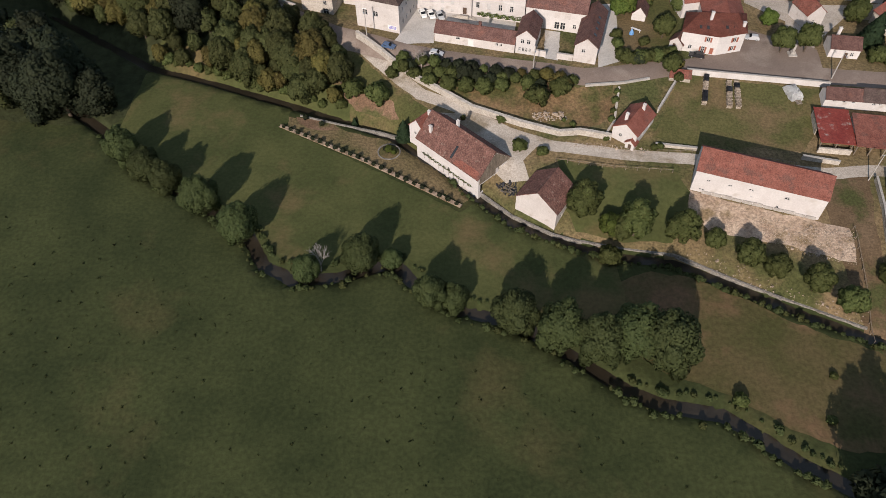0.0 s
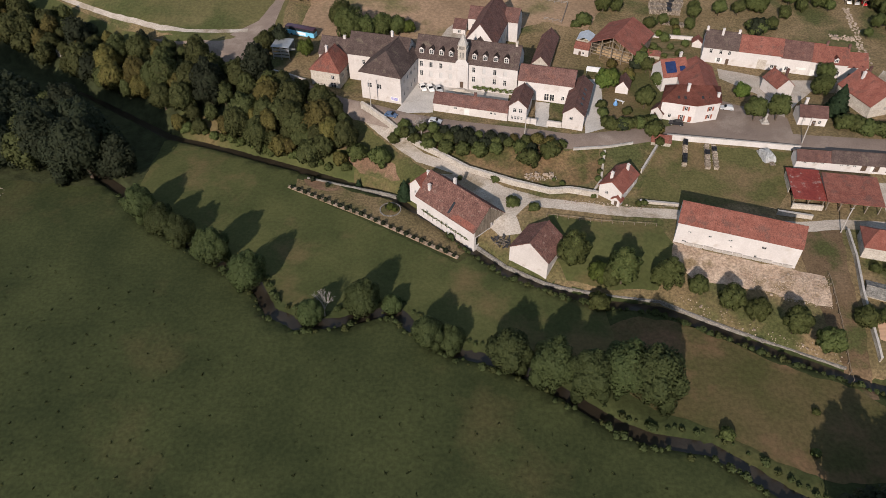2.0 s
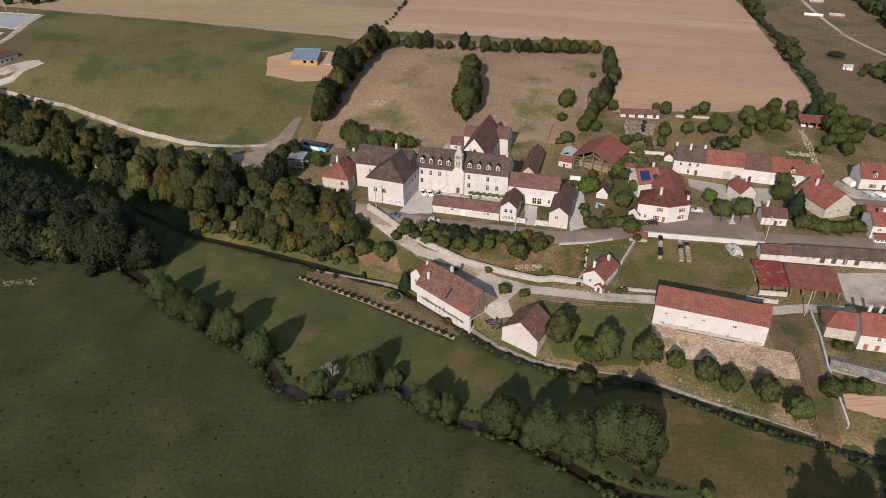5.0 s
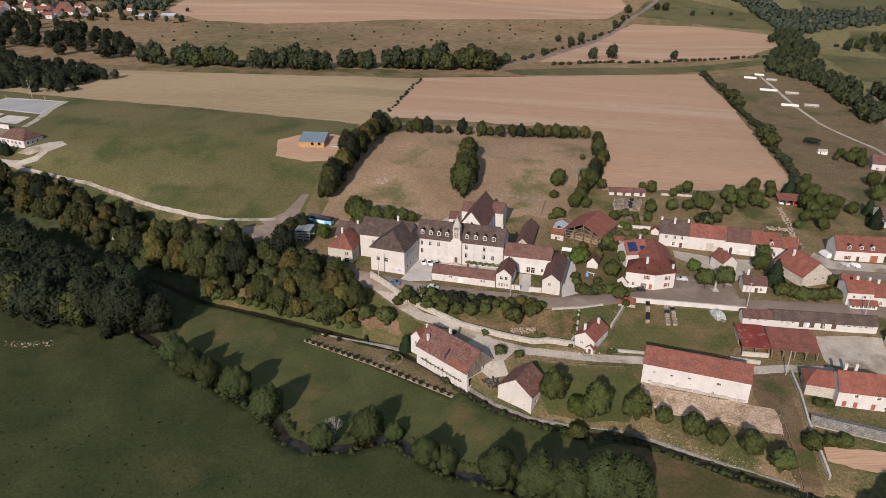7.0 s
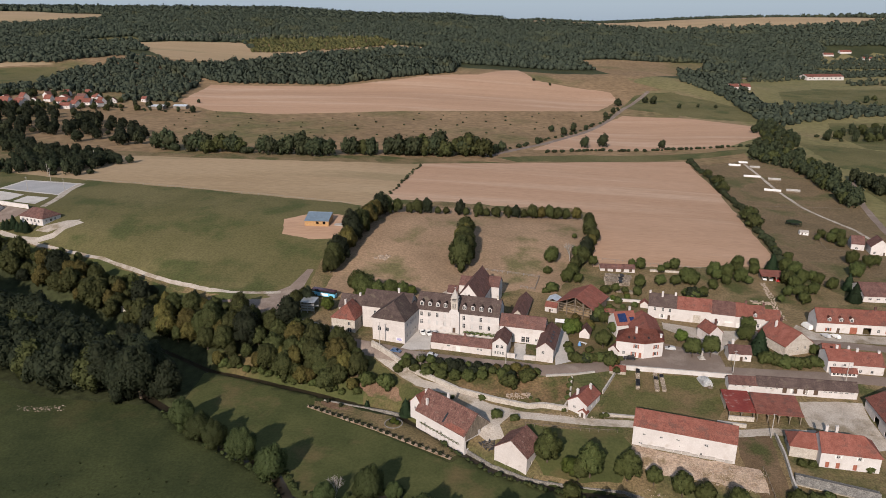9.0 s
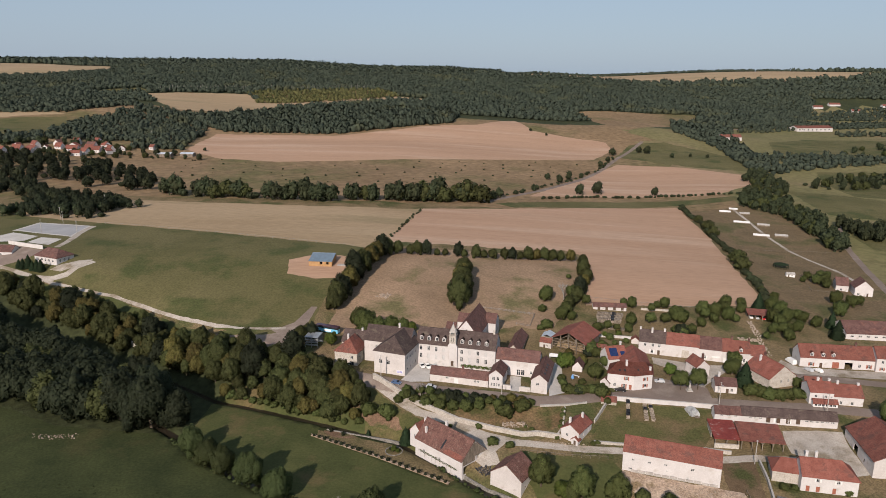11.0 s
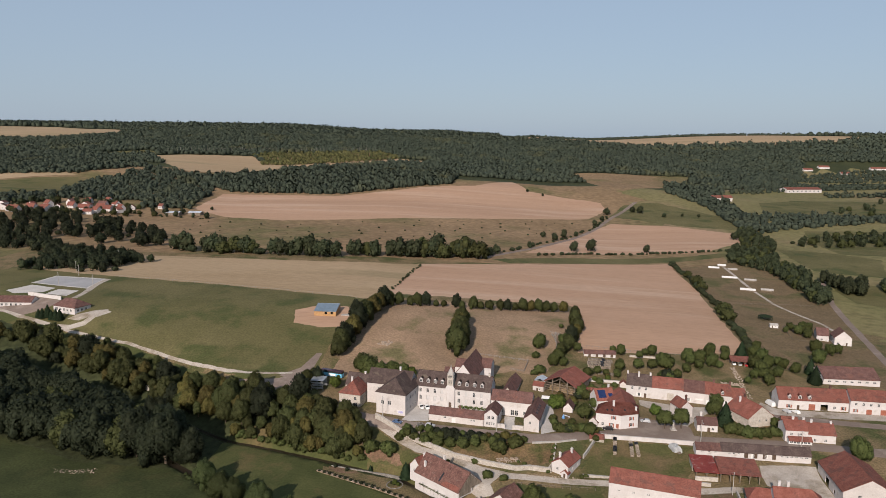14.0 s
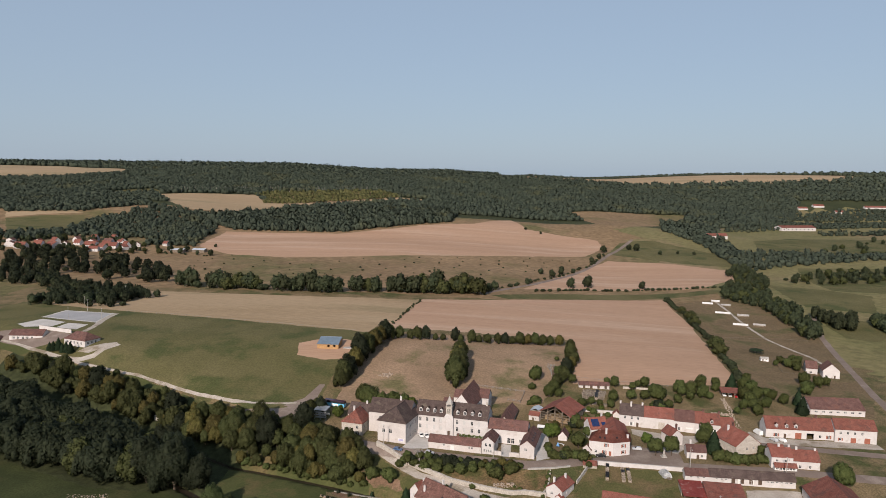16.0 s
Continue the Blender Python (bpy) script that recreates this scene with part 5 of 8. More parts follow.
house("red_shutter_house", (118.0, -64.4), (134.5, -67.4), 9.5, 6.4, 5.6, 9.4, "white house with red shutters, red doors and red tiles", WHITE_WALL, TERRACOTTA, True,
      front=[("shuttered", 4.4, 3.6, 1.0, 1.1, FRAME), ("shutter", 1.6, 0.1, 1.1, 2.0), ("shutter", 4.6, 0.1, 1.1, 2.0), ("shutter", 9.4, 0.1, 1.1, 2.0), ("shuttered", 10.4, 3.6, 1.0, 1.1, FRAME)], chimneys=((2.4, 6.2, 10.8), (5.4, 6.6, 10.8)), hips=(0, 4.5))

# ---------------------------------------------------------------- below the street
long_barn = house("long_barn", (63.6, -53.6), (92.9, -63.4), 9.6, 6.0, 7.0, 10.4, "long whitewashed barn with a red tiled roof", WHITE_WALL, RED_TILE, True,
      front=[("window", 3.0, 4.0, 0.9, 0.6), ("window", 8.2, 4.0, 1.0, 0.6), ("window", 13.2, 4.2, 1.1, 0.6), ("window", 21.6, 4.0, 1.2, 0.9), ("window", 14.1, 2.2, 0.6, 0.5), ("window", 20.6, 0.6, 0.7, 0.9), ("window", 2.0, 0.6, 1.3, 0.6)], category="barn", over=0.25)
for i in range(11):
    bm = bmesh.new()
    x = 2.9 + i * 2.5
    box(bm, x, -0.3, -1.0, x + 2.3, -0.06, 0.75 + 0.25 * ((i * 7) % 3) / 2, None)
    part("sheet_panel", bm, CONCRETE, long_barn, "grey sheet leaning on the wall foot")
mill = house("water_mill", (-7.4, -35.6), (9.6, -51.8), 12.2, 0.6, 5.8, 11.4, "old white water mill with a huge brown-red tiled roof", WHITE_WALL, MILL_TILE, True,
             front=[("window", 4, 1.4, 0.9, 1.2), ("window", 12, 1.4, 0.9, 1.2)], right=[("dark", 0.8, 0.2, 5.4, 3.0), ("dark", 7.0, 0.4, 3.6, 2.6), ("dark", 7.4, 3.8, 1.6, 1.4)], chimneys=((9.4, 6.6, 13.0), (3.2, 2.4, 10.0)), category="mill")
# no opening is cut: a dark sheet on the tiles gives the gap's shade
for x, y0, y1, w, m, n in ((12.6, 0.3, 3.0, 2.0, GLASS, "hole"), (14.4, -0.3, 1.1, 8.6, RED_TILE, "newer_tiles")):
    bm = bmesh.new()
    k = math.atan((11.4 - 5.8) / 6.1)
    box(bm, 0, 0, 0, w if n != "hole" else 0.7, (y1 - y0) / math.cos(k), 0.05 if n != "hole" else 0.1, Matrix.Translation((x, y0, 5.8 + 0.13 + y0 * math.tan(k))) @ Matrix.Rotation(k, 4, "X"))
    part(n, bm, m, mill, "dark sheet standing in for a gap's shade" if n == "hole" else "newer red tiles")
WM = math.hypot(17.0, 16.2)
for i in range(15):
    y0, y1 = 0.35 + i * 0.77, 0.35 + i * 0.77 + 0.73
    top = 5.8 + 5.3 * (1 - abs((y0 + y1) / 2 - 6.1) / 6.1)
    bm = bmesh.new()
    box(bm, WM + 0.02, y0, 3.7 if y0 < 6.2 else 5.3, WM + 0.1, y1, top)
    part("board", bm, TIMBER, mill)
house("mill_shed", (-9.6, -31.6), (-5.4, -35.2), 5.6, 2.4, 5.0, 8.0, "white mill annexe with red tiles", WHITE_WALL, RED_TILE, False, front=row("window", 1, 2.2, 2.2, 2.4, 0.9, 1.2), chimneys=((3.6, 4.4, 8.8),), category="annexe")
house("mill_barn", (19.2, -57.0), (29.0, -63.2), 10.6, 0.8, 5.4, 9.6, "whitewashed stone barn with weathered red tiles", PLASTER, MILL_TILE, False, right=[("dark", 2.6, 1.4, 1.0, 1.1), ("dark", 6.4, 1.4, 0.9, 1.0)], category="barn", over=0.3)
house("cottage", (45.3, -35.9), (51.0, -39.8), 11.0, 7.6, 3.9, 6.2, "white cottage with red tiles and a porch beside the lane", WHITE_WALL, TERRACOTTA, False, front=row("window", 1, 2.4, 2.4, 1.4, 0.9, 1.1), right=row("window", 2, 4, 8, 1.2, 0.9, 1.1), chimneys=((2.2, 2.6, 7.4), (4.2, 8.6, 7.4)))
house("cottage_porch", (48.6, -39.4), (50.6, -40.8), 2.2, 6.9, 2.2, 3.2, "little white porch with red tiles", WHITE_WALL, TERRACOTTA, False, front=[("door", 0.8, 0, 0.9, 1.9)], category="porch")

# ---------------------------------------------------------------- trees
OAK = tree_kind("broadleaf_tree", 1, 4.9, 12.0, 0.8, LEAF_RIVER, 0.22, 15000, taper=0.62, label="broad green riverside tree with an uneven crown")
GARDEN = tree_kind("garden_tree", 5, 5.0, 10.6, 1.2, LEAF_GARDEN, 0.31, 5600, label="broad green garden tree")
YOUNG = tree_kind("fruit_tree", 9, 3.1, 6.9, 1.9, LEAF_GARDEN, 0.24, 4800, label="young round-crowned orchard tree")
BRIGHT = tree_kind("bright_tree", 13, 4.0, 8.5, 1.4, LEAF_BRIGHT, 0.27, 5600, label="fresh bright green tree")
BUSH = tree_kind("bush", 21, 2.0, 2.6, 0.0, LEAF_GARDEN, 0.20, 3000, label="dense green bush", category="bush", trunk=False)
ORCHARD = tree_kind("orchard_tree", 11, 4.4, 10.0, 2.4, LEAF_GARDEN, 0.28, 6200, label="full green orchard tree on a bare stem")
FIR = conifer_kind("fir_tree", 3, 2.2, 7.0, CONIFER, "dark green fir tree")
AUTUMN = tree_kind("autumn_tree", 17, 2.4, 4.6, 0.5, LEAF_AUTUMN, 0.22, 3000, label="small yellowing tree")
DARK_BUSH = tree_kind("dark_bush", 23, 2.1, 3.0, 0.0, LEAF_DARK, 0.20, 2600, label="dense dark evergreen bush", category="bush", trunk=False)
plant(OAK, [(-88.3, -39.5, 1), (-80.5, -45.9, 0.95), (-73.6, -50.2, 0.9), (-62.4, -58.3, 1.1), (-50.3, -67.5, 1.1), (-31.7, -79.8, 0.75), (-18.7, -76.0, 1), (-11.5, -75.1, 0.6), (-1.5, -86.9, 0.85), (4.1, -86.8, 0.75), (17.9, -91.9, 1.15), (27.9, -96.3, 1.2), (35.8, -99.7, 1.15), (43.3, -98.6, 1.3), (49.5, -101.3, 1.45)], "riverside tree with a dense dark green crown", "riverside trees")
plant(YOUNG, [(66.8, -69.7, 0.9), (73.9, -74.5, 1.15), (79.6, -77.8, 1.05), (87.7, -81.6, 1.2), (94.1, -87.2, 1.15)], "young round-crowned orchard tree on the slope", "orchard trees")
plant(ORCHARD, [(35.8, -60.1, 1.08), (48.3, -65.8, 1.05), (59.4, -67.5, 1.0), (44.6, -66.6, 0.7)], "full green orchard tree on the slope", "orchard trees")
plant(BRIGHT, [(42.2, -65.0, 0.8)], "fresh bright green tree among the orchard")
plant(FIR, [(-11.5, -29.3, 1), (-26.5, -22.7, 0.5)], "dark green fir tree in the mill garden")
plant(BUSH, [(-27.2, -15.5, 1.7), (-19.6, -18.5, 1.9), (-9.0, -12.2, 1.2), (-4.5, -15.0, 1.3), (0.7, -16.8, 1.4), (5.9, -17.5, 1.3), (10.9, -18.5, 1.4), (16.0, -18.0, 1.2), (25.9, -23.1, 1.8), (32.6, -20.1, 1.7), (41.8, -72.1, 1.5), (-30.8, -17.8, 1), (-12.8, -6.8, 1.1)], "dense dark bush along the street bank")
plant(GARDEN, [(-40.9, 54.9, 0.9), (-36.5, 46.5, 1.15), (-30.5, 46.6, 0.85), (-24.5, 48.4, 0.8), (-19.5, 49.6, 0.72)], "green tree behind the convent")
plant(BRIGHT, [(-15.0, 50.0, 0.65), (-51.0, 34.6, 0.75)], "bright green tree behind the stone house")
plant(BRIGHT, [(54.8, 16.1, 0.85), (97.2, 10.7, 0.7)], "fresh green garden tree")
plant(YOUNG, [(67.9, 35.0, 0.9), (69.2, 27.0, 0.9), (72.5, 22.0, 0.7), (64.0, -13.2, 0.9), (49.9, 57.5, 0.6), (97.8, -2.6, 1.25), (104.9, -2.2, 1.25), (98.3, 85.6, 0.8), (115.6, 87.2, 0.9), (104.2, 69.5, 0.6), (92.9, 63.1, 0.9), (84.5, 57.6, 0.6), (76.4, 56.9, 0.6), (65.8, -16.3, 0.5)], "small leafy garden tree")
plant(YOUNG, [(54.3, 89.8, 1.1), (50.6, 76.3, 0.5), (70.2, 121.9, 0.5)], "round paddock bush tree")
plant(GARDEN, [(120.0, 70.2, 0.65), (135.2, 83.8, 0.5), (139.6, 78.7, 0.55), (59.0, 67.6, 0.7)], "broad green garden tree behind the terrace")
plant(GARDEN, [(124.2, 13.5, 0.75), (136.6, 72.2, 0.5), (128.3, 66.0, 0.5), (167.9, 68.4, 0.7), (165.5, 52.9, 0.6), (183.5, 77.4, 0.6), (187.7, 71.8, 0.6), (146.4, 2.0, 0.4)], "leafy garden tree behind the red-roofed houses")
plant(FIR, [(125.0, 1.9, 1.5), (190.5, 56.6, 1.35), (195.3, 71.7, 1.2)], "tall dark conifer between houses")
plant(BUSH, [(124.8, -5.8, 1.6), (128.2, -6.4, 1.5), (130.8, -8.5, 1.6), (134.0, -9.3, 1.6), (137.7, -8.9, 1.5), (141.8, -7.8, 1.5), (144.9, -8.8, 1.2), (116.5, 58.0, 1.2), (76.7, 21.0, 1), (82.1, 2.5, 0.5)], "dense garden hedge bush beside the street")
plant(GARDEN, [(181.6, 107.7, 0.55), (175.1, 76.9, 0.7), (215.1, 100.3, 0.6), (226.6, 153.4, 0.6), (229.1, 145.1, 0.6), (219.9, 155.1, 0.4), (174.9, 64.2, 0.6), (161.6, 61.0, 0.5), (180.8, 123.4, 0.4), (230.7, 112.6, 0.6)], "dark tree at the village edge")
plant(GARDEN, [(121.5, 72.6, 0.6), (111.9, 87.6, 0.4), (94.5, 89.1, 0.4), (147.8, 88.6, 0.55), (158.9, 95.4, 0.55), (132.2, 81.7, 0.5)], "hedgerow tree below the ploughed field")
plant(BUSH, [(15.9, -29.7, 0.8), (5.2, -28.3, 0.4), (0.7, -16.2, 1), (20.5, -39.6, 1.1), (26.7, -41.6, 0.9), (35.3, -32.0, 0.5), (33.0, -30.2, 0.35), (48.5, -33.3, 0.6), (50.5, -33.5, 0.5)], "round shrub beside the lane")
plant(GARDEN, [(53.7, 89.1, 0.8), (68.1, 95.2, 0.75), (62.9, 76.6, 0.6), (64.2, 67.9, 0.5), (98.4, 86.8, 0.55), (116.1, 88.3, 0.55), (93.7, 68.2, 0.5), (90.2, 56.7, 0.45), (117.6, 71.9, 0.85), (149.3, 92.3, 0.7), (139.0, 79.4, 0.75), (144.7, 75.4, 0.7), (155.9, 86.7, 0.55), (167.0, 74.4, 0.8), (173.2, 92.1, 0.7)], "broad garden tree behind the terraced houses")
plant(YOUNG, [(74.3, 86.8, 0.85), (103.4, 66.8, 0.95), (110.8, 67.5, 0.9), (74.6, 55.4, 0.8), (80.4, 58.4, 0.7), (134.7, 83.7, 1.1), (133.2, 76.5, 0.9), (121.0, 57.4, 0.8), (67.1, 29.8, 1), (64.5, 4.0, 1.1), (71.3, 17.3, 0.9), (107.6, 81.7, 0.7), (165.8, 59.7, 1), (154.7, 52.5, 0.6), (147.6, 72.5, 0.7)], "small leafy garden tree among the gardens")
plant(BRIGHT, [(52.9, 15.6, 0.85), (84.2, 51.1, 0.4), (77.6, 50.4, 0.35)], "fresh yellow-green garden tree")
plant(BUSH, [(50.6, 78.2, 1.2), (50.6, 58.7, 1.6), (47.9, 56.9, 1.1), (115.3, 54.9, 2), (114.0, 56.1, 1.7), (51.0, -5.7, 1.1), (52.2, -7.3, 1.2), (54.0, -7.7, 1.1), (55.8, -7.5, 1.2), (57.7, -7.1, 1.2), (59.7, -6.5, 1.1), (61.5, -6.4, 1.2), (63.4, -5.8, 1.1), (65.4, -5.0, 1.1), (50.6, -0.6, 1), (50.9, 4.2, 1), (79.5, 48.7, 1), (80.7, 43.2, 0.7), (76.0, 41.0, 0.7), (83.0, 39.0, 0.8), (77.5, 37.2, 0.6), (86.4, 45.2, 0.8), (62.5, 22.0, 1), (58.7, 0.9, 0.9), (72.3, 38.2, 1), (74.6, 42.8, 0.8)], "leafy shrub in the village gardens")
plant(FIR, [(165.8, 89.8, 1.5)], "tall dark conifer beside the carport")
plant(GARDEN, [(128.4, 22.2, 0.7), (175.5, 86.4, 0.75), (182.2, 80.2, 0.6), (208.9, 90.4, 0.8), (169.1, 62.3, 0.5)], "dark leafy tree at the village edge")
plant(AUTUMN, [(65.2, -11.6, 1.1), (62.4, 22.6, 0.9), (85.0, 55.1, 0.6), (57.3, 28.9, 0.8)], "small yellowing garden tree")
plant(DARK_BUSH, [(114.8, 54.9, 1.9), (120.6, 57.9, 1.4), (66.0, 29.7, 1.3), (55.7, -8.0, 1.1), (65.6, 9.3, 1.5)], "dense dark evergreen garden bush")
plant(GARDEN, [(166.5, -28.1, 0.9)], "big round dark tree behind the farm barn")
plant(BUSH, [(105.5, -79.1, 1.6), (110.1, -78.6, 1), (112.1, -79.1, 1), (114.2, -78.9, 1.1)], "climber-grown shrub beside the slab roof")
plant(BUSH, [(113.1, -63.9, 0.8), (116.4, -64.2, 0.7), (129.6, -63.4, 0.6), (132.3, -66.3, 0.8)], "rambling shrub at the house wall")
plant(BUSH, [(-16.0, -10.6, 1.04), (-14.2, -8.7, 1.04), (-8.8, -12.0, 0.93), (-5.2, -11.9, 0.99), (-1.7, -12.5, 1.16), (1.9, -13.6, 1.36), (16.3, -15.6, 1.05), (23.4, -18.0, 1.26), (25.2, -15.4, 1.00), (36.0, -17.1, 0.91)], "leafy green bush below the street", "street hedge")
plant(DARK_BUSH, [(-10.6, -9.3, 1.04), (0.1, -10.7, 0.99), (3.7, -11.2, 1.05), (5.5, -13.7, 1.34), (7.3, -11.8, 1.11), (9.1, -14.8, 0.98), (12.7, -16.1, 1.04), (14.5, -13.5, 1.07), (18.1, -14.6, 1.04), (27.0, -18.5, 0.92)], "dense dark evergreen bush below the street", "street hedge")
plant(YOUNG, [(-12.4, -10.5, 0.64), (-7.0, -9.1, 0.65), (-3.4, -10.1, 0.66), (10.9, -13.1, 0.46), (19.9, -17.0, 0.53)], "small round tree below the street", "street hedge")
plant(AUTUMN, [(21.7, -14.8, 0.63), (28.8, -16.0, 0.89), (30.6, -18.5, 0.61), (32.4, -17.1, 0.83), (34.2, -19.6, 0.79)], "small yellowing tree below the street", "street hedge")

rng = random.Random(29)
for k in range(15):
    f = (k + 0.5) / 15
    x, y = np.interp(f, [0, 0.35, 0.8, 1], [-90, -72, -47, -34]), np.interp(f, [0, 0.35, 0.8, 1], [4.5, -1.8, -12, -17.2])
    plant(BUSH, [(float(x) + rng.uniform(-0.8, 0.8), float(y) + rng.uniform(-0.3, 0.8), rng.uniform(0.7, 1.4))], "leafy bush overhanging the mill race")
plant(BUSH, [(64.8, -110.2, 0.9), (82.8, -114.1, 0.6), (86.4, -103.6, 0.5)], "small bush alone on the dry meadow")
# the dense woodland on the valley side
WOOD = [tree_kind("woodland_tree", 31 + k, r, h, 1.0, m, 0.35, 5200, label=label, taper=0.5) for k, (r, h, m, label) in enumerate((
    (5.6, 14.0, LEAF_DARK, "tall dark woodland tree"), (5.0, 12.0, LEAF, "green woodland tree"), (6.2, 15.5, LEAF_DARK, "broad dark woodland tree"), (4.4, 10.0, LEAF_AUTUMN, "yellowing early autumn woodland tree"), (4.2, 9.0, LEAF, "low green woodland tree")))]


WEST_WOOD = [tree_kind("far_woodland_tree", 131 + k, r, h, 1.0, m, 0.48, 2300, trunk=False, taper=0.5) for k, (r, h, m) in enumerate(((5.6, 14.0, LEAF_DARK), (5.0, 12.0, LEAF), (6.2, 15.5, LEAF_DARK), (4.4, 10.0, LEAF_AUTUMN), (4.2, 9.0, LEAF)))]


def sown(outline, space, seed, tries=6000):
    """Places strewn over an outline, no two nearer than space."""
    rng = np.random.default_rng(seed)
    p = np.array(outline, float)
    lo, hi = p.min(0), p.max(0)
    spots = []
    cand = rng.uniform(lo, hi, (tries, 2))
    cand = cand[within(cand[:, 0], cand[:, 1], outline)]
    for c in cand:
        if not spots or np.min(np.sum((np.array(spots) - c) ** 2, axis=1)) > space * space:
            spots.append(c)
    return spots


STORE = {}


def grove(name, spots, kinds, shares, seed, low, high, label):
    """Trees past counting, joined into one."""
    rng = random.Random(seed)
    verts, normals, faces, slots, mats, base = [], [], [], [], [], 0
    for x, y in spots:
        kind = rng.choices(kinds, shares)[0]
        if kind.name not in STORE:
            STORE[kind.name] = [(np.array([v.co[:] for v in o.data.vertices]), [tuple(f.vertices) for f in o.data.polygons], o.data.materials[0],
                                  NORMALS[o.data.name] if o.data.name in NORMALS else np.array([v.normal[:] for v in o.data.vertices])) for o in kind.children_recursive if o.type == "MESH" and not o.name.startswith("trunk")]
        s, a = rng.uniform(low, high), rng.uniform(0, math.tau)
        rot = np.array([[math.cos(a), math.sin(a), 0], [-math.sin(a), math.cos(a), 0], [0, 0, 1]]) * s
        spot = np.array((x, y, float(land(x, y)) - 0.1))
        for v, f, m, q in STORE[kind.name]:
            if m not in mats:
                mats.append(m)
            verts.append(v @ rot + spot)
            normals.append(q @ rot / s)
            faces += [tuple(i + base for i in p) for p in f]
            slots += [mats.index(m)] * len(f)
            base += len(v)
    me = shaded_mesh(name, np.concatenate(verts), faces, np.concatenate(normals), mats, slots)
    tagged(new(name, me), label, "trees", kind="stuff")


def wood(outline, space, seed, shares, low=0.75, high=1.15, clear=()):
    rng = random.Random(seed)
    west, fringe = [], []
    for x, y in sown(outline, space, seed):
        if x < -128:
            gap = away(x, y, FIELD_PATH)
            if gap > 4:
                (west if gap > 12 else fringe).append((x, y))
            continue
        if any(math.hypot(x - cx, y - cy) < r for cx, cy, r in clear):
            continue
        kind = rng.choices(WOOD, shares)[0]
        size = rng.uniform(low, high) * (0.5 if away(x, y, FIELD_PATH) < 11 else 1.0)
        plant(kind, [(float(x), float(y), size)], "leafy tree in the dense valley woodland")
    if west:
        grove("dense_woodland", west, WEST_WOOD, shares, seed, low, high, "dense dark woodland along the valley")
    if fringe:
        grove("woodland_fringe", fringe, WEST_WOOD, shares, seed, 0.32, 0.55, "low growth between the woodland and the field path")


# between stream and mill race, tall and dark
wood([(-260, 24), (-200, 4), (-170, -9), (-137, -20), (-107, -25), (-99, -25), (-96, -20), (-107, -12), (-118, -4), (-128, 4), (-158, 19), (-193, 38), (-260, 75)], 6.0, 2, (6, 1, 6, 0, 0), 1.05, 1.4)
# above the race, mixed and turning yellow
wood([(-260, 98), (-200, 66), (-150, 41), (-117, 23), (-103, 17), (-95, 3), (-72, 0), (-47, -11), (-37, -8), (-36, 0), (-44, 8), (-56, 18), (-70, 22), (-84, 29), (-97, 39), (-112, 44), (-140, 59), (-180, 79), (-230, 101)], 4.5, 3, (1, 6, 0, 4, 5), 0.5, 1.18, clear=((-118, 30, 4), (-140, 42, 6), (-131, 37, 5)))
wood([(-72, -2), (-47, -12.5), (-33, -17), (-30, -12), (-31, -4), (-40, 6), (-56, 6)], 4.3, 4, (0, 6, 0, 3, 4), 0.5, 1.12)
wood([(-70, 34), (-62, 36), (-60, 42), (-66, 46), (-72, 42)], 5.5, 5, (1, 3, 0, 0, 2), 0.5, 0.7)
plant(WOOD[2], [(84, -135.5, 1.35), (91, -141.5, 1.35), (99, -146.5, 1.3), (104, -133, 1.15), (111, -120, 1.2), (109, -111, 0.75)], "tall dark tree where stream and race meet")
for k in WEST_WOOD:
    for o in (*k.children_recursive, k):
        bpy.data.objects.remove(o)
# hedgerows round the paddock
for line, space, shares, low, high, seed in (
        ([(-56, 70), (-52, 92), (-47, 117), (-41, 142), (-35, 152)], 5.5, (1, 4, 0, 3, 1), 0.95, 1.3, 11),
        ([(-35, 151), (-12, 153), (17, 154), (51, 156), (82, 160)], 5.0, (1, 2, 0, 1, 4), 0.5, 0.75, 12),
        ([(84, 152), (78, 113), (70, 91), (63, 76)], 5.0, (1, 2, 0, 1, 3), 0.6, 0.85, 13),
        ([(8, 78), (10, 88), (10, 103), (10.5, 122)], 6.5, (0, 5, 0, 1, 0), 1.1, 1.35, 14),
        ([(49, 157), (52, 158)], 2.5, (1, 1, 0, 0, 0), 0.75, 0.8, 15)):
    rng = random.Random(seed)
    for (ax, ay), (bx, by) in zip(line, line[1:]):
        n = max(1, int(math.hypot(bx - ax, by - ay) / space))
        for i in range(n):
            x, y = ax + (bx - ax) * i / n + rng.uniform(-1.2, 1.2), ay + (by - ay) * i / n + rng.uniform(-1.2, 1.2)
            plant(rng.choices(WOOD, shares)[0], [(x, y, rng.uniform(low, high))], "leafy tree in the paddock hedgerow")

# farther trees, lighter built
FAR = [tree_kind("distant_tree", 51 + k, r, h, 0.4, m, 0.72, 620, label=label) for k, (r, h, m, label) in enumerate((
    (5.0, 10.0, LEAF_FAR, "distant rounded tree"), (4.0, 11.0, LEAF_FAR, "distant upright tree"), (5.5, 9.0, LEAF, "distant broad green tree"), (2.6, 3.6, LEAF_FAR, "distant hedge bush")))]


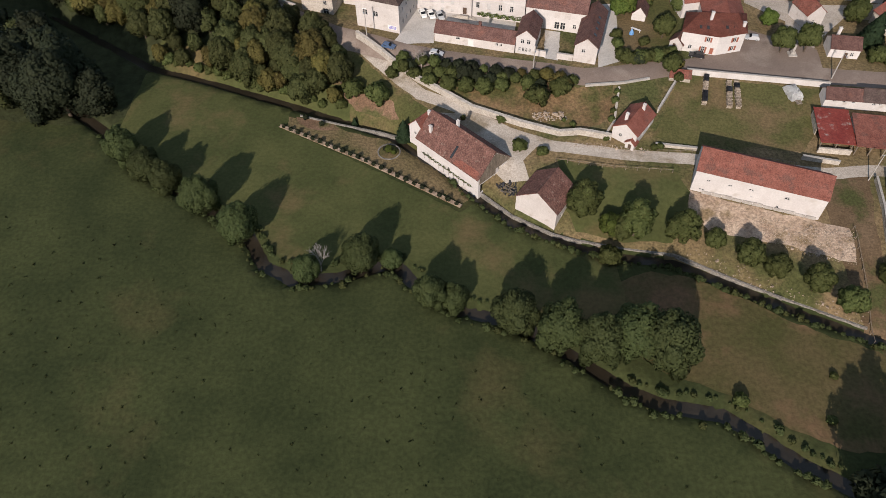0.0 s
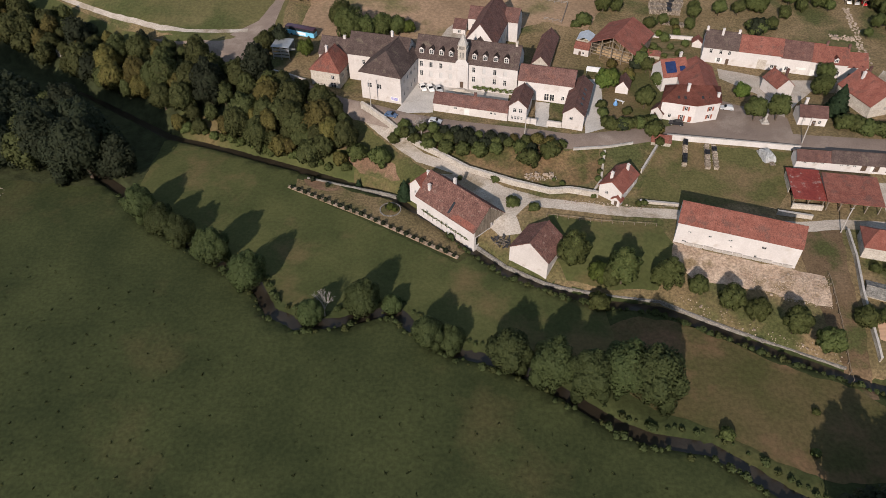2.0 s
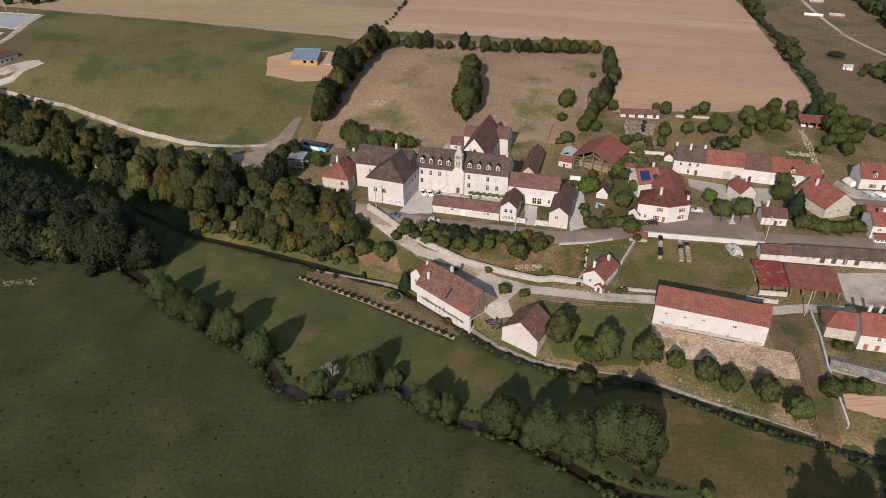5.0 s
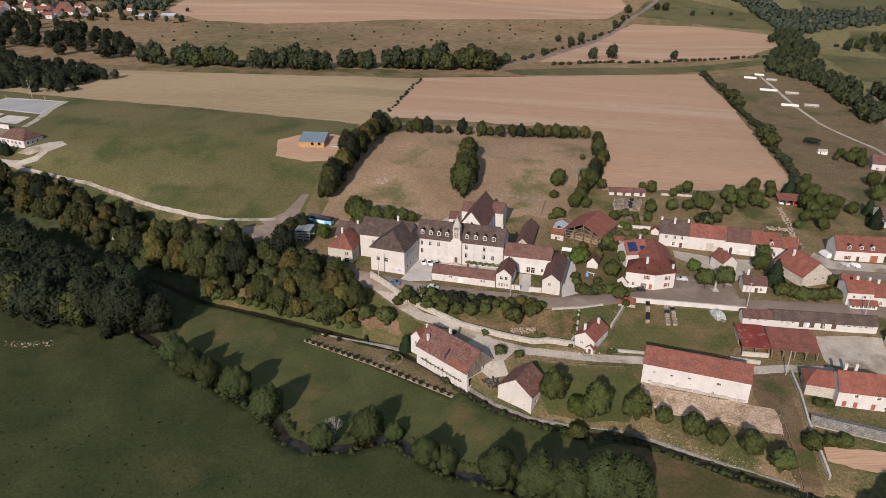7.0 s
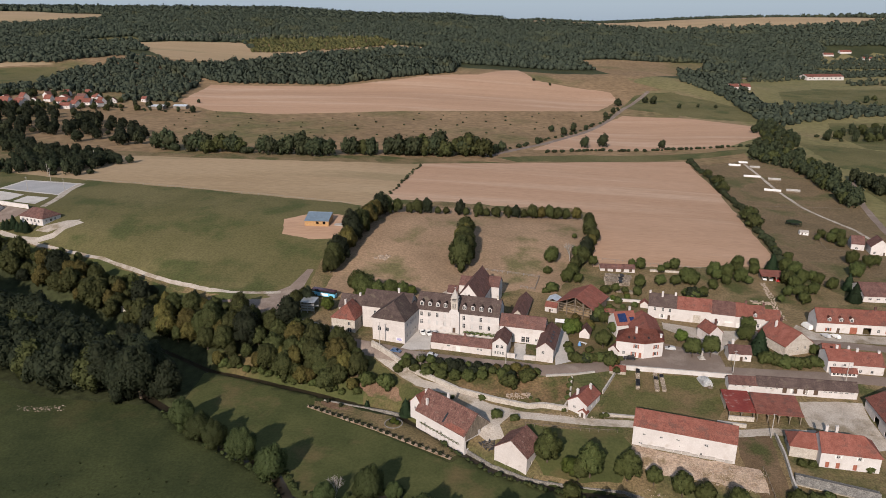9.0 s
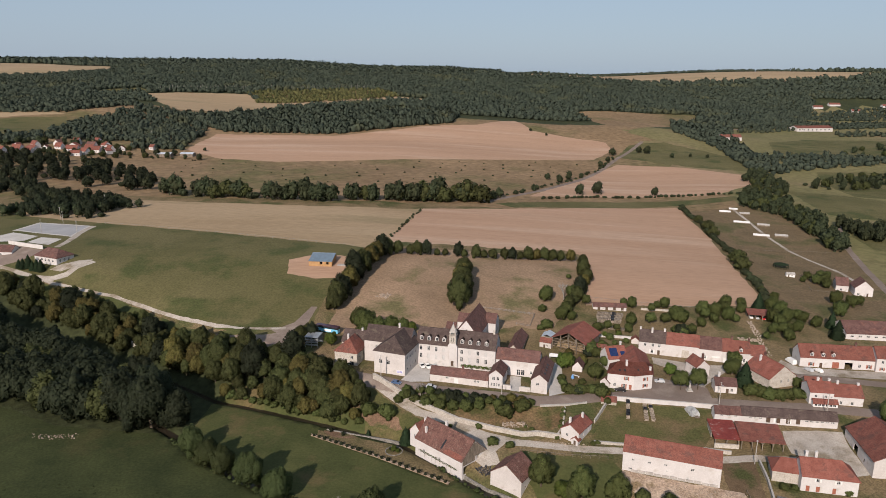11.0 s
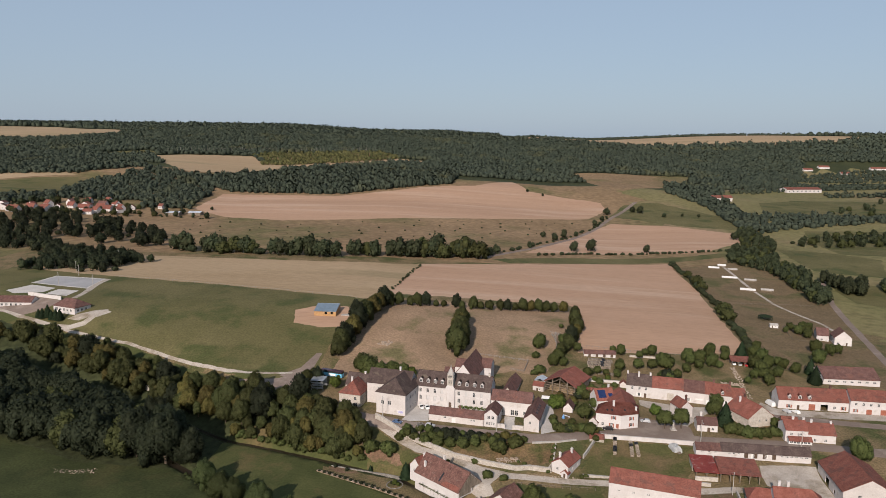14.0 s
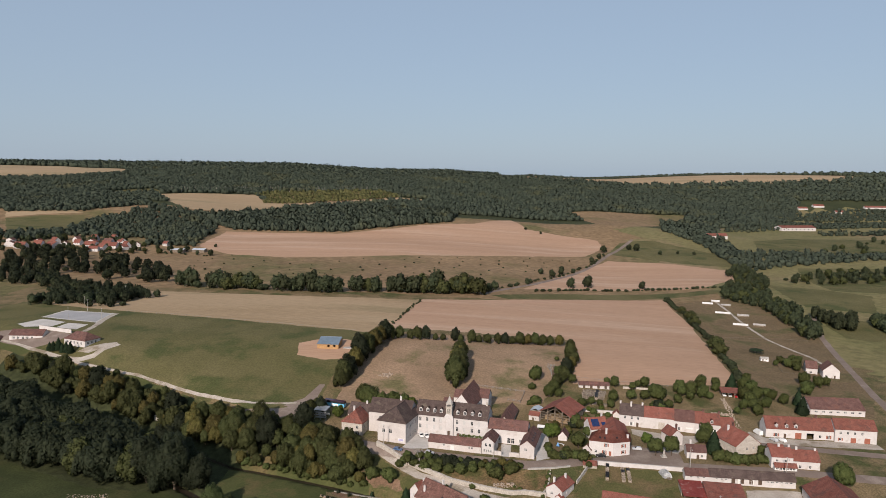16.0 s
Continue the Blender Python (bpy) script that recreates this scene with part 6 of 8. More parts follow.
def far_row(line, space, seed, shares, low, high, wobble=3.0, label=""):
    rng = random.Random(seed)
    for (ax, ay), (bx, by) in zip(line, line[1:]):
        n = max(1, int(math.hypot(bx - ax, by - ay) / space))
        for i in range(n):
            x, y = ax + (bx - ax) * (i + rng.uniform(-0.3, 0.3)) / n + rng.uniform(-wobble, wobble), ay + (by - ay) * i / n + rng.uniform(-wobble, wobble)
            plant(rng.choices(FAR, shares)[0], [(x, y, rng.uniform(low, high))], label)


far_row([(-255, 342), (-187, 328), (-116, 322), (-79, 330), (-49, 334), (0, 345), (33, 356)], 7, 21, (3, 3, 3, 1), 1.2, 1.75, 4, "tree in the long railway hedgerow")
far_row([(-45, 342), (0, 352), (30, 362)], 8, 22, (3, 3, 3, 0), 1.4, 2.0, 4, "tall tree in the long railway hedgerow")
far_row([(31, 366), (80, 441), (129, 531), (184, 636), (224, 730)], 12, 23, (1, 1, 0, 5), 0.5, 1.0, 3, "hedgerow bush along the field road")
far_row([(83, 392), (139, 424), (175, 433), (213, 446), (301, 462)], 4.5, 24, (0, 0, 0, 5), 0.4, 0.8, 1.5, "low hedge bush along the field strip")
far_row([(213, 384), (209, 306), (197, 212), (183, 133), (176, 98)], 5, 25, (0, 0, 1, 6), 0.7, 1.1, 1.5, "hedge bush beside the ploughed field")
far_row([(-25, 301), (-38, 207), (-46, 163)], 5, 26, (0, 0, 0, 1), 0.25, 0.45, 1, "scrub on the field boundary")
for x, y, s in ((127, 438, 1.0), (147, 450, 1.2), (207, 455, 0.8), (302, 456, 1.0), (105.6, 531.9, 0.7), (223, 748, 1.1), (275, 760, 1.1), (266, 770, 0.9), (205, 690, 0.7), (120, 905, 0.5), (143, 880, 0.5), (-330, 650, 0.5), (188, 650, 0.8), (300, 720, 0.7), (330, 735, 0.5), (352, 730, 0.5)):
    plant(FAR[0], [(x, y, s)], "single rounded tree beside the fields")
rng = random.Random(77)
for x, y in sown([(-345, 610), (-214, 560), (-76, 598), (50, 638), (170, 680), (130, 590), (60, 500), (-58, 430), (-170, 415), (-271, 400)], 24, 31, 900):
    plant(FAR[3], [(float(x), float(y), rng.uniform(0.2, 0.5))], "small bush on the dry hillside")


def forest(name, spots, label, seed, size=(4.5, 7.5), leaves=26, material=None, tall=1.0):
    """Woodland past counting: uneven crowns of leaf clumps round a rounded heart, in one mesh."""
    rng = np.random.default_rng(seed)
    bm = bmesh.new()
    bmesh.ops.create_icosphere(bm, subdivisions=1, radius=1)
    v0 = np.array([v.co[:] for v in bm.verts])
    f0 = np.array([[v.index for v in f.verts] for f in bm.faces])
    bm.free()
    shapes = []
    for _ in range(9):
        q, _r = np.linalg.qr(rng.normal(size=(3, 3)))
        heart = (v0 * (1 + rng.normal(scale=0.16, size=(len(v0), 1)))) @ (q * np.sign(np.linalg.det(q))) * 0.86
        d = rng.normal(size=(leaves, 3)) + (0, -0.2, 0.35)
        d /= np.linalg.norm(d, axis=1)[:, None]
        nor = d + rng.normal(scale=0.4, size=d.shape)
        nor /= np.linalg.norm(nor, axis=1)[:, None]
        side = np.cross(nor, rng.normal(size=d.shape))
        side /= np.linalg.norm(side, axis=1)[:, None]
        up = np.cross(nor, side)
        g = rng.uniform(0.2, 0.46, (leaves, 1))
        p = d * rng.uniform(0.72, 1.08, (leaves, 1))
        tri = np.stack([p - side * g - up * g * 0.6, p + side * g - up * g * 0.6, p + up * g], 1).reshape(-1, 3)
        soft = d * 0.9 + rng.normal(scale=0.22, size=d.shape)
        soft /= np.linalg.norm(soft, axis=1)[:, None]
        shapes.append((np.concatenate([heart, tri]), np.concatenate([f0, len(v0) + np.arange(3 * leaves).reshape(-1, 3)]), np.concatenate([heart / np.linalg.norm(heart, axis=1)[:, None], np.repeat(soft, 3, axis=0)])))
    verts, faces, normals, base = [], [], [], 0
    ground = land([q[0] for q in spots], [q[1] for q in spots])
    for (x, y), z in zip(spots, ground):
        r = rng.uniform(*size)
        h = r * rng.uniform(0.8, 1.25) * tall
        v, f, n = shapes[rng.integers(9)]
        a = rng.uniform(-0.5, 0.5)
        rot = np.array([[math.cos(a), -math.sin(a), 0], [math.sin(a), math.cos(a), 0], [0, 0, 1]])
        verts.append((v @ rot) * (r, r, h) + (x, y, z + h * 0.6))
        normals.append(n @ rot)
        faces.append(f + base)
        base += len(v)
    tagged(new(name, shaded_mesh(name, np.concatenate(verts), np.concatenate(faces).tolist(), np.concatenate(normals), [material or HAZY_WOODLAND])), label, "forest", kind="stuff")


# extra blue in the canopy colour stands in for distance haze
HAZY_WOODLAND = surface("woodland canopy tinted for haze", (0.036, 0.047, 0.034), (0.052, 0.063, 0.044), 0.06, 0.4, 0.95, 0.0, 0.12, island=0.12, patch=((0.066, 0.071, 0.040), 0.012, 0.2))
SCRUB = surface("yellowing young growth", (0.060, 0.066, 0.026), (0.115, 0.108, 0.044), 0.05, 0.5, 0.95, 0.0, 0.22, island=0.25)


DARK_FAR = [tree_kind("shadowy_tree", 57 + k, r, h, 0.4, LEAF_DARK, 0.72, 620, label="distant dark tree") for k, (r, h) in enumerate(((5.0, 10.5), (4.0, 11.5)))]


def far_wood(outline, space, seed, shares, low=0.7, high=1.2, label="distant copse of mixed broadleaf trees"):
    if np.mean(outline, axis=0)[1] > 660 and space < 20:
        forest("distant_copse", sown(outline, space * 0.62, seed, 6000), label, seed, (3.2, 6.0), 24)
        return
    grove("distant_copse", sown(outline, space, seed, 3000), [*DARK_FAR, FAR[0], FAR[3]] if seed < 43 else FAR, shares, seed, low, high, label)


far_row([(-590, 600), (-540, 620), (-500, 650), (-440, 640)], 9, 71, (3, 2, 3, 2), 0.5, 0.9, 9, "garden tree in the distant village")
far_row([(-560, 572), (-520, 572), (-470, 590), (-420, 610)], 10, 72, (3, 2, 3, 3), 0.4, 0.75, 9, "garden tree in the distant village")
far_row([(-600, 556), (-545, 566), (-500, 580), (-452, 588), (-420, 590)], 8, 74, (3, 2, 3, 3), 0.45, 0.85, 8, "garden tree in the distant village")
far_row([(-600, 610), (-550, 622), (-500, 636), (-450, 630), (-410, 618)], 8, 75, (3, 3, 3, 1), 0.6, 1.0, 10, "garden tree in the distant village")
far_row([(-420, 600), (-370, 585), (-300, 580)], 9, 73, (2, 2, 2, 4), 0.4, 0.8, 5, "hedge tree beside the distant sheds")
far_wood([(-440, 345), (-385, 330), (-282, 222), (-258, 236), (-268, 290), (-350, 335), (-384, 372), (-480, 431)], 8, 41, (4, 3, 1, 1), 0.6, 0.95)
far_wood([(-330, 232), (-302, 238), (-277, 241), (-266, 262), (-243, 278), (-270, 294), (-322, 300), (-340, 282)], 6.5, 39, (4, 3, 1, 1), 0.55, 0.85)
far_wood([(-500, 445), (-420, 400), (-345, 400), (-300, 360), (-275, 350), (-285, 390), (-340, 470), (-420, 520), (-520, 540)], 13, 42, (4, 3, 1, 1), 0.9, 1.3)
far_wood([(281, 424), (304, 412), (321, 401), (316, 343), (303, 260), (285, 241), (291, 301), (291, 354), (274, 391)], 7, 43, (4, 2, 2, 1), 0.75, 1.15)
far_wood([(300, 440), (330, 500), (338, 560), (376, 632), (391, 628), (372, 560), (356, 490), (330, 430)], 9, 55, (4, 2, 2, 1), 0.6, 1.05)
far_wood([(326, 322), (340, 316), (352, 304), (336, 276), (326, 282)], 6, 44, (4, 3, 1, 0), 0.8, 1.2)
far_wood([(365, 300), (400, 330), (470, 350), (440, 290), (390, 240), (360, 260)], 9, 56, (4, 3, 1, 0), 0.8, 1.2)
far_wood([(400, 500), (470, 520), (620, 540), (640, 600), (480, 600), (400, 540)], 14, 45, (3, 2, 2, 1), 0.7, 1.1)
far_wood([(380, 600), (440, 640), (640, 720), (780, 720), (780, 800), (600, 740), (500, 760), (420, 740)], 14, 46, (3, 2, 2, 1), 0.8, 1.2)
far_wood([(423, 1160), (505, 1150), (483, 1039), (437, 807), (391, 628), (376, 632), (398, 835), (369, 953)], 10, 47, (3, 2, 2, 1), 0.9, 1.3)
far_wood([(-640, 640), (-560, 690), (-590, 800), (-540, 960), (-400, 900), (-370, 690), (-360, 650), (-420, 640), (-440, 690), (-540, 660), (-580, 600)], 11, 48, (3, 2, 2, 1), 0.8, 1.2)
far_wood([(-580, 530), (-480, 560), (-380, 580), (-350, 610), (-420, 600), (-500, 575), (-580, 560)], 16, 49, (3, 2, 2, 1), 0.6, 0.9)
far_wood([(-760, 860), (-640, 880), (-560, 980), (-640, 1080), (-900, 1080), (-860, 950)], 11, 50, (3, 2, 2, 0), 0.9, 1.3)
far_wood([(520, 1080), (620, 1120), (900, 1280), (1300, 1400), (1300, 1480), (900, 1380), (640, 1230)], 14, 51, (3, 2, 2, 1), 0.9, 1.4)
far_wood([(700, 1060), (900, 1100), (1300, 1180), (1300, 1240), (900, 1150), (720, 1100)], 16, 52, (3, 2, 2, 1), 0.8, 1.2)
far_wood([(800, 1440), (1000, 1480), (1500, 1560), (1500, 1660), (1050, 1640), (860, 1560)], 15, 53, (3, 2, 2, 0), 1.0, 1.5)
far_wood([(540, 760), (680, 800), (760, 860), (900, 1000), (960, 1080), (800, 1010), (660, 880)], 30, 54, (3, 2, 2, 1), 0.6, 1.0, "scattered trees on the valley meadows")


def forest_spots(y0, y1, space, seed, nose=True):
    rng = np.random.default_rng(seed)
    gx, gy = np.meshgrid(np.arange(-2100, 2100, space), np.arange(y0, y1, space))
    x, y = gx.ravel() + rng.uniform(-0.45, 0.45, gx.size) * space, gy.ravel() + rng.uniform(-0.45, 0.45, gy.size) * space
    keep = (np.abs(x) < 0.72 * (y + 330)) & ~((x > 520) & (y < 1130 + 0.68 * (x - 520)) & (y < 1720)) & ~((x > 737) & (y < 1280 + 1.9 * (x - 737)) & (y < 1745))
    for rname, _, _, poly in REGIONS:
        if "field" in rname or "meadow" in rname:
            keep &= ~within(x, y, poly)
    return list(zip(x[keep].tolist(), y[keep].tolist()))


forest("near_copse", sown([(-453, 899), (-401, 919), (-274, 1030), (-203, 1080), (-60, 1090), (3, 1058), (-13, 925), (-101, 872), (-186, 822), (-358, 820)], 6.4, 61, 16000), "dark wood on the ridge above the fields", 61, (3.6, 6.4), 40, tall=1.3)
forest("hill_forest", forest_spots(1080, 1560, 9.5, 62), "dense mixed forest covering the hills", 62, (4.2, 7.4), 15)
forest("upper_forest", forest_spots(1560, 1950, 11.5, 64), "dense mixed forest on the upper slopes", 64, (4.6, 8.0), 12)
forest("middle_forest", [q for q in forest_spots(1950, 2560, 22, 65)], "forest on the plateau between stubble fields", 65, (8, 10.5), 12)
forest("ridge_forest", forest_spots(2570, 2680, 17, 63), "far forest along the skyline", 63, (4.5, 6.5), 16)
forest("young_wood", sown(YOUNG_WOOD, 7.5, 67, 9000), "low yellowing young growth below the forest edge", 67, (2.4, 4.8), 24, SCRUB)
# pale stems along the forest edge
rng = random.Random(68)
bm = bmesh.new()
for (ax, ay), (bx, by) in (((-640, 1240), (-520, 1320)), ((-520, 1320), (-438, 1366)), ((-438, 1366), (-330, 1408)), ((-330, 1408), (-190, 1440))):
    for i in range(24):
        f = (i + rng.random()) / 24
        x, y = ax + (bx - ax) * f, ay + (by - ay) * f - 4 + rng.uniform(-4, 2)
        z = float(land(x, y))
        beam(bm, (x, y, z - 0.5), (x + rng.uniform(-0.8, 0.8), y, z + rng.uniform(9, 14)), rng.uniform(0.25, 0.45), 0.15, 4)
me = bpy.data.meshes.new("forest_edge_stems")
bm.to_mesh(me)
bm.free()
me.materials.append(BRANCH)
tagged(new("forest_edge_stems", me), "pale bare stems along the forest edge", "tree trunks", kind="stuff")
# rank growth along the stream banks
rng = random.Random(91)
tufts = []
for (ax, ay), (bx, by) in zip(RIVER[4:], RIVER[5:-2]):
    n = max(1, int(math.hypot(bx - ax, by - ay) / 1.5))
    nx, ny = (ay - by) / math.hypot(bx - ax, by - ay), (bx - ax) / math.hypot(bx - ax, by - ay)
    for i in range(n):
        for s in (-1, 1):
            if rng.random() < 0.75:
                w = s * rng.uniform(2.1, 3.7)
                tufts.append((ax + (bx - ax) * i / n + nx * w, ay + (by - ay) * i / n + ny * w))
for (ax, ay), (bx, by) in zip(RACE[6:], RACE[7:-2]):
    n = max(1, int(math.hypot(bx - ax, by - ay) / 1.6))
    nx, ny = (ay - by) / math.hypot(bx - ax, by - ay), (bx - ax) / math.hypot(bx - ax, by - ay)
    tufts += [(ax + (bx - ax) * i / n - nx * rng.uniform(1.8, 2.8), ay + (by - ay) * i / n - ny * rng.uniform(1.8, 2.8)) for i in range(n)]
for k in DARK_FAR:
    plant(k, [(-300 - 40 * (k is DARK_FAR[0]), 372, 1.1)], "dark tree at the copse edge")
TUFT = [tree_kind("bank_tuft", 81 + k, 1.0, 1.1, 0.0, m, 0.26, 110, label="rank green herbs on the bank", category="plants", trunk=False) for k, m in enumerate((LEAF_RIVER, LEAF))]
grove("bank_growth", tufts, TUFT, (3, 1), 92, 0.3, 1.25, "rank herbs and nettles along the stream banks")
for k in TUFT:
    for o in (*k.children_recursive, k):
        bpy.data.objects.remove(o)

# ---------------------------------------------------------------- walls and fences


def wall_run(name, line, height, thick, material, label, category="wall", down=1.0, top=None):
    """A free-standing wall that follows the ground, with an uneven coping."""
    t = thing(name, line[0][0], line[0][1], float(land(*line[0])), 0, label, category)
    ox, oy, oz = line[0][0], line[0][1], float(land(*line[0]))
    bm = bmesh.new()
    rng = random.Random(len(name) + int(abs(ox)))
    pts = []
    for (ax, ay), (bx, by) in zip(line, line[1:]):
        n = max(1, int(math.hypot(bx - ax, by - ay) / 2.2))
        pts += [(ax + (bx - ax) * i / n, ay + (by - ay) * i / n) for i in range(n)]
    pts.append(line[-1])
    d = np.gradient(np.array(pts), axis=0)
    d /= np.linalg.norm(d, axis=1)[:, None]
    rings = []
    for (x, y), (dx, dy) in zip(pts, d):
        z, h = float(land(x, y)) - oz, height + rng.uniform(-0.06, 0.06)
        rings.append([bm.verts.new((x - ox + s * dy * thick / 2, y - oy - s * dx * thick / 2, zz)) for s, zz in ((1, z - down), (1, z + h), (-1, z + h), (-1, z - down))])
    for a, b in zip(rings, rings[1:]):
        for i in range(4):
            bm.faces.new((a[i], a[(i + 1) % 4], b[(i + 1) % 4], b[i]))
    bm.faces.new(rings[0])
    bm.faces.new(rings[-1][::-1])
    part("masonry", bm, material, t)
    bm = bmesh.new()
    rings = []
    for (x, y), (dx, dy) in zip(pts, d):
        z = float(land(x, y)) - oz + height + 0.02
        w = thick / 2 + 0.07
        rings.append([bm.verts.new((x - ox + s * dy * w, y - oy - s * dx * w, zz)) for s, zz in ((1, z - 0.04), (1, z + 0.1), (-1, z + 0.1), (-1, z - 0.04))])
    for a, b in zip(rings, rings[1:]):
        for i in range(4):
            bm.faces.new((a[i], a[(i + 1) % 4], b[(i + 1) % 4], b[i]))
    bm.faces.new(rings[0])
    bm.faces.new(rings[-1][::-1])
    part("coping", bm, top or CONCRETE, t)
    return t


wall_run("retaining_wall", [(-27.5, 3.2), (-19.5, -3.4), (-8.1, -13.8), (-1.0, -18.8), (7.6, -25.4), (21, -31.6), (31.5, -35.4), (37, -35.0), (45.2, -36.8)], 1.7, 0.9, STONE_WALL, "pale limestone retaining wall along the lane", down=2.0, top=STONE_WALL)
wall_run("lane_wall", [(56.8, -38.6), (67.6, -40.2)], 0.8, 0.6, STONE_WALL, "pale stone wall along the lane")
wall_run("street_wall", [(68.5, -13.2), (85, -15.2), (103, -17.4), (107.5, -18.0)], 1.7, 0.4, WHITE_WALL, "long whitewashed wall along the street")
wall_run("race_wall", [(10.6, -51.2), (18.6, -58.6), (28.6, -64.4), (34.2, -66.4), (45.9, -69.0), (58, -70.8), (70, -77.2), (82.5, -83.6), (98, -91)], 0.04, 0.35, SLAB, "weathered stone edge of the mill race", down=1.6, top=SLAB)
wall_run("track_wall", [(110.6, -50.5), (109.4, -60.2), (106.9, -71.7), (106.2, -80.9), (105.6, -90)], 1.5, 0.45, OLD_WALL, "old stone wall beside the track")
wall_run("garden_wall", [(-65.6, 25.9), (-54.9, 21.4), (-48.5, 18)], 1.2, 0.4, STONE_WALL, "pale garden wall at the road")
wall_run("woodland_wall", [(-150.4, 46.9), (-141.9, 42.8), (-128.6, 36.2)], 2.2, 0.5, STONE_WALL, "ruined pale wall in the wood")
wall_run("forecourt_wall", [(25.9, -5.6), (29.0, -6.3)], 1.9, 0.4, PLASTER, "cream forecourt wall beside the gate")
wall_run("forecourt_wall", [(32.2, -7.0), (36.7, -8.0)], 1.9, 0.4, PLASTER, "cream forecourt wall beside the annexe")
wall_run("cottage_wall", [(58.9, -27.1), (65.5, -16.1)], 1.5, 0.4, STONE_WALL, "pale stone wall running up from the cottage")
wall_run("mill_garden_wall", [(-43, -20.2), (-30, -24.2), (-18.6, -27.2), (-9, -30.6)], 0.3, 0.35, SLAB, "low stone edge between garden and mill race", top=SLAB)
wall_run("bank_wall", [(39.5, -18.6), (50.6, -17.2), (58, -15.4)], 0.6, 0.4, CONCRETE, "low roadside wall")
wall_run("yard_wall", [(94, -43.4), (103, -45.4)], 1.3, 0.5, STONE_WALL, "short pale stone wall behind the barn")


def fence(name, line, posts, rails, height, material, label, group=""):
    """Posts and rails, each a piece of its own."""
    t = thing(name, line[0][0], line[0][1], float(land(*line[0])), 0, label, "fence", group)
    ox, oy, oz = line[0][0], line[0][1], float(land(*line[0]))
    proto = None
    for (ax, ay), (bx, by) in zip(line, line[1:]):
        n = max(1, int(math.hypot(bx - ax, by - ay) / posts))
        for i in range(n + 1):
            x, y = ax + (bx - ax) * i / n, ay + (by - ay) * i / n
            at = (x - ox, y - oy, float(land(x, y)) - oz)
            if proto is None:
                bm = bmesh.new()
                beam(bm, (0, 0, -0.3), (0, 0, height), 0.09, 0.07, 6)
                proto = part("post", bm, material, t)
                proto.matrix_basis = Matrix.Translation(at)
            else:
                same(proto, t, at)
        for k in range(rails):
            for i in range(n):
                bm = bmesh.new()
                p, q = [(ax + (bx - ax) * j / n, ay + (by - ay) * j / n) for j in (i, i + 1)]
                z = height * (0.9 - 0.4 * k)
                beam(bm, (p[0] - ox, p[1] - oy, float(land(*p)) - oz + z), (q[0] - ox, q[1] - oy, float(land(*q)) - oz + z), 0.06, sides=4)
                part("rail", bm, material, t)
    return t


fence("paddock_fence", [(18, 78), (46, 72)], 2.6, 2, 1.3, BRANCH, "pale wooden post and rail fence")
fence("paddock_fence", [(46, 72), (42.6, 58.9), (36, 61)], 2.6, 2, 1.3, BRANCH, "pale wooden post and rail fence")
fence("paddock_fence", [(24, 64), (30, 62.5)], 2.6, 2, 1.3, BRANCH, "pale wooden post and rail fence")
fence("field_fence", [(57, -41.2), (75, -42), (92, -45.6)], 3.0, 1, 1.2, TIMBER, "post fence along the lane")
fence("orchard_fence", [(30, -44.5), (45, -47), (60, -48)], 3.0, 1, 1.2, TIMBER, "post fence below the lane")

wall_run("cottage_garden_wall", [(38.6, -34.6), (43.6, -36.0), (46.6, -31.0), (47.6, -26.0), (49.0, -19.0)], 0.7, 0.5, STONE_WALL, "low tumbled garden wall round the cottage plot", top=STONE_WALL)
plant(BUSH, [(46.0, -30.0, 0.55), (46.8, -27.0, 0.5), (47.6, -23.4, 0.6), (48.4, -20.4, 0.5), (52.6, -30.0, 0.5), (44.0, -36.9, 0.5), (56.4, -39.6, 0.55), (58.0, -39.4, 0.6)], "small shrub along the cottage garden wall")
# the meadow edge: a low kerb with a row of clipped shrubs and posts
EDGE = [(-48.0, -24.9), (-21.5, -39.2), (5.2, -55.6)]
wall_run("garden_kerb", EDGE, 0.22, 1.1, EARTH, "weathered earthy kerb along the meadow", "kerb", 0.4, RUBBLE)
SHRUB = tree_kind("clipped_shrub", 71, 0.75, 1.5, 0.0, LEAF_DARK, 0.16, 420, label="small clipped dark shrub on the kerb", category="shrub", trunk=False)
for i in range(23):
    f = (i + 0.5) / 23
    x, y = np.interp(f, [0, 0.5, 1], [-48, -21.5, 5.2]), np.interp(f, [0, 0.5, 1], [-24.9, -39.2, -55.6])
    plant(SHRUB, [(float(x), float(y), 0.85 + 0.3 * ((i * 0.37) % 1))], "", "clipped shrubs along the kerb")
fence("kerb_fence", EDGE, 1.6, 1, 0.9, TIMBER, "low wire fence with wooden posts along the kerb")
plant(SHRUB, [(-15.5, -35.0, 1.3), (-13.8, -35.6, 0.8), (-16.6, -34.2, 0.9), (-41, -21.5, 1.2), (-36, -24, 1.0)], "garden shrub in a round bed")
bed = thing("flower_bed", -15.4, -35.1, float(land(-15.4, -35.1)), 0, "round flower bed edged with pale stones", "flower bed")
bm = bmesh.new()
bmesh.ops.create_cone(bm, cap_ends=True, segments=24, radius1=3.0, radius2=2.6, depth=0.3)
part("soil", bm, LAWN, bed)
for k in range(22):
    a = k * math.tau / 22
    bm = bmesh.new()
    box(bm, -0.42, -0.15, -0.1, 0.42, 0.15, 0.28, Matrix.Translation((3.1 * math.cos(a), 3.1 * math.sin(a), 0)) @ Matrix.Rotation(a + math.pi / 2, 4, "Z"))
    part("stone", bm, SLAB, bed)

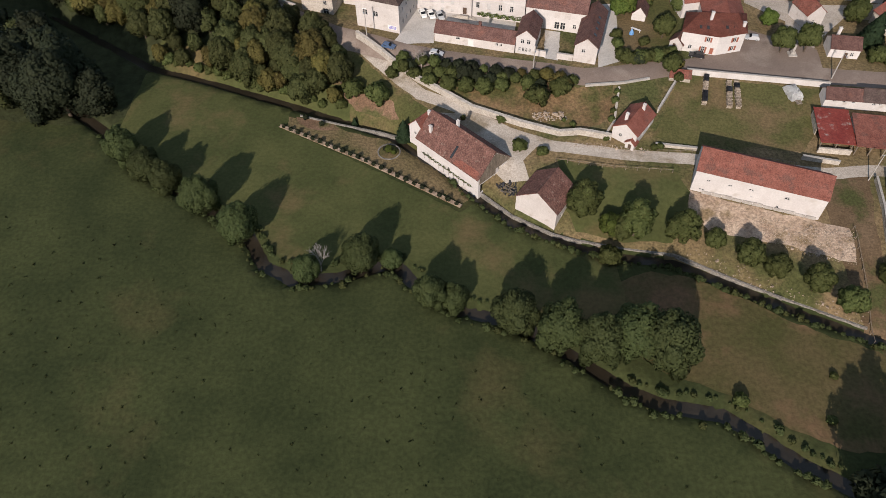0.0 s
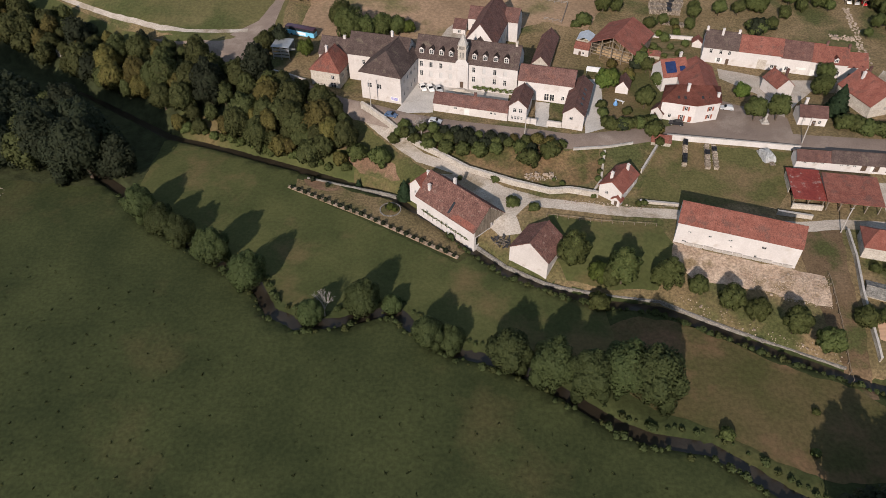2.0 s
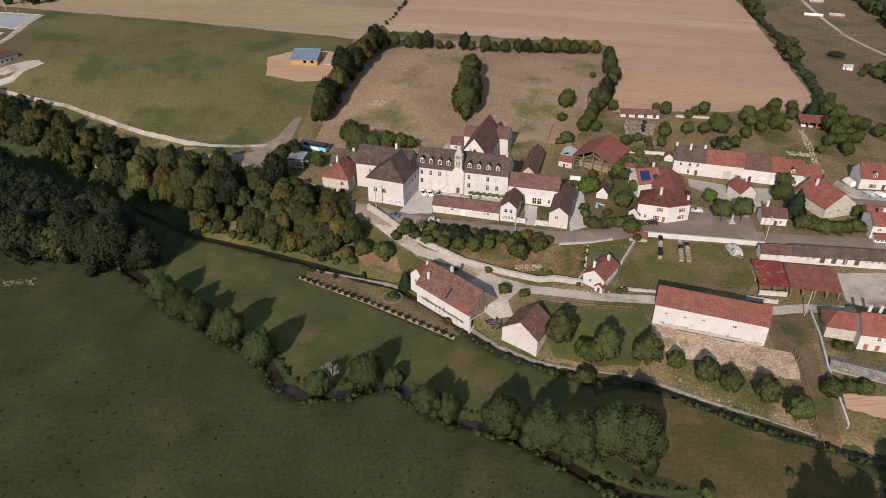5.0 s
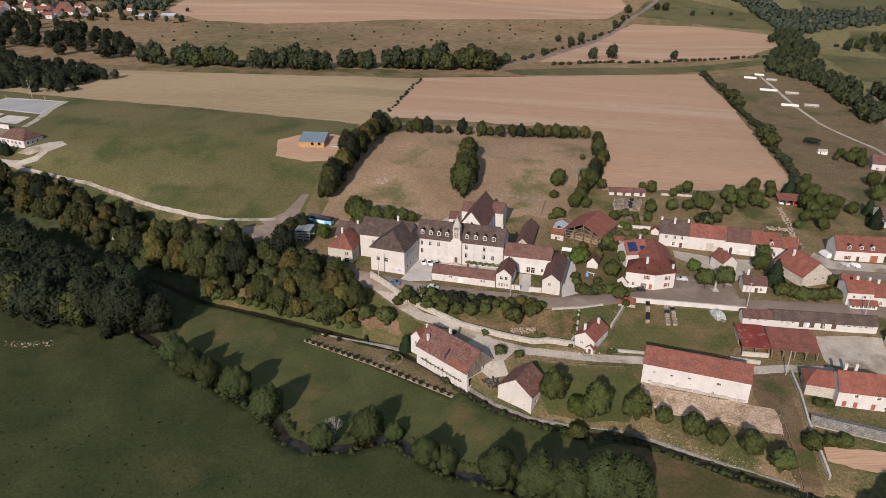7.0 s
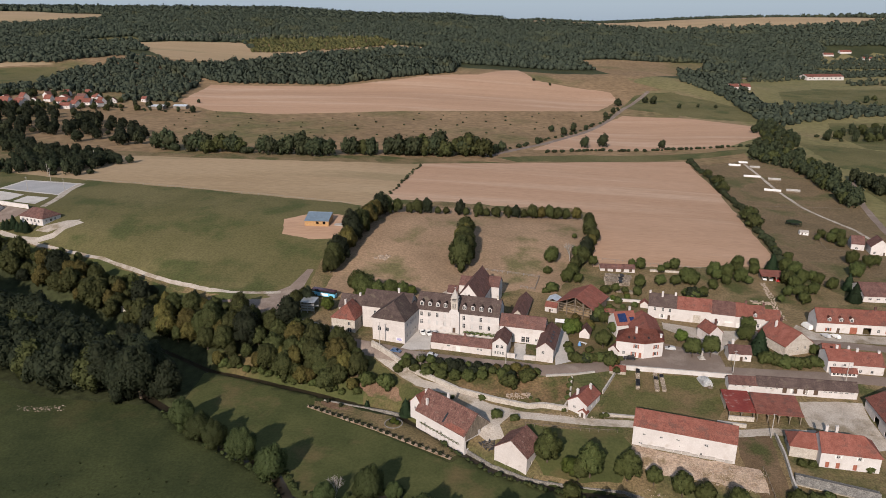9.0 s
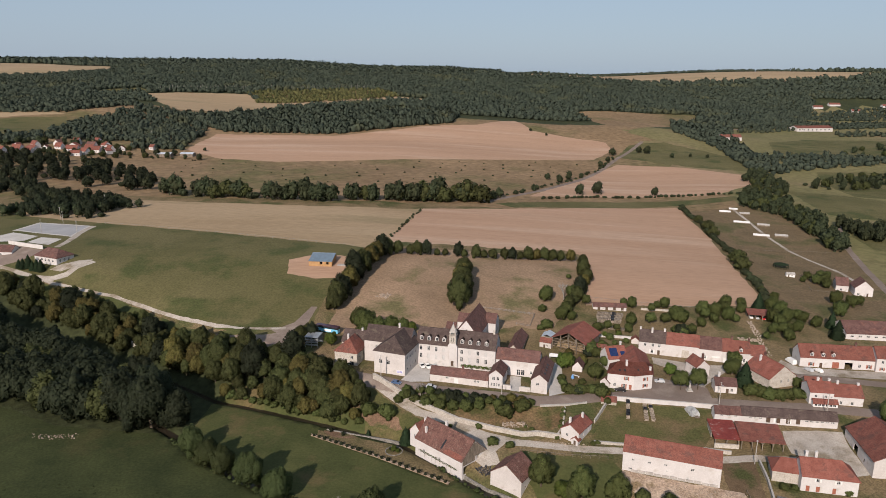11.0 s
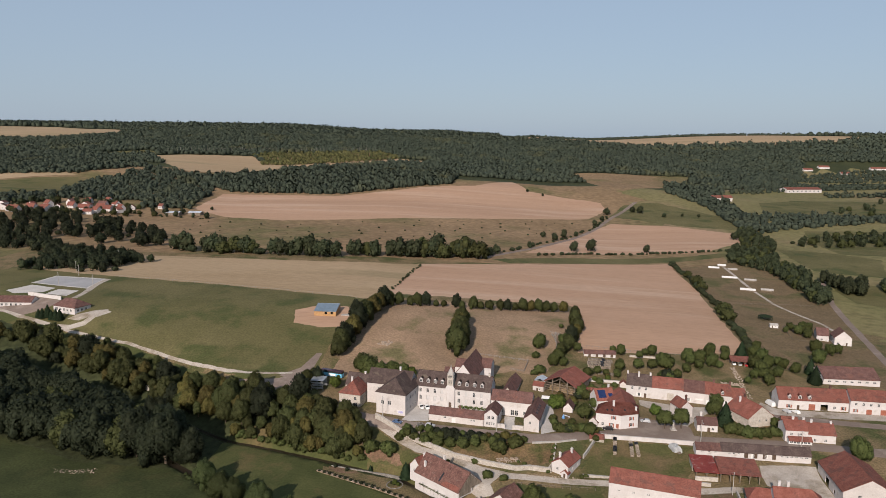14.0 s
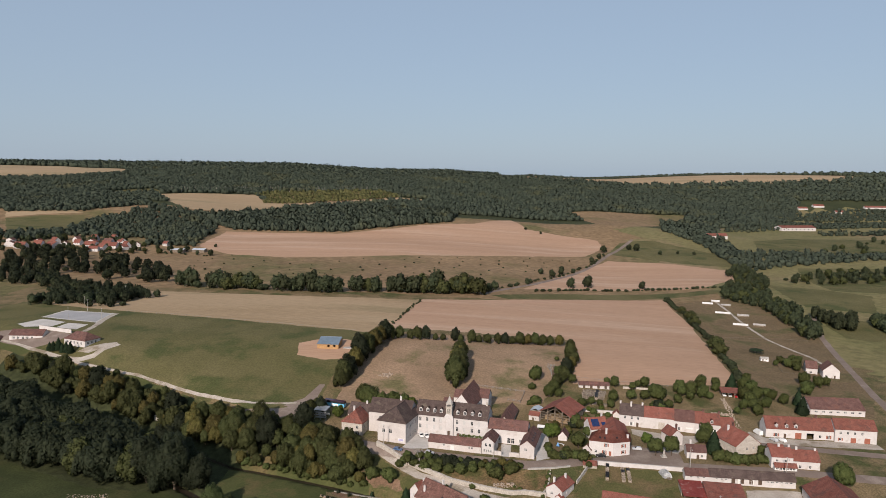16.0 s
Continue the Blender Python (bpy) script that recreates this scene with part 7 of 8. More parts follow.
plant(BRIGHT, [(-15.4, -35.0, 0.3), (-14.0, -35.9, 0.2)], "bright yellow-green shrub in the flower bed")

# climbing plants trained along the mill wall
vine = thing("trained_vine", -7.4, -35.6, 0.6, math.atan2(-16.2, 17.0), "green vine trained along the mill wall", "climber")
bm = bmesh.new()
for k in range(9):
    x = 3 + k * 1.9
    beam(bm, (x, -0.1, -0.3), (x, -0.1, 2.2), 0.03, 0.02, 5)
part("stem", bm, BARK, vine)
leaves = new("leaves", leaf_mesh("vine_leaves", [(2.5 + 0.5 * i, -0.2, 1.6 + 0.3 * math.sin(i * 2.3), 0.5, 0.08, 0.16) for i in range(38)], 0.1, 1100, LEAF_BRIGHT))
leaves.parent = vine
leaves.data.normals_split_custom_set_from_vertices([(0, -0.85, 0.53)] * len(leaves.data.vertices))
ivy = thing("wall_ivy", 9.0, 13.6, 12.0, math.atan2(-7.9, 34.2), "green climber along the convent wall foot", "climber")
leaves = new("leaves", leaf_mesh("ivy_leaves", [(0.5 + 0.8 * i, -0.2, 1.6 + 0.35 * math.sin(i * 2.1), 0.7, 0.3, 0.5) for i in range(18)], 0.16, 1300, LEAF_BRIGHT))
leaves.parent = ivy
leaves.data.normals_split_custom_set_from_vertices([(0, -0.85, 0.53)] * len(leaves.data.vertices))
# bare pale tree on the stream bank
bare = thing("bare_tree", -28.6, -77.5, float(land(-28.6, -77.5)), 0, "leafless pale tree on the stream bank", "tree")
bm = bmesh.new()
rng = random.Random(5)


def twig(a, d, r, depth):
    b = a + d
    beam(bm, a, b, r, r * 0.6, 5)
    if depth:
        for _ in range(4):
            e = (d.normalized() + Vector((rng.uniform(-1, 1), rng.uniform(-1, 1), rng.uniform(-0.1, 0.8))) * 0.75).normalized() * d.length * rng.uniform(0.55, 0.8)
            twig(b - d * rng.uniform(0, 0.35), e, r * 0.55, depth - 1)


twig(Vector((0, 0, -0.3)), Vector((0.2, 0, 3.2)), 0.2, 4)
part("trunk", bm, BRANCH, bare)

# ---------------------------------------------------------------- open sheds


def open_shed(name, corners, posts_h, rise, base, material, label, wall=None, front_posts=4):
    """A roof on posts, open in front. corners: front left, front right, back right, back left."""
    (ax, ay), (bx, by), (cx, cy), (dx, dy) = corners
    w, turn, depth = math.hypot(bx - ax, by - ay), math.atan2(by - ay, bx - ax), math.hypot(dx - ax, dy - ay)
    t = thing(name, ax, ay, base, turn, label, "shed")
    for row_y, n, h in ((0.4, front_posts, posts_h), (depth - 0.4, front_posts, posts_h + rise)):
        for i in range(n):
            bm = bmesh.new()
            x = 0.3 + (w - 0.6) * i / (n - 1)
            box(bm, x - 0.14, row_y - 0.14, -0.5, x + 0.14, row_y + 0.14, h + (0.1 if row_y < 1 else 0.0))
            if 0 < i < n - 1 and row_y < 1:
                beam(bm, (x, row_y, h - 1.3), (x + 0.9, row_y, h), 0.08, sides=4)
                beam(bm, (x, row_y, h - 1.3), (x - 0.9, row_y, h), 0.08, sides=4)
            part("post", bm, TIMBER, t)
    bm = bmesh.new()
    s = rise / depth
    vs = []
    for dz in (0.0, 0.16):
        vs.append([bm.verts.new(p) for p in ((-0.3, -0.4, posts_h - 0.4 * s + dz), (w + 0.3, -0.4, posts_h - 0.4 * s + dz), (w + 0.3, depth + 0.3, posts_h + rise + 0.3 * s + dz), (-0.3, depth + 0.3, posts_h + rise + 0.3 * s + dz))])
    bm.faces.new(vs[0][::-1])
    bm.faces.new(vs[1])
    for i in range(4):
        bm.faces.new((vs[0][i], vs[0][(i + 1) % 4], vs[1][(i + 1) % 4], vs[1][i]))
    part("roof", bm, material, t)
    bm = bmesh.new()
    box(bm, 0, depth - 0.25, -0.8, w, depth, posts_h + rise - 0.1)
    part("back_wall", bm, wall or OLD_WALL, t)
    for x in (0, w - 0.25):
        bm = bmesh.new()
        box(bm, x, depth * 0.45, -0.8, x + 0.25, depth - 0.26, posts_h + rise * 0.4)
        part("side_wall", bm, wall or OLD_WALL, t)
    return t


open_shed("rusty_shed", ((98.8, -40.4), (107.2, -41.4), (108.9, -29), (100.3, -28)), 2.9, 0.9, 8.3, RUST, "open shed under a rusty red corrugated roof", front_posts=3)
open_shed("tiled_cart_shed", ((107.4, -42.2), (121.6, -44.2), (125.2, -34.4), (110.0, -31.8)), 3.2, 1.6, 8.4, RED_TILE, "open cart shed with red tiles on timber posts", front_posts=5)
open_shed("carport", ((156.2, 78.4), (166.6, 76.6), (167.6, 83), (157.2, 85)), 2.9, 0.9, float(land(161, 79)), RED_TILE, "open carport with a red tiled roof", wall=TIMBER, front_posts=4)

barn = thing("timber_barn", 50.6, 37.6, 12.8, math.atan2(-8.4, 14.1), "open timber-framed barn with a red tiled gable roof", "barn")
W, D, E, R = 16.2, 18.0, 5.4, 9.4
for x in (0.4, 4.2, 8.1, 12.0, 15.8):
    for y in (0.3, 9.0, 17.6):
        bm = bmesh.new()
        box(bm, x - 0.15, y - 0.15, -0.6, x + 0.15, y + 0.15, E + (R - E) * (1 - abs(x - W / 2) / (W / 2)) - 0.25)
        part("post", bm, TIMBER, barn)
for z in (1.2, 2.4, 3.6, 4.9):
    bm = bmesh.new()
    box(bm, 0.3, 0.2, z, W - 0.3, 0.34, z + 0.22)
    part("rail", bm, TIMBER, barn)
for a, b in (((0.4, E), (W / 2, R - 0.3)), ((W - 0.4, E), (W / 2, R - 0.3)), ((4.2, E), (W / 2, R - 1.6)), ((12, E), (W / 2, R - 1.6)), ((4.2, 3.6), (8.1, E)), ((12, 3.6), (8.1, E))):
    bm = bmesh.new()
    beam(bm, (a[0], 0.15, a[1]), (b[0], 0.15, b[1]), 0.14, sides=4)
    part("brace", bm, TIMBER, barn)
bm = bmesh.new()
gable_roof(bm, -0.6, D + 0.4, -0.6, W + 0.6, E - 0.2, R)
bmesh.ops.transform(bm, matrix=Matrix(((0, 1, 0, 0), (1, 0, 0, 0), (0, 0, 1, 0), (0, 0, 0, 1))), verts=bm.verts)
part("roof", bm, TERRACOTTA, barn)
bm = bmesh.new()
box(bm, 0.2, 17.7, -0.5, W - 0.2, 17.95, E)
box(bm, 0.0, 1.0, -0.5, 0.2, 17.7, E - 0.4)
box(bm, W - 0.2, 1.0, -0.5, W, 17.7, E - 0.4)
part("boarding", bm, TIMBER, barn, "grey timber boarding")
rng = random.Random(8)
for k in range(26):
    bm = bmesh.new()
    x, z = 1.6 + (k % 9) * 1.5 + rng.uniform(-0.1, 0.1), (k // 9) * 0.85
    box(bm, x, 3.2, z, x + 1.35, 4.8, z + 0.8)
    o = part("hay_bale", bm, STUBBLE, None)
    o.matrix_basis = barn.matrix_basis.copy()
    tagged(o, "pale hay bale stacked inside the open barn", "hay bale", "bales in the barn")

hut = thing("tin_hut", 46.6, 43.0, 12.9, math.radians(-20), "small hut with a pale corrugated iron roof", "hut")
bm = bmesh.new()
facade(bm, 5.0, 3.6, [], Matrix.Identity(4))
for m in (Matrix.Translation((5, 0, 0)) @ Matrix.Rotation(math.pi / 2, 4, "Z"), Matrix.Translation((5, 6, 0)) @ Matrix.Rotation(math.pi, 4, "Z"), Matrix.Translation((0, 6, 0)) @ Matrix.Rotation(-math.pi / 2, 4, "Z")):
    facade(bm, 6.0 if abs(m[0][0]) < 0.5 else 5.0, 3.6, [], m)
part("wall", bm, OLD_WALL, hut)
TIN = surface("pale corrugated iron", (0.42, 0.46, 0.50), (0.55, 0.58, 0.62), 0.4, 3, 0.45, 0.2, 0.08, metal=0.3)
bm = bmesh.new()
gable_roof(bm, -0.3, 6.3, -0.3, 5.3, 3.5, 4.8, 0.1)
bmesh.ops.transform(bm, matrix=Matrix(((0, 1, 0, 0), (1, 0, 0, 0), (0, 0, 1, 0), (0, 0, 0, 1))), verts=bm.verts)
part("roof", bm, TIN, hut)
canopy = thing("white_canopy", 47.8, 23.6, 12.1, math.radians(-14), "white pitched canopy at the drive end", "canopy")
bm = bmesh.new()
gable_roof(bm, 0, 4.6, 0, 3.6, 2.4, 3.2, 0.08)
part("roof", bm, FRAME, canopy)
for x in (0.2, 4.4):
    for y in (0.2, 3.4):
        bm = bmesh.new()
        beam(bm, (x, y, -0.2), (x, y, 2.35), 0.07)
        part("post", bm, STEEL, canopy)

# ---------------------------------------------------------------- vehicles


def paint(name, rgb):
    return surface(name, rgb, tuple(v * 1.06 for v in rgb), 0.5, 4, 0.25, 0.0, 0.03)


TYRE = surface("black rubber", (0.015, 0.015, 0.015), (0.025, 0.025, 0.025), 2, 8, 0.8, 0.2, 0.1)


def car(x, y, turn, body, label, length=4.2, width=1.75, height=1.5, van=False, base=None):
    t = thing("van" if van else "car", x, y, float(ground_z(x, y)) + 0.05 if base is None else base, math.radians(turn), label, "van" if van else "car")
    half = width / 2
    belt = height * (0.6 if not van else 0.55)
    prof = [(-length / 2, 0.3), (length / 2, 0.3), (length / 2, belt * 0.75), (length * 0.46, belt * 0.92), (length * 0.22 if not van else length * 0.40, belt), (length * 0.05 if not van else length * 0.28, height), (-length * (0.34 if not van else 0.49), height), (-length * (0.48 if not van else 0.5), belt)]
    bm = bmesh.new()
    rings = []
    for s in (-1, 1):
        rings.append([bm.verts.new((px, s * half * (0.86 if pz > belt * 1.05 else 1.0), pz)) for px, pz in prof])
    n = len(prof)
    for i in range(n):
        bm.faces.new((rings[0][i], rings[0][(i + 1) % n], rings[1][(i + 1) % n], rings[1][i]))
    bm.faces.new(rings[0][::-1])
    bm.faces.new(rings[1])
    bmesh.ops.bevel(bm, geom=bm.edges[:], offset=0.06, segments=2, affect="EDGES")
    part("body", bm, body, t)
    for s in (-1, 1):
        bm = bmesh.new()
        x0, x1 = (-length * 0.36, length * 0.10) if not van else (length * 0.1, length * 0.30)
        vs = [bm.verts.new((px, s * (half * (0.93 if pz < height * 0.8 else 0.875) + 0.012), pz)) for px, pz in ((x0, belt + 0.06), (x1, belt + 0.06), (x1 - 0.12 * length * 0.6, height - 0.16), (x0 + 0.08 * length, height - 0.16))]
        bm.faces.new(vs if s < 0 else vs[::-1])
        bmesh.ops.solidify(bm, geom=bm.faces[:], thickness=0.02)
        part("side_window", bm, GLASS, t)
    bm = bmesh.new()
    a, b = prof[4], prof[5]
    nx, nz = (b[1] - a[1]), -(b[0] - a[0])
    ln = math.hypot(nx, nz)
    o = (nx / ln * 0.03, nz / ln * 0.03)
    vs = [bm.verts.new((p[0] + (q[0] - p[0]) * f + abs(o[0]), s * half * (0.9 - 0.06 * f), p[1] + (q[1] - p[1]) * f + abs(o[1]))) for p, q, f, s in ((a, b, 0.08, -1), (a, b, 0.08, 1), (a, b, 0.9, 1), (a, b, 0.9, -1))]
    bm.faces.new(vs)
    bmesh.ops.solidify(bm, geom=bm.faces[:], thickness=0.02)
    part("windscreen", bm, GLASS, t)
    for px in (-length * 0.3, length * 0.31):
        for s in (-1, 1):
            bm = bmesh.new()
            beam(bm, (px, s * (half - 0.2), 0.31), (px, s * (half + 0.01), 0.31), 0.31, sides=14)
            wheel = part("wheel", bm, TYRE, t)
            bm = bmesh.new()
            beam(bm, (px, s * (half - 0.02), 0.31), (px, s * (half + 0.03), 0.31), 0.18, sides=12)
            part("rim", bm, STEEL, wheel)
    for s in (-1, 1):
        bm = bmesh.new()
        box(bm, length / 2 - 0.08, s * half * 0.75 - 0.16, belt * 0.62, length / 2 + 0.03, s * half * 0.75 + 0.16, belt * 0.76)
        part("headlight", bm, FRAME, t)
    return t


WHITE_PAINT, BLACK_PAINT, SILVER, RED_PAINT, BLUE_PAINT = paint("white car paint", (0.72, 0.72, 0.70)), paint("black car paint", (0.02, 0.02, 0.022)), paint("silver car paint", (0.42, 0.43, 0.44)), paint("red car paint", (0.4, 0.03, 0.03)), paint("blue car paint", (0.06, 0.10, 0.18))
car(-8.0, 14.6, -70, WHITE_PAINT, "white hatchback parked in the convent forecourt")
car(-5.4, 14.1, -70, WHITE_PAINT, "white saloon parked in the convent forecourt")
car(-2.6, 13.6, -70, SILVER, "silver car parked in the convent forecourt")
car(-17.4, -2.2, -18, BLUE_PAINT, "grey-blue car parked on the street")
car(-3.0, -6.0, -14, SILVER, "silver car parked on the street")
car(73.0, -5.4, 166, BLACK_PAINT, "black estate car parked before the corner house", 4.5)
car(91.2, 3.8, 170, SILVER, "silver car parked on the square")
car(159.2, 18.8, 110, SILVER, "grey car parked before the red terrace")
car(163.0, 18.2, 110, WHITE_PAINT, "white car parked before the red terrace")
car(155.2, 27.0, 100, WHITE_PAINT, "white delivery van beside the terrace", 5.4, 1.95, 2.3, True)
for i, (c, n) in enumerate(((WHITE_PAINT, "white"), (SILVER, "silver"), (RED_PAINT, "red"))):
    car(158.4 + 2.9 * i, 80.6 - 0.5 * i, -100, c, n + " car parked in the open carport")

bus = thing("coach", -55.0, 48.0, float(land(-55, 48)) + 0.05, math.radians(-20), "light blue and white touring coach with a dark roof", "coach")
bm = bmesh.new()
box(bm, -6, -1.25, 0.35, 6, 1.25, 2.2)
bmesh.ops.bevel(bm, geom=bm.edges[:], offset=0.1, segments=2, affect="EDGES")
part("body", bm, paint("sky blue coach paint", (0.16, 0.45, 0.62)), bus)
bm = bmesh.new()
box(bm, -5.95, -1.22, 2.2, 5.95, 1.22, 3.2)
part("window_band", bm, GLASS, bus)
bm = bmesh.new()
box(bm, -6, -1.25, 3.2, 6, 1.25, 3.5)
bmesh.ops.bevel(bm, geom=bm.edges[:], offset=0.08, segments=2, affect="EDGES")
part("roof", bm, paint("dark maroon paint", (0.06, 0.03, 0.045)), bus)
bm = bmesh.new()
box(bm, -1.5, -1.27, 0.8, 2.5, -1.252, 1.9)
part("panel", bm, WHITE_PAINT, bus, "white side panel")
for px in (-3.6, 3.8):
    for s in (-1, 1):
        bm = bmesh.new()
        beam(bm, (px, s * 1.0, 0.48), (px, s * 1.27, 0.48), 0.48, sides=14)
        part("wheel", bm, TYRE, bus)

# ---------------------------------------------------------------- stacks, poles and small things
LOGS = surface("split firewood", (0.16, 0.125, 0.095), (0.34, 0.29, 0.235), 1.5, 6, 0.95, 0.7, 0.3, island=0.3)
PLASTIC = surface("black plastic sheeting", (0.02, 0.02, 0.022), (0.05, 0.05, 0.055), 0.8, 5, 0.4, 0.4, 0.2)
SHEET = surface("white tarpaulin", (0.55, 0.55, 0.54), (0.70, 0.70, 0.69), 0.8, 3, 0.5, 0.8, 0.12)


def wood_stack(x0, y0, x1, y1, width, height, seed, cover, label):
    L, turn = math.hypot(x1 - x0, y1 - y0), math.atan2(y1 - y0, x1 - x0)
    t = thing("wood_stack", x0, y0, float(land(x0, y0)) - 0.1, turn, label, "wood stack", "firewood stacks")
    rng = random.Random(seed)
    slope = (float(land(x1, y1)) - float(land(x0, y0))) / L
    bm = bmesh.new()
    nx, nz = int(L / 0.5), int(height / 0.34)
    for i in range(nx):
        for k in range(nz):
            x, z = (i + 0.5) * L / nx, (k + 0.5) * 0.34 + slope * (i + 0.5) * L / nx
            j = rng.uniform(-0.12, 0.12)
            beam(bm, (x, -width / 2 + j, z), (x, width / 2 + j, z), 0.2 + rng.uniform(-0.03, 0.03), sides=5)
    o = part("firewood", bm, LOGS, t)
    tagged(o, kind="stuff")
    for a, b in cover:
        bm = bmesh.new()
        z = height + 0.02
        n = 6
        rows = []
        for i in range(n + 1):
            x = L * (a + (b - a) * i / n)
            rows.append([bm.verts.new((x, y, z + slope * x + dz + rng.uniform(-0.05, 0.05))) for y, dz in ((-width / 2 - 0.12, -0.7), (-width / 2, 0), (width / 2, 0), (width / 2 + 0.12, -0.6))])
        for p, q in zip(rows, rows[1:]):
            for i in range(3):
                bm.faces.new((p[i], p[i + 1], q[i + 1], q[i]))
        bmesh.ops.solidify(bm, geom=bm.faces[:], thickness=0.03)
        part("cover", bm, PLASTIC, t)


wood_stack(73.9, -15.0, 72.0, -24.4, 1.3, 1.7, 1, ((0.0, 0.25), (0.6, 1.0)), "long firewood stack under black plastic")
wood_stack(79.9, -16.6, 78.7, -25.6, 1.4, 1.7, 2, ((0.3, 0.5),), "long grey firewood stack")
wood_stack(82.0, -16.8, 81.2, -25.8, 1.3, 1.4, 3, ((0.1, 0.3),), "uneven grey firewood stack")
pile = thing("covered_pile", 97.0, -20.4, float(land(97, -20.4)), 0.2, "heap under a crumpled white tarpaulin", "heap")
bm = bmesh.new()
g = 14
grid = [[bm.verts.new((-1.9 + 3.8 * i / g, -3.0 + 6.0 * j / g, 0)) for j in range(g + 1)] for i in range(g + 1)]
for i in range(g + 1):
    for j in range(g + 1):
        v = grid[i][j].co
        u, w = abs(v.x) / 1.9, abs(v.y) / 3.0
        grid[i][j].co.z = 2.3 * max(0, 1 - max(u, w) ** 2.2) ** 0.6 - 0.1 + 0.35 * noise.noise(Vector((v.x * 1.3, v.y * 1.3, 4)))
for i in range(g):
    for j in range(g):
        bm.faces.new((grid[i][j], grid[i + 1][j], grid[i + 1][j + 1], grid[i][j + 1]))
bmesh.ops.solidify(bm, geom=bm.faces[:], thickness=0.04)
part("tarpaulin", bm, SHEET, pile)
for k in range(5):
    bm = bmesh.new()
    beam(bm, (-0.6 + 0.3 * k, -3.0, 0.2), (-0.9 + 0.35 * k, -4.6, 0.1), 0.14, sides=6)
    part("log", bm, LOGS, pile)


def pole(x, y, height, label, lamp=False):
    t = thing("utility_pole", x, y, float(land(x, y)), 0, label, "pole", "street poles")
    bm = bmesh.new()
    beam(bm, (0, 0, -0.4), (0, 0, height), 0.17, 0.11, 8)
    part("shaft", bm, CONCRETE, t)
    bm = bmesh.new()
    beam(bm, (-0.6, 0, height - 0.3), (0.6, 0, height - 0.3), 0.05)
    part("crossarm", bm, STEEL, t)
    if lamp:
        bm = bmesh.new()
        beam(bm, (0, 0, height - 1), (0, -1.6, height - 0.6), 0.04)
        arm = part("arm", bm, STEEL, t)
        bm = bmesh.new()
        box(bm, -0.14, -2.1, height - 0.72, 0.14, -1.5, height - 0.56)
        part("lamp_head", bm, STEEL, arm)


pole(-24.2, 1.6, 10.5, "tall concrete pole at the lane corner", True)
pole(25.0, -12.9, 8.5, "concrete pole beside the street", True)
pole(109.2, -14.6, 9.0, "concrete pole beside the street", True)
pole(109.0, -50.6, 9.0, "concrete pole at the track corner")
pole(146.8, -21.6, 9.0, "concrete pole beside the street", True)

mon = thing("war_memorial", 101.1, -3.6, 12.0, 0, "pale stone memorial between two clipped trees", "memorial")
for z0, z1, r, n in ((0, 0.4, 1.2, "step"), (0.4, 1.2, 0.65, "plinth"), (1.2, 3.3, 0.34, "shaft")):
    bm = bmesh.new()
    box(bm, -r, -r, z0 - (0.3 if z0 == 0 else 0), r, r, z1)
    bmesh.ops.bevel(bm, geom=bm.edges[:], offset=0.05, segments=1, affect="EDGES")
    part(n, bm, CONCRETE, mon)

scaf = thing("metal_shed", -62.6, 33.0, float(land(-60, 36)), math.radians(-8), "grey metal shed frame beside the road", "shed")
for x in (0, 3, 6):
    for y in (0, 6):
        bm = bmesh.new()
        box(bm, x - 0.1, y - 0.1, -0.5, x + 0.1, y + 0.1, 4.6)
        part("post", bm, STEEL, scaf)
for z in (0.6, 1.8, 3.0):
    bm = bmesh.new()
    box(bm, 0, -0.08, z, 6, 0.02, z + 0.8)
    part("panel", bm, STEEL, scaf)
bm = bmesh.new()
box(bm, -0.3, -0.3, 4.6, 6.3, 6.3, 4.75, Matrix.Rotation(0.04, 4, "X"))
part("roof", bm, STEEL, scaf)
bm = bmesh.new()
box(bm, 0.1, 5.9, -0.4, 5.9, 6.1, 4.55)
part("back_panel", bm, STEEL, scaf)


def stones(name, outline, count, seed, low, high, material, label):
    """Loose stones past counting, strewn over an outline."""
    rng = np.random.default_rng(seed)
    verts, faces = [], []
    for i, (x, y) in enumerate(sown(outline, 0.35, seed, count * 3)[:count]):
        s = rng.uniform(low, high) * (2.2 if rng.random() < 0.06 else 1)
        c = np.array([(-1, -1, -0.6), (1, -1, -0.6), (1, 1, -0.6), (-1, 1, -0.6), (-0.7, -0.8, 0.7), (0.8, -0.6, 0.6), (0.7, 0.8, 0.7), (-0.8, 0.6, 0.6)]) * s * rng.uniform(0.6, 1.2, 3) + rng.normal(scale=0.15 * s, size=(8, 3))
        a = rng.uniform(0, math.tau)
        c = c @ np.array([[math.cos(a), -math.sin(a), 0], [math.sin(a), math.cos(a), 0], [0, 0, 1]])
        verts += (c + (x, y, float(land(x, y)) + 0.35 * s)).tolist()
        faces += [[q + 8 * i for q in f] for f in ((0, 3, 2, 1), (4, 5, 6, 7), (0, 1, 5, 4), (1, 2, 6, 5), (2, 3, 7, 6), (3, 0, 4, 7))]
    me = bpy.data.meshes.new(name)
    me.from_pydata(verts, [], faces)
    me.materials.append(material)
    tagged(new(name, me), label, "stones", kind="stuff")


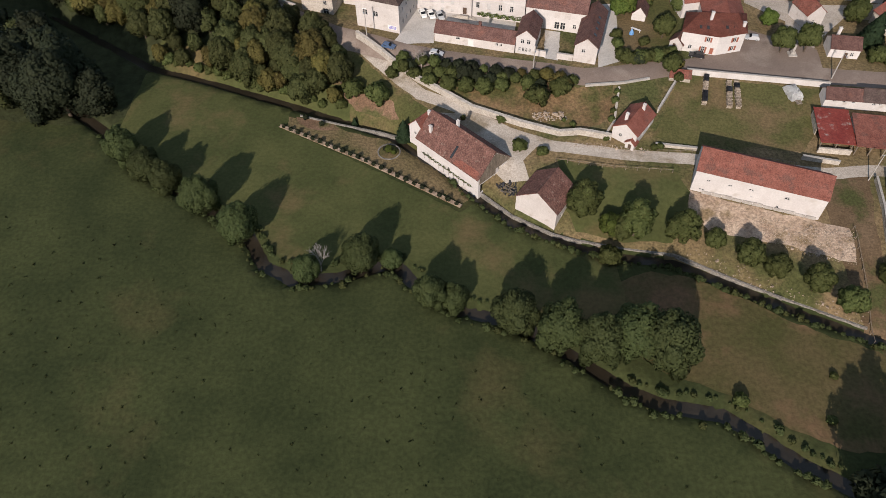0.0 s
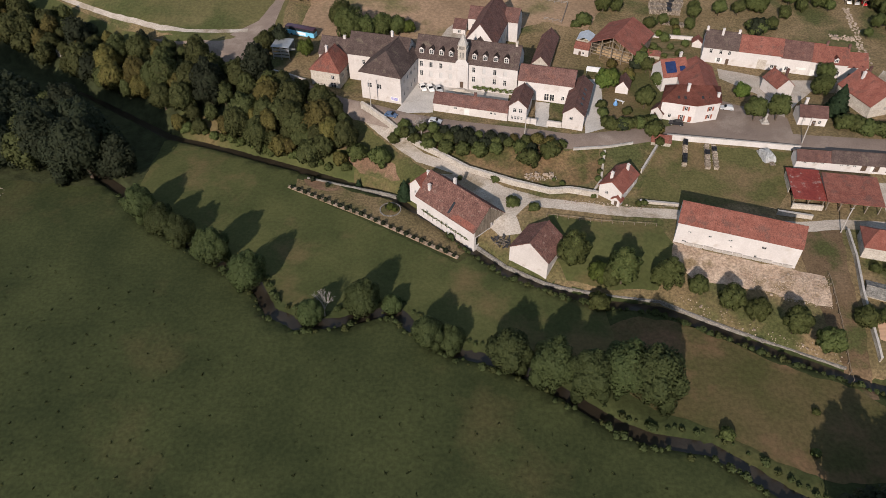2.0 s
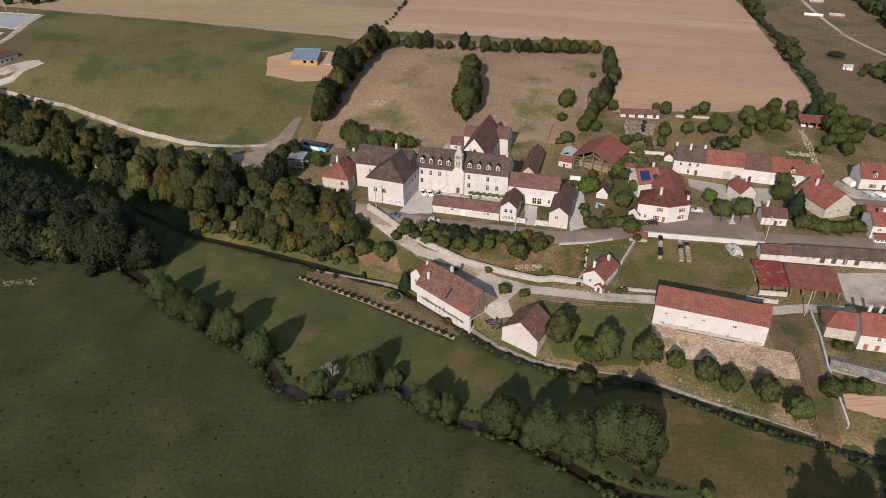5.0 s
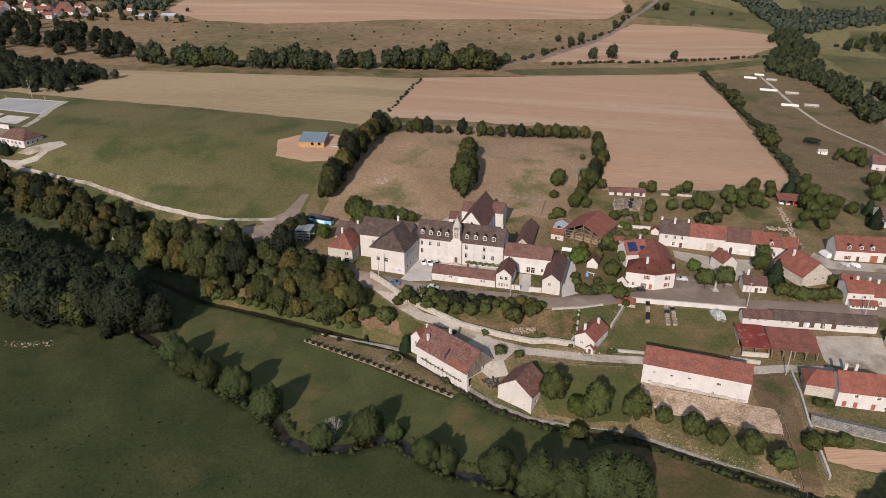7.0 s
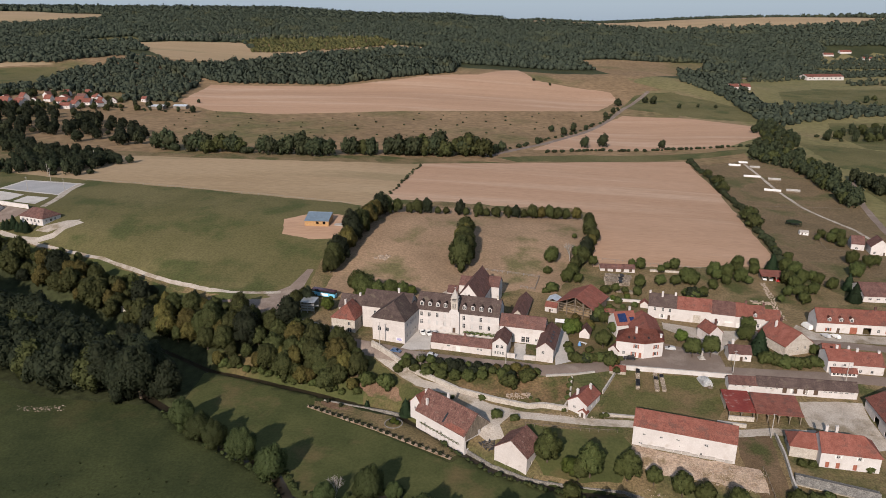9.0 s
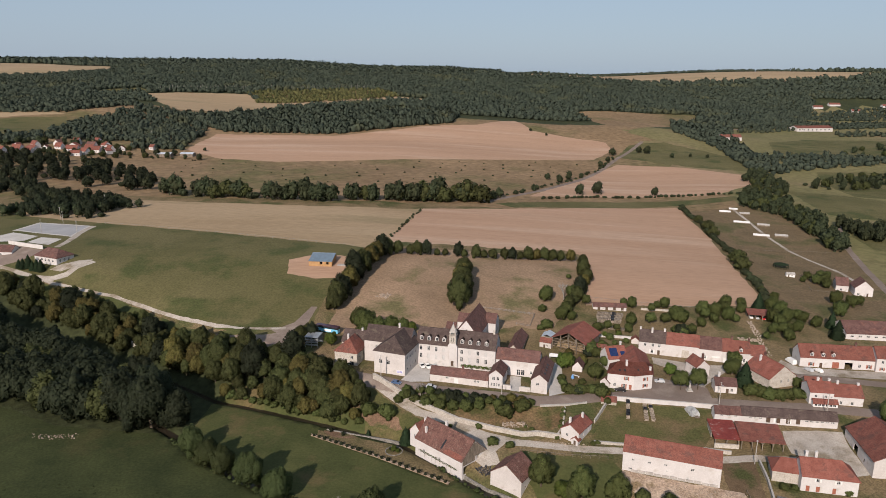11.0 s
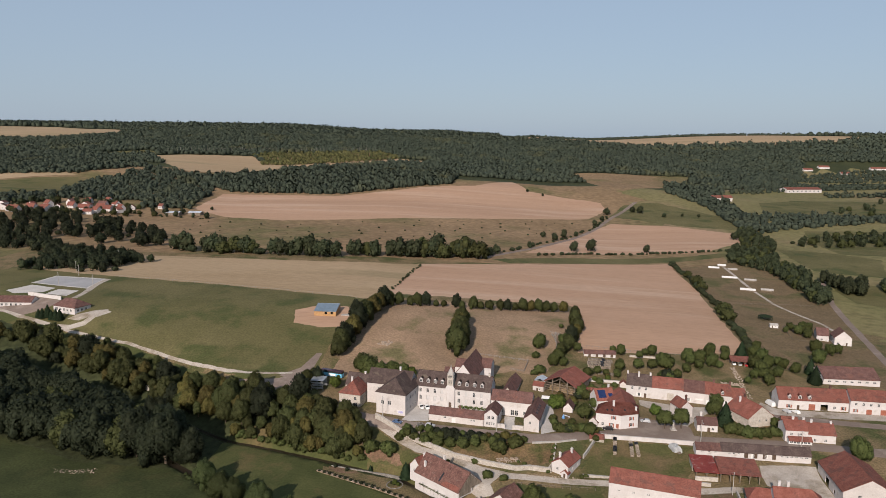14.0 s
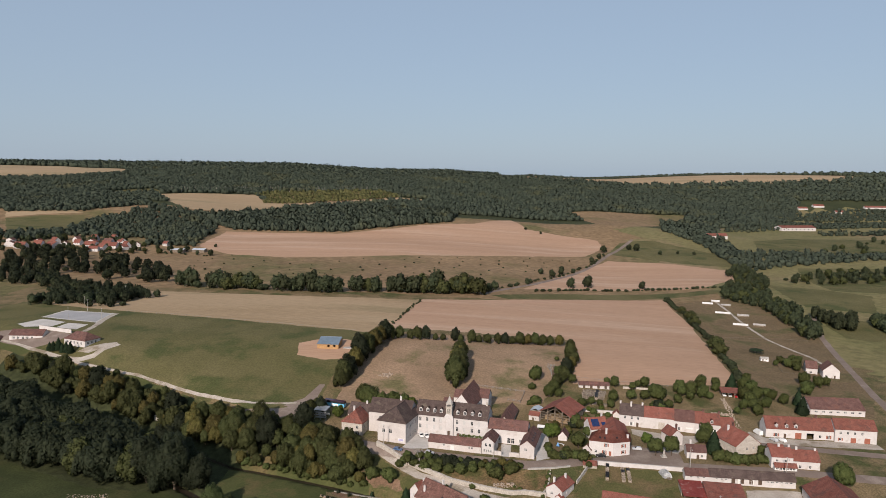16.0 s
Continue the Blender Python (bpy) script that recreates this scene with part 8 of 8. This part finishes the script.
LOOSE = surface("loose limestone", (0.250, 0.195, 0.148), (0.390, 0.318, 0.255), 0.6, 3, 0.95, 0.5, 0.2, island=0.2)
stones("rubble_stones", [(78, -62), (93, -66), (100.5, -67), (99, -76), (89, -73), (80, -69)], 1000, 3, 0.06, 0.16, LOOSE, "heaps of pale demolition rubble below the barn")
stones("bank_stones", [(60, -73), (70, -78), (84, -85), (98, -91), (98, -87), (84, -81), (70, -73), (62, -69)], 260, 4, 0.08, 0.17, LOOSE, "stony path along the mill race")

# ---------------------------------------------------------------- beyond the village
house("half_built_hall", (-79.5, 121.5), (-66.0, 120.8), 11.0, float(land(-74, 123)), 2.7, 5.0, "timber-clad hall with a blue-grey roof on a bare plot",
             surface("orange timber cladding", (0.32, 0.185, 0.080), (0.40, 0.240, 0.110), 0.8, 5, 0.8, 0.3, 0.1), surface("blue-grey sheet roof", (0.12, 0.16, 0.20), (0.15, 0.20, 0.25), 0.5, 4, 0.5, 0.1, 0.06), True,
             front=[("dark", 6.5, 0.8, 1.4, 1.4), ("dark", 10.2, 0.8, 1.4, 1.4)], category="hall", ridge_at=0.9)
pad = thing("concrete_pad", -63.5, 122.5, float(land(-62, 122)), math.radians(-8), "pale concrete floor slab beside the new hall", "slab")
bm = bmesh.new()
box(bm, 0, 0, -0.5, 13, 7, 0.35)
part("slab", bm, CONCRETE, pad)
for p0, p1, d, e, r, hips, lab in (((-241, 123), (-224, 116), 11.5, 3.8, 7.6, (5, 5), "white community hall with a dark red hipped roof"), ((-284, 134), (-262, 134.5), 9, 3.6, 6.4, (0, 0), "white school wing with a red roof"), ((-312, 128), (-290, 131), 11, 3.6, 6.4, (4, 4), "low white school wing with red roof")):
    house("school", p0, p1, d, float(land(*p0)) - 0.2, e, r, lab, WHITE_WALL, BROWN_TILE, True, front=row("window", 5, 3, 15, 1.0, 1.4, 1.5), right=row("window", 3, 2.4, 8, 1.0, 1.2, 1.5), hips=hips, category="school")
for spots, lab in (([(-247, 117), (-244, 116), (-241, 116.6), (-237, 113.6), (-234, 112.8), (-231, 112)], "dark conifer beside the hall"),):
    plant(FIR, [(x, y, 0.8 + 0.12 * (i % 3)) for i, (x, y) in enumerate(spots)], lab)
for x0, y0, x1, y1 in ((244, 371, 253, 368), (256, 380, 263, 378), (259, 362, 267, 360), (242, 330, 254, 326), (241, 285, 252, 281), (258, 285, 267, 282), (258, 320, 267, 317)):
    house("poultry_shed", (x0, y0), (x1, y1), 3.4, float(land(x0, y0)), 1.0, 1.8, "long low pale poultry shed in the pasture", TIMBER, FRAME if x0 < 257 else CONCRETE, True, category="shed", group="poultry sheds", over=0.2)
house("sheep_shed", (77.5, 82.5), (94.5, 81.5), 4.5, float(land(86, 82)), 2.0, 3.2, "low white shed with red tiles below the field", WHITE_WALL, BROWN_TILE, True, front=row("door", 4, 3, 15, 0, 1.4, 1.7), category="shed")
house("stone_wash_house", (107.6, -72.4), (128.0, -80.6), 5.2, 4.6, 1.6, 2.4, "long low roof of grey stone slabs", OLD_WALL, SLAB, True, category="shed")
rng = random.Random(19)
for i, (x, y, w) in enumerate(((-556, 560, 20), (-541, 575, 16), (-520, 566, 12), (-505, 606, 12), (-486, 596, 20), (-470, 610, 16), (-455, 600, 14), (-462, 585, 12), (-500, 640, 10), (-480, 655, 9), (-535, 605, 11), (-443, 612, 10))):
    house("distant_house", (x, y), (x + w * 0.8, y - rng.uniform(1, 5)), 8, float(land(x, y)), rng.uniform(2.6, 4.2), rng.uniform(7, 8.6), "distant white village house with a red roof", WHITE_WALL, RED_TILE, True, front=row("window", 2, w * 0.25, w * 0.55, 1.0, 1.0, 1.3), group="distant village houses")
for i, (x, y, w) in enumerate(((-572, 566, 16), (-528, 584, 18), (-512, 588, 14), (-492, 614, 18), (-474, 624, 16), (-450, 618, 14), (-440, 598, 12), (-466, 570, 16), (-516, 624, 12), (-548, 590, 13), (-460, 634, 12), (-430, 620, 10), (-585, 590, 12), (-400, 640, 9))):
    house("distant_house", (x, y), (x + w * 0.72, y + rng.uniform(-6, 5)), 8, float(land(x, y)), rng.uniform(3.4, 4.6), rng.uniform(6.4, 8), "distant white village house with a broad red roof", WHITE_WALL, RED_TILE if i % 4 else BROWN_TILE, i % 3 == 1, front=row("window", 2, w * 0.22, w * 0.5, 1.0, 1.0, 1.3), group="distant village houses")
for x, y, w in ((-374, 598, 20), (-346, 606, 17)):
    house("distant_shed", (x, y), (x + w, y - 2), 9, float(land(x, y)), 3.2, 4.6, "distant open farm shed with a grey roof", TIMBER, TIN, True, category="shed")
house("valley_factory", (664, 1144), (742, 1162), 24, float(land(700, 1150)), 7, 11, "distant white building with red roofs in the valley", WHITE_WALL, RED_TILE, True, front=row("window", 8, 6, 72, 2.5, 3, 2.5), category="factory")
for x, y, w in ((432, 905, 16), (452, 915, 18), (930, 1640, 26), (985, 1670, 30), (1120, 1660, 60), (1180, 1640, 40), (1010, 1600, 24)):
    house("distant_house", (x, y), (x + w, y + 2), 12, float(land(x, y)), 5, 9, "distant white house with a red roof in the valley", WHITE_WALL, RED_TILE, True, group="distant valley houses")

# gardens behind the street
wall_run("garden_wall", [(73.6, 50.8), (89.9, 48.9)], 1.4, 0.35, WHITE_WALL, "whitewashed kitchen garden wall")
wall_run("field_wall", [(102.8, 84.4), (110, 84.4), (119.3, 83.7)], 0.9, 0.6, STONE_WALL, "tumbled pale stone wall below the field", top=STONE_WALL)
wall_run("school_wall", [(-273, 149.5), (-259, 143.6), (-245.5, 139.4)], 2.4, 0.4, WHITE_WALL, "white wall beside the playground")
fence("field_fence", [(73.5, 98.1), (80.9, 95.3), (97.5, 92.8), (116.4, 91.0), (132.8, 89.4), (150, 91)], 3.2, 1, 1.2, BRANCH, "pale post fence along the ploughed field")
fence("pasture_fence", [(-250, 214), (-200, 203), (-158, 191.5), (-110, 178), (-60, 162.5)], 6.0, 1, 1.3, BRANCH, "pale post fence between stubble and pasture")
fence("poultry_fence", [(214, 232), (235, 236), (262, 238), (280, 236)], 5.0, 1, 1.2, TIMBER, "post fence across the poultry pasture")
fence("track_fence", [(100.6, -66), (99.6, -80), (98.0, -95)], 2.4, 1, 1.2, TIMBER, "old post fence beside the track")
for (x0, y0, x1, y1), hgt, seed in (((77.1, 68.0, 88.8, 67.3), 2.2, 61), ((78.6, 76.0, 91.4, 74.4), 2.0, 62), ((77.4, 72.0, 90.0, 71.0), 2.0, 64), ((80.5, 60.7, 90.3, 58.4), 1.1, 63)):
    wood_stack(x0, y0, x1, y1, 2.6, hgt, seed, ((0.55, 0.7),) if seed != 63 else (), "long weathered grey stack of stones and timber")
house("garden_hut", (65.8, -0.4), (69.0, -2.6), 4.4, 11.8, 2.4, 4.2, "small cream garden hut with brown tiles", PLASTER, BROWN_TILE, False, front=[("door", 1.0, 0, 0.9, 1.9)], category="hut")
house("garden_shed", (56.6, 13.6), (60.6, 12.4), 6.0, 12.0, 2.2, 4.6, "little shed with a brown pointed roof among trees", WHITE_WALL, BROWN_TILE, False, category="shed")
house("red_roofed_shed", (68.6, 37.0), (75.4, 35.4), 3.0, 12.3, 2.0, 2.8, "low shed with a flat red roof beside the barn", OLD_WALL, RED_TILE, True, category="shed")
house("lean_to_privy", (88.8, 44.4), (92.0, 43.6), 3.4, 12.4, 2.6, 4.0, "small red-tiled lean-to beside the slate-roofed house", PLASTER, RED_TILE, False, category="shed")
BLUE_SHEET = surface("blue tarpaulin", (0.10, 0.24, 0.46), (0.16, 0.32, 0.56), 1.0, 4, 0.5, 0.6, 0.15)
para = thing("blue_parasol", 55.4, 4.8, float(land(55.4, 4.8)), 0.3, "folded blue garden parasol", "parasol")
bm = bmesh.new()
beam(bm, (0, 0, 0), (0, 0, 2.5), 0.05)
part("pole", bm, STEEL, para)
bm = bmesh.new()
beam(bm, (0, 0, 0.7), (0, 0, 1.3), 0.75, 0.65, 8)
beam(bm, (0, 0, 1.3), (0, 0, 2.4), 0.65, 0.12, 8)
part("canopy", bm, BLUE_SHEET, para)
slab = thing("garden_table", 57.2, 7.4, float(land(57, 7.4)), -0.6, "white garden bench table", "table")
bm = bmesh.new()
box(bm, -1.6, -0.35, 0.68, 1.6, 0.35, 0.76)
part("tabletop", bm, FRAME, slab)
for x in (-1.3, 1.3):
    bm = bmesh.new()
    box(bm, x - 0.06, -0.3, -0.1, x + 0.06, 0.3, 0.68)
    part("leg", bm, FRAME, slab)
# flagstones from the carport down to the terrace end
rng = random.Random(33)
flags = thing("flagstone_path", 155.8, 76.0, float(land(155.8, 76)), 0, "winding path of pale broken flagstones", "path")
FLAGS = [(155.8, 76.0), (154.6, 68.0), (153.2, 58.0), (150.4, 46.0), (148.6, 34.0)]
for (ax, ay), (bx, by) in zip(FLAGS, FLAGS[1:]):
    for i in range(12):
        for s in (-1, 1):
            f = (i + rng.random()) / 12
            x, y = ax + (bx - ax) * f + s * rng.uniform(0.2, 1.3), ay + (by - ay) * f
            bm = bmesh.new()
            r = rng.uniform(0.3, 0.6)
            bmesh.ops.create_cone(bm, cap_ends=True, segments=6, radius1=r, radius2=r * 0.85, depth=0.2)
            for v in bm.verts:
                v.co.x *= 1 + 0.3 * noise.noise(v.co * 2 + Vector((x, y, 0)))
            bmesh.ops.translate(bm, vec=(x - 155.8, y - 76.0, float(land(x, y)) - float(land(155.8, 76)) + 0.05), verts=bm.verts)
            part("flagstone", bm, LOOSE, flags)
stones("garden_stones", [(142, 55), (150, 53.5), (150, 50), (142, 51.5)], 60, 6, 0.2, 0.45, LOOSE, "pale stones heaped behind the terrace")
stones("lane_stones", [(33, -37.6), (45, -38.6), (57, -40.4), (57, -41.6), (45, -40.2), (33, -39.4)], 160, 8, 0.08, 0.2, LOOSE, "loose stones along the lane edge")
stones("stream_gravel", [(-155.2, -28.3), (-146.5, -29.1), (-137.3, -27.3), (-135.4, -30.9), (-144.5, -32.7), (-153.2, -31.5)], 70, 9, 0.08, 0.2, LOOSE, "pale gravel bars at the stream edge")
stones("bank_border", [(24, -27.5), (33, -27), (34, -30), (26, -30.5)], 60, 10, 0.15, 0.35, LOOSE, "stones round the beds on the dry bank")
for x, y, hgt in ((-283.5, 226, 9.0), (-273.8, 212, 9.0), (-247.4, 181.8, 8.5), (-273.2, 184.5, 8.5), (-274.6, 274.7, 10.0)):
    pole(x, y, hgt, "tall mast beside the sports court")

grey = copy_thing(bare, Matrix.Identity(4))
grey.matrix_basis = Matrix.Translation((-7.2, -10.4, float(land(-7.2, -10.4)))) @ Matrix.Rotation(1.1, 4, "Z") @ Matrix.Scale(0.85, 4)
tagged(grey, "sparse pale grey tree on the street bank", "tree")
grey = copy_thing(bare, Matrix.Identity(4))
grey.matrix_basis = Matrix.Translation((63.5, 92.0, float(land(63.5, 92.0)))) @ Matrix.Rotation(2.1, 4, "Z") @ Matrix.Scale(1.3, 4)
tagged(grey, "half-bare pale tree behind the barn", "tree")

wall_run("shed_wall", [(98.6, -41.0), (106.8, -42.0)], 1.5, 0.4, STONE_WALL, "rough stone wall before the rusty shed", top=STONE_WALL)
stones("paddock_stones", [(-37, 86), (-33, 90), (-28, 89), (-31, 84)], 90, 12, 0.15, 0.4, LOOSE, "heap of pale stones in the paddock")
stones("scrap_heap", [(14.2, -49.6), (19.4, -50), (19.8, -54), (16.6, -53.2)], 130, 14, 0.12, 0.32, PLASTIC, "dark heap of scrap and rubble beside the mill")
planks = thing("plank_pile", 17.2, -52.0, float(land(17.2, -52.0)) + 0.3, 0.4, "loose pile of weathered planks on the scrap heap", "planks")
rng = random.Random(52)
for k in range(9):
    bm = bmesh.new()
    box(bm, -1.5, -0.1, 0, 1.5, 0.1, 0.06, Matrix.Translation((rng.uniform(-1.0, 1.0), rng.uniform(-1.2, 1.2), 0.09 * k)) @ Matrix.Rotation(rng.uniform(-1.2, 1.2), 4, "Z") @ Matrix.Rotation(rng.uniform(-0.06, 0.06), 4, "Y"))
    part("plank", bm, TIMBER, planks)

# the garden and pens in the dry pasture
plant(GARDEN, [(226, 163, 0.55), (228, 153, 0.6), (236, 167, 0.6), (233, 156, 0.7), (241, 168, 0.5), (217, 111, 0.75), (224, 108, 0.65)], "dark leafy tree in the villa garden")
fence("garden_fence", [(225, 171), (215, 134), (231, 132)], 3.0, 1, 1.4, TIMBER, "dark post fence round the villa garden")
cage = thing("round_aviary", 221, 189, float(land(221, 189)), 0, "round dark green netted bird pen", "pen")
for k in range(16):
    a = k * math.tau / 16
    bm = bmesh.new()
    beam(bm, (4.6 * math.cos(a), 4.6 * math.sin(a), -0.2), (4.6 * math.cos(a), 4.6 * math.sin(a), 2.6), 0.07, sides=5)
    part("post", bm, CONIFER, cage)
for z in (0.3, 1.4, 2.5):
    bm = bmesh.new()
    for k in range(16):
        a, b = k * math.tau / 16, (k + 1) * math.tau / 16
        beam(bm, (4.6 * math.cos(a), 4.6 * math.sin(a), z), (4.6 * math.cos(b), 4.6 * math.sin(b), z), 0.05, sides=4)
    part("hoop", bm, CONIFER, cage)
bm = bmesh.new()
bmesh.ops.create_cone(bm, cap_ends=False, segments=16, radius1=4.7, radius2=0.3, depth=1.2, matrix=Matrix.Translation((0, 0, 3.2)))
bmesh.ops.solidify(bm, geom=bm.faces[:], thickness=0.05)
part("netting", bm, CONIFER, cage, "dark green netting roof")
house("hen_house", (214.6, 166.2), (219.6, 165.4), 3.0, float(land(217, 166)), 1.8, 2.6, "small white hen house in the pasture", FRAME, CONCRETE, True, front=[("door", 1.0, 0, 0.8, 1.6), ("window", 3.0, 0.7, 0.8, 0.7)], category="hut", over=0.2)


def tussocks(name, outline, space, seed, label, material, low, high):
    """Coarse grass tufts past counting, in one mesh."""
    rng = np.random.default_rng(seed)
    p = np.array(sown(outline, space, seed, 9000))
    p = p[(away(p[:, 0], p[:, 1], RIVER) > 3.5)]
    z = land(p[:, 0], p[:, 1])
    k = 9
    at = np.repeat(np.column_stack([p, z]), k, axis=0)
    s = np.repeat(rng.uniform(low, high, (len(p), 1)), k, axis=0)
    at[:, :2] += rng.normal(scale=0.55, size=(len(at), 2)) * s
    a = rng.uniform(0, math.tau, len(at))
    d = np.column_stack([np.cos(a), np.sin(a), np.zeros(len(at))])
    lean = np.column_stack([rng.normal(scale=0.5, size=(len(at), 2)), rng.uniform(0.5, 1.1, len(at))])
    tri = np.stack([at - d * s * 0.4, at + d * s * 0.4, at + lean * s * 0.7], 1).reshape(-1, 3)
    up = np.repeat(lean * (0.5, 0.5, 1) + (0, -0.25, 0.3), 3, axis=0)
    up /= np.linalg.norm(up, axis=1)[:, None]
    tagged(new(name, shaded_mesh(name, tri, np.arange(len(tri)).reshape(-1, 3).tolist(), up, [material])), label, "grass", kind="stuff")


tussocks("meadow_tussocks", [(-150, -60), (-90, -62), (-45, -86), (0, -98), (40, -116), (95, -146), (95, -185), (-150, -185)], 3.4, 41, "coarse dark grass tufts strewn over the meadow", LEAF, 0.18, 0.46)
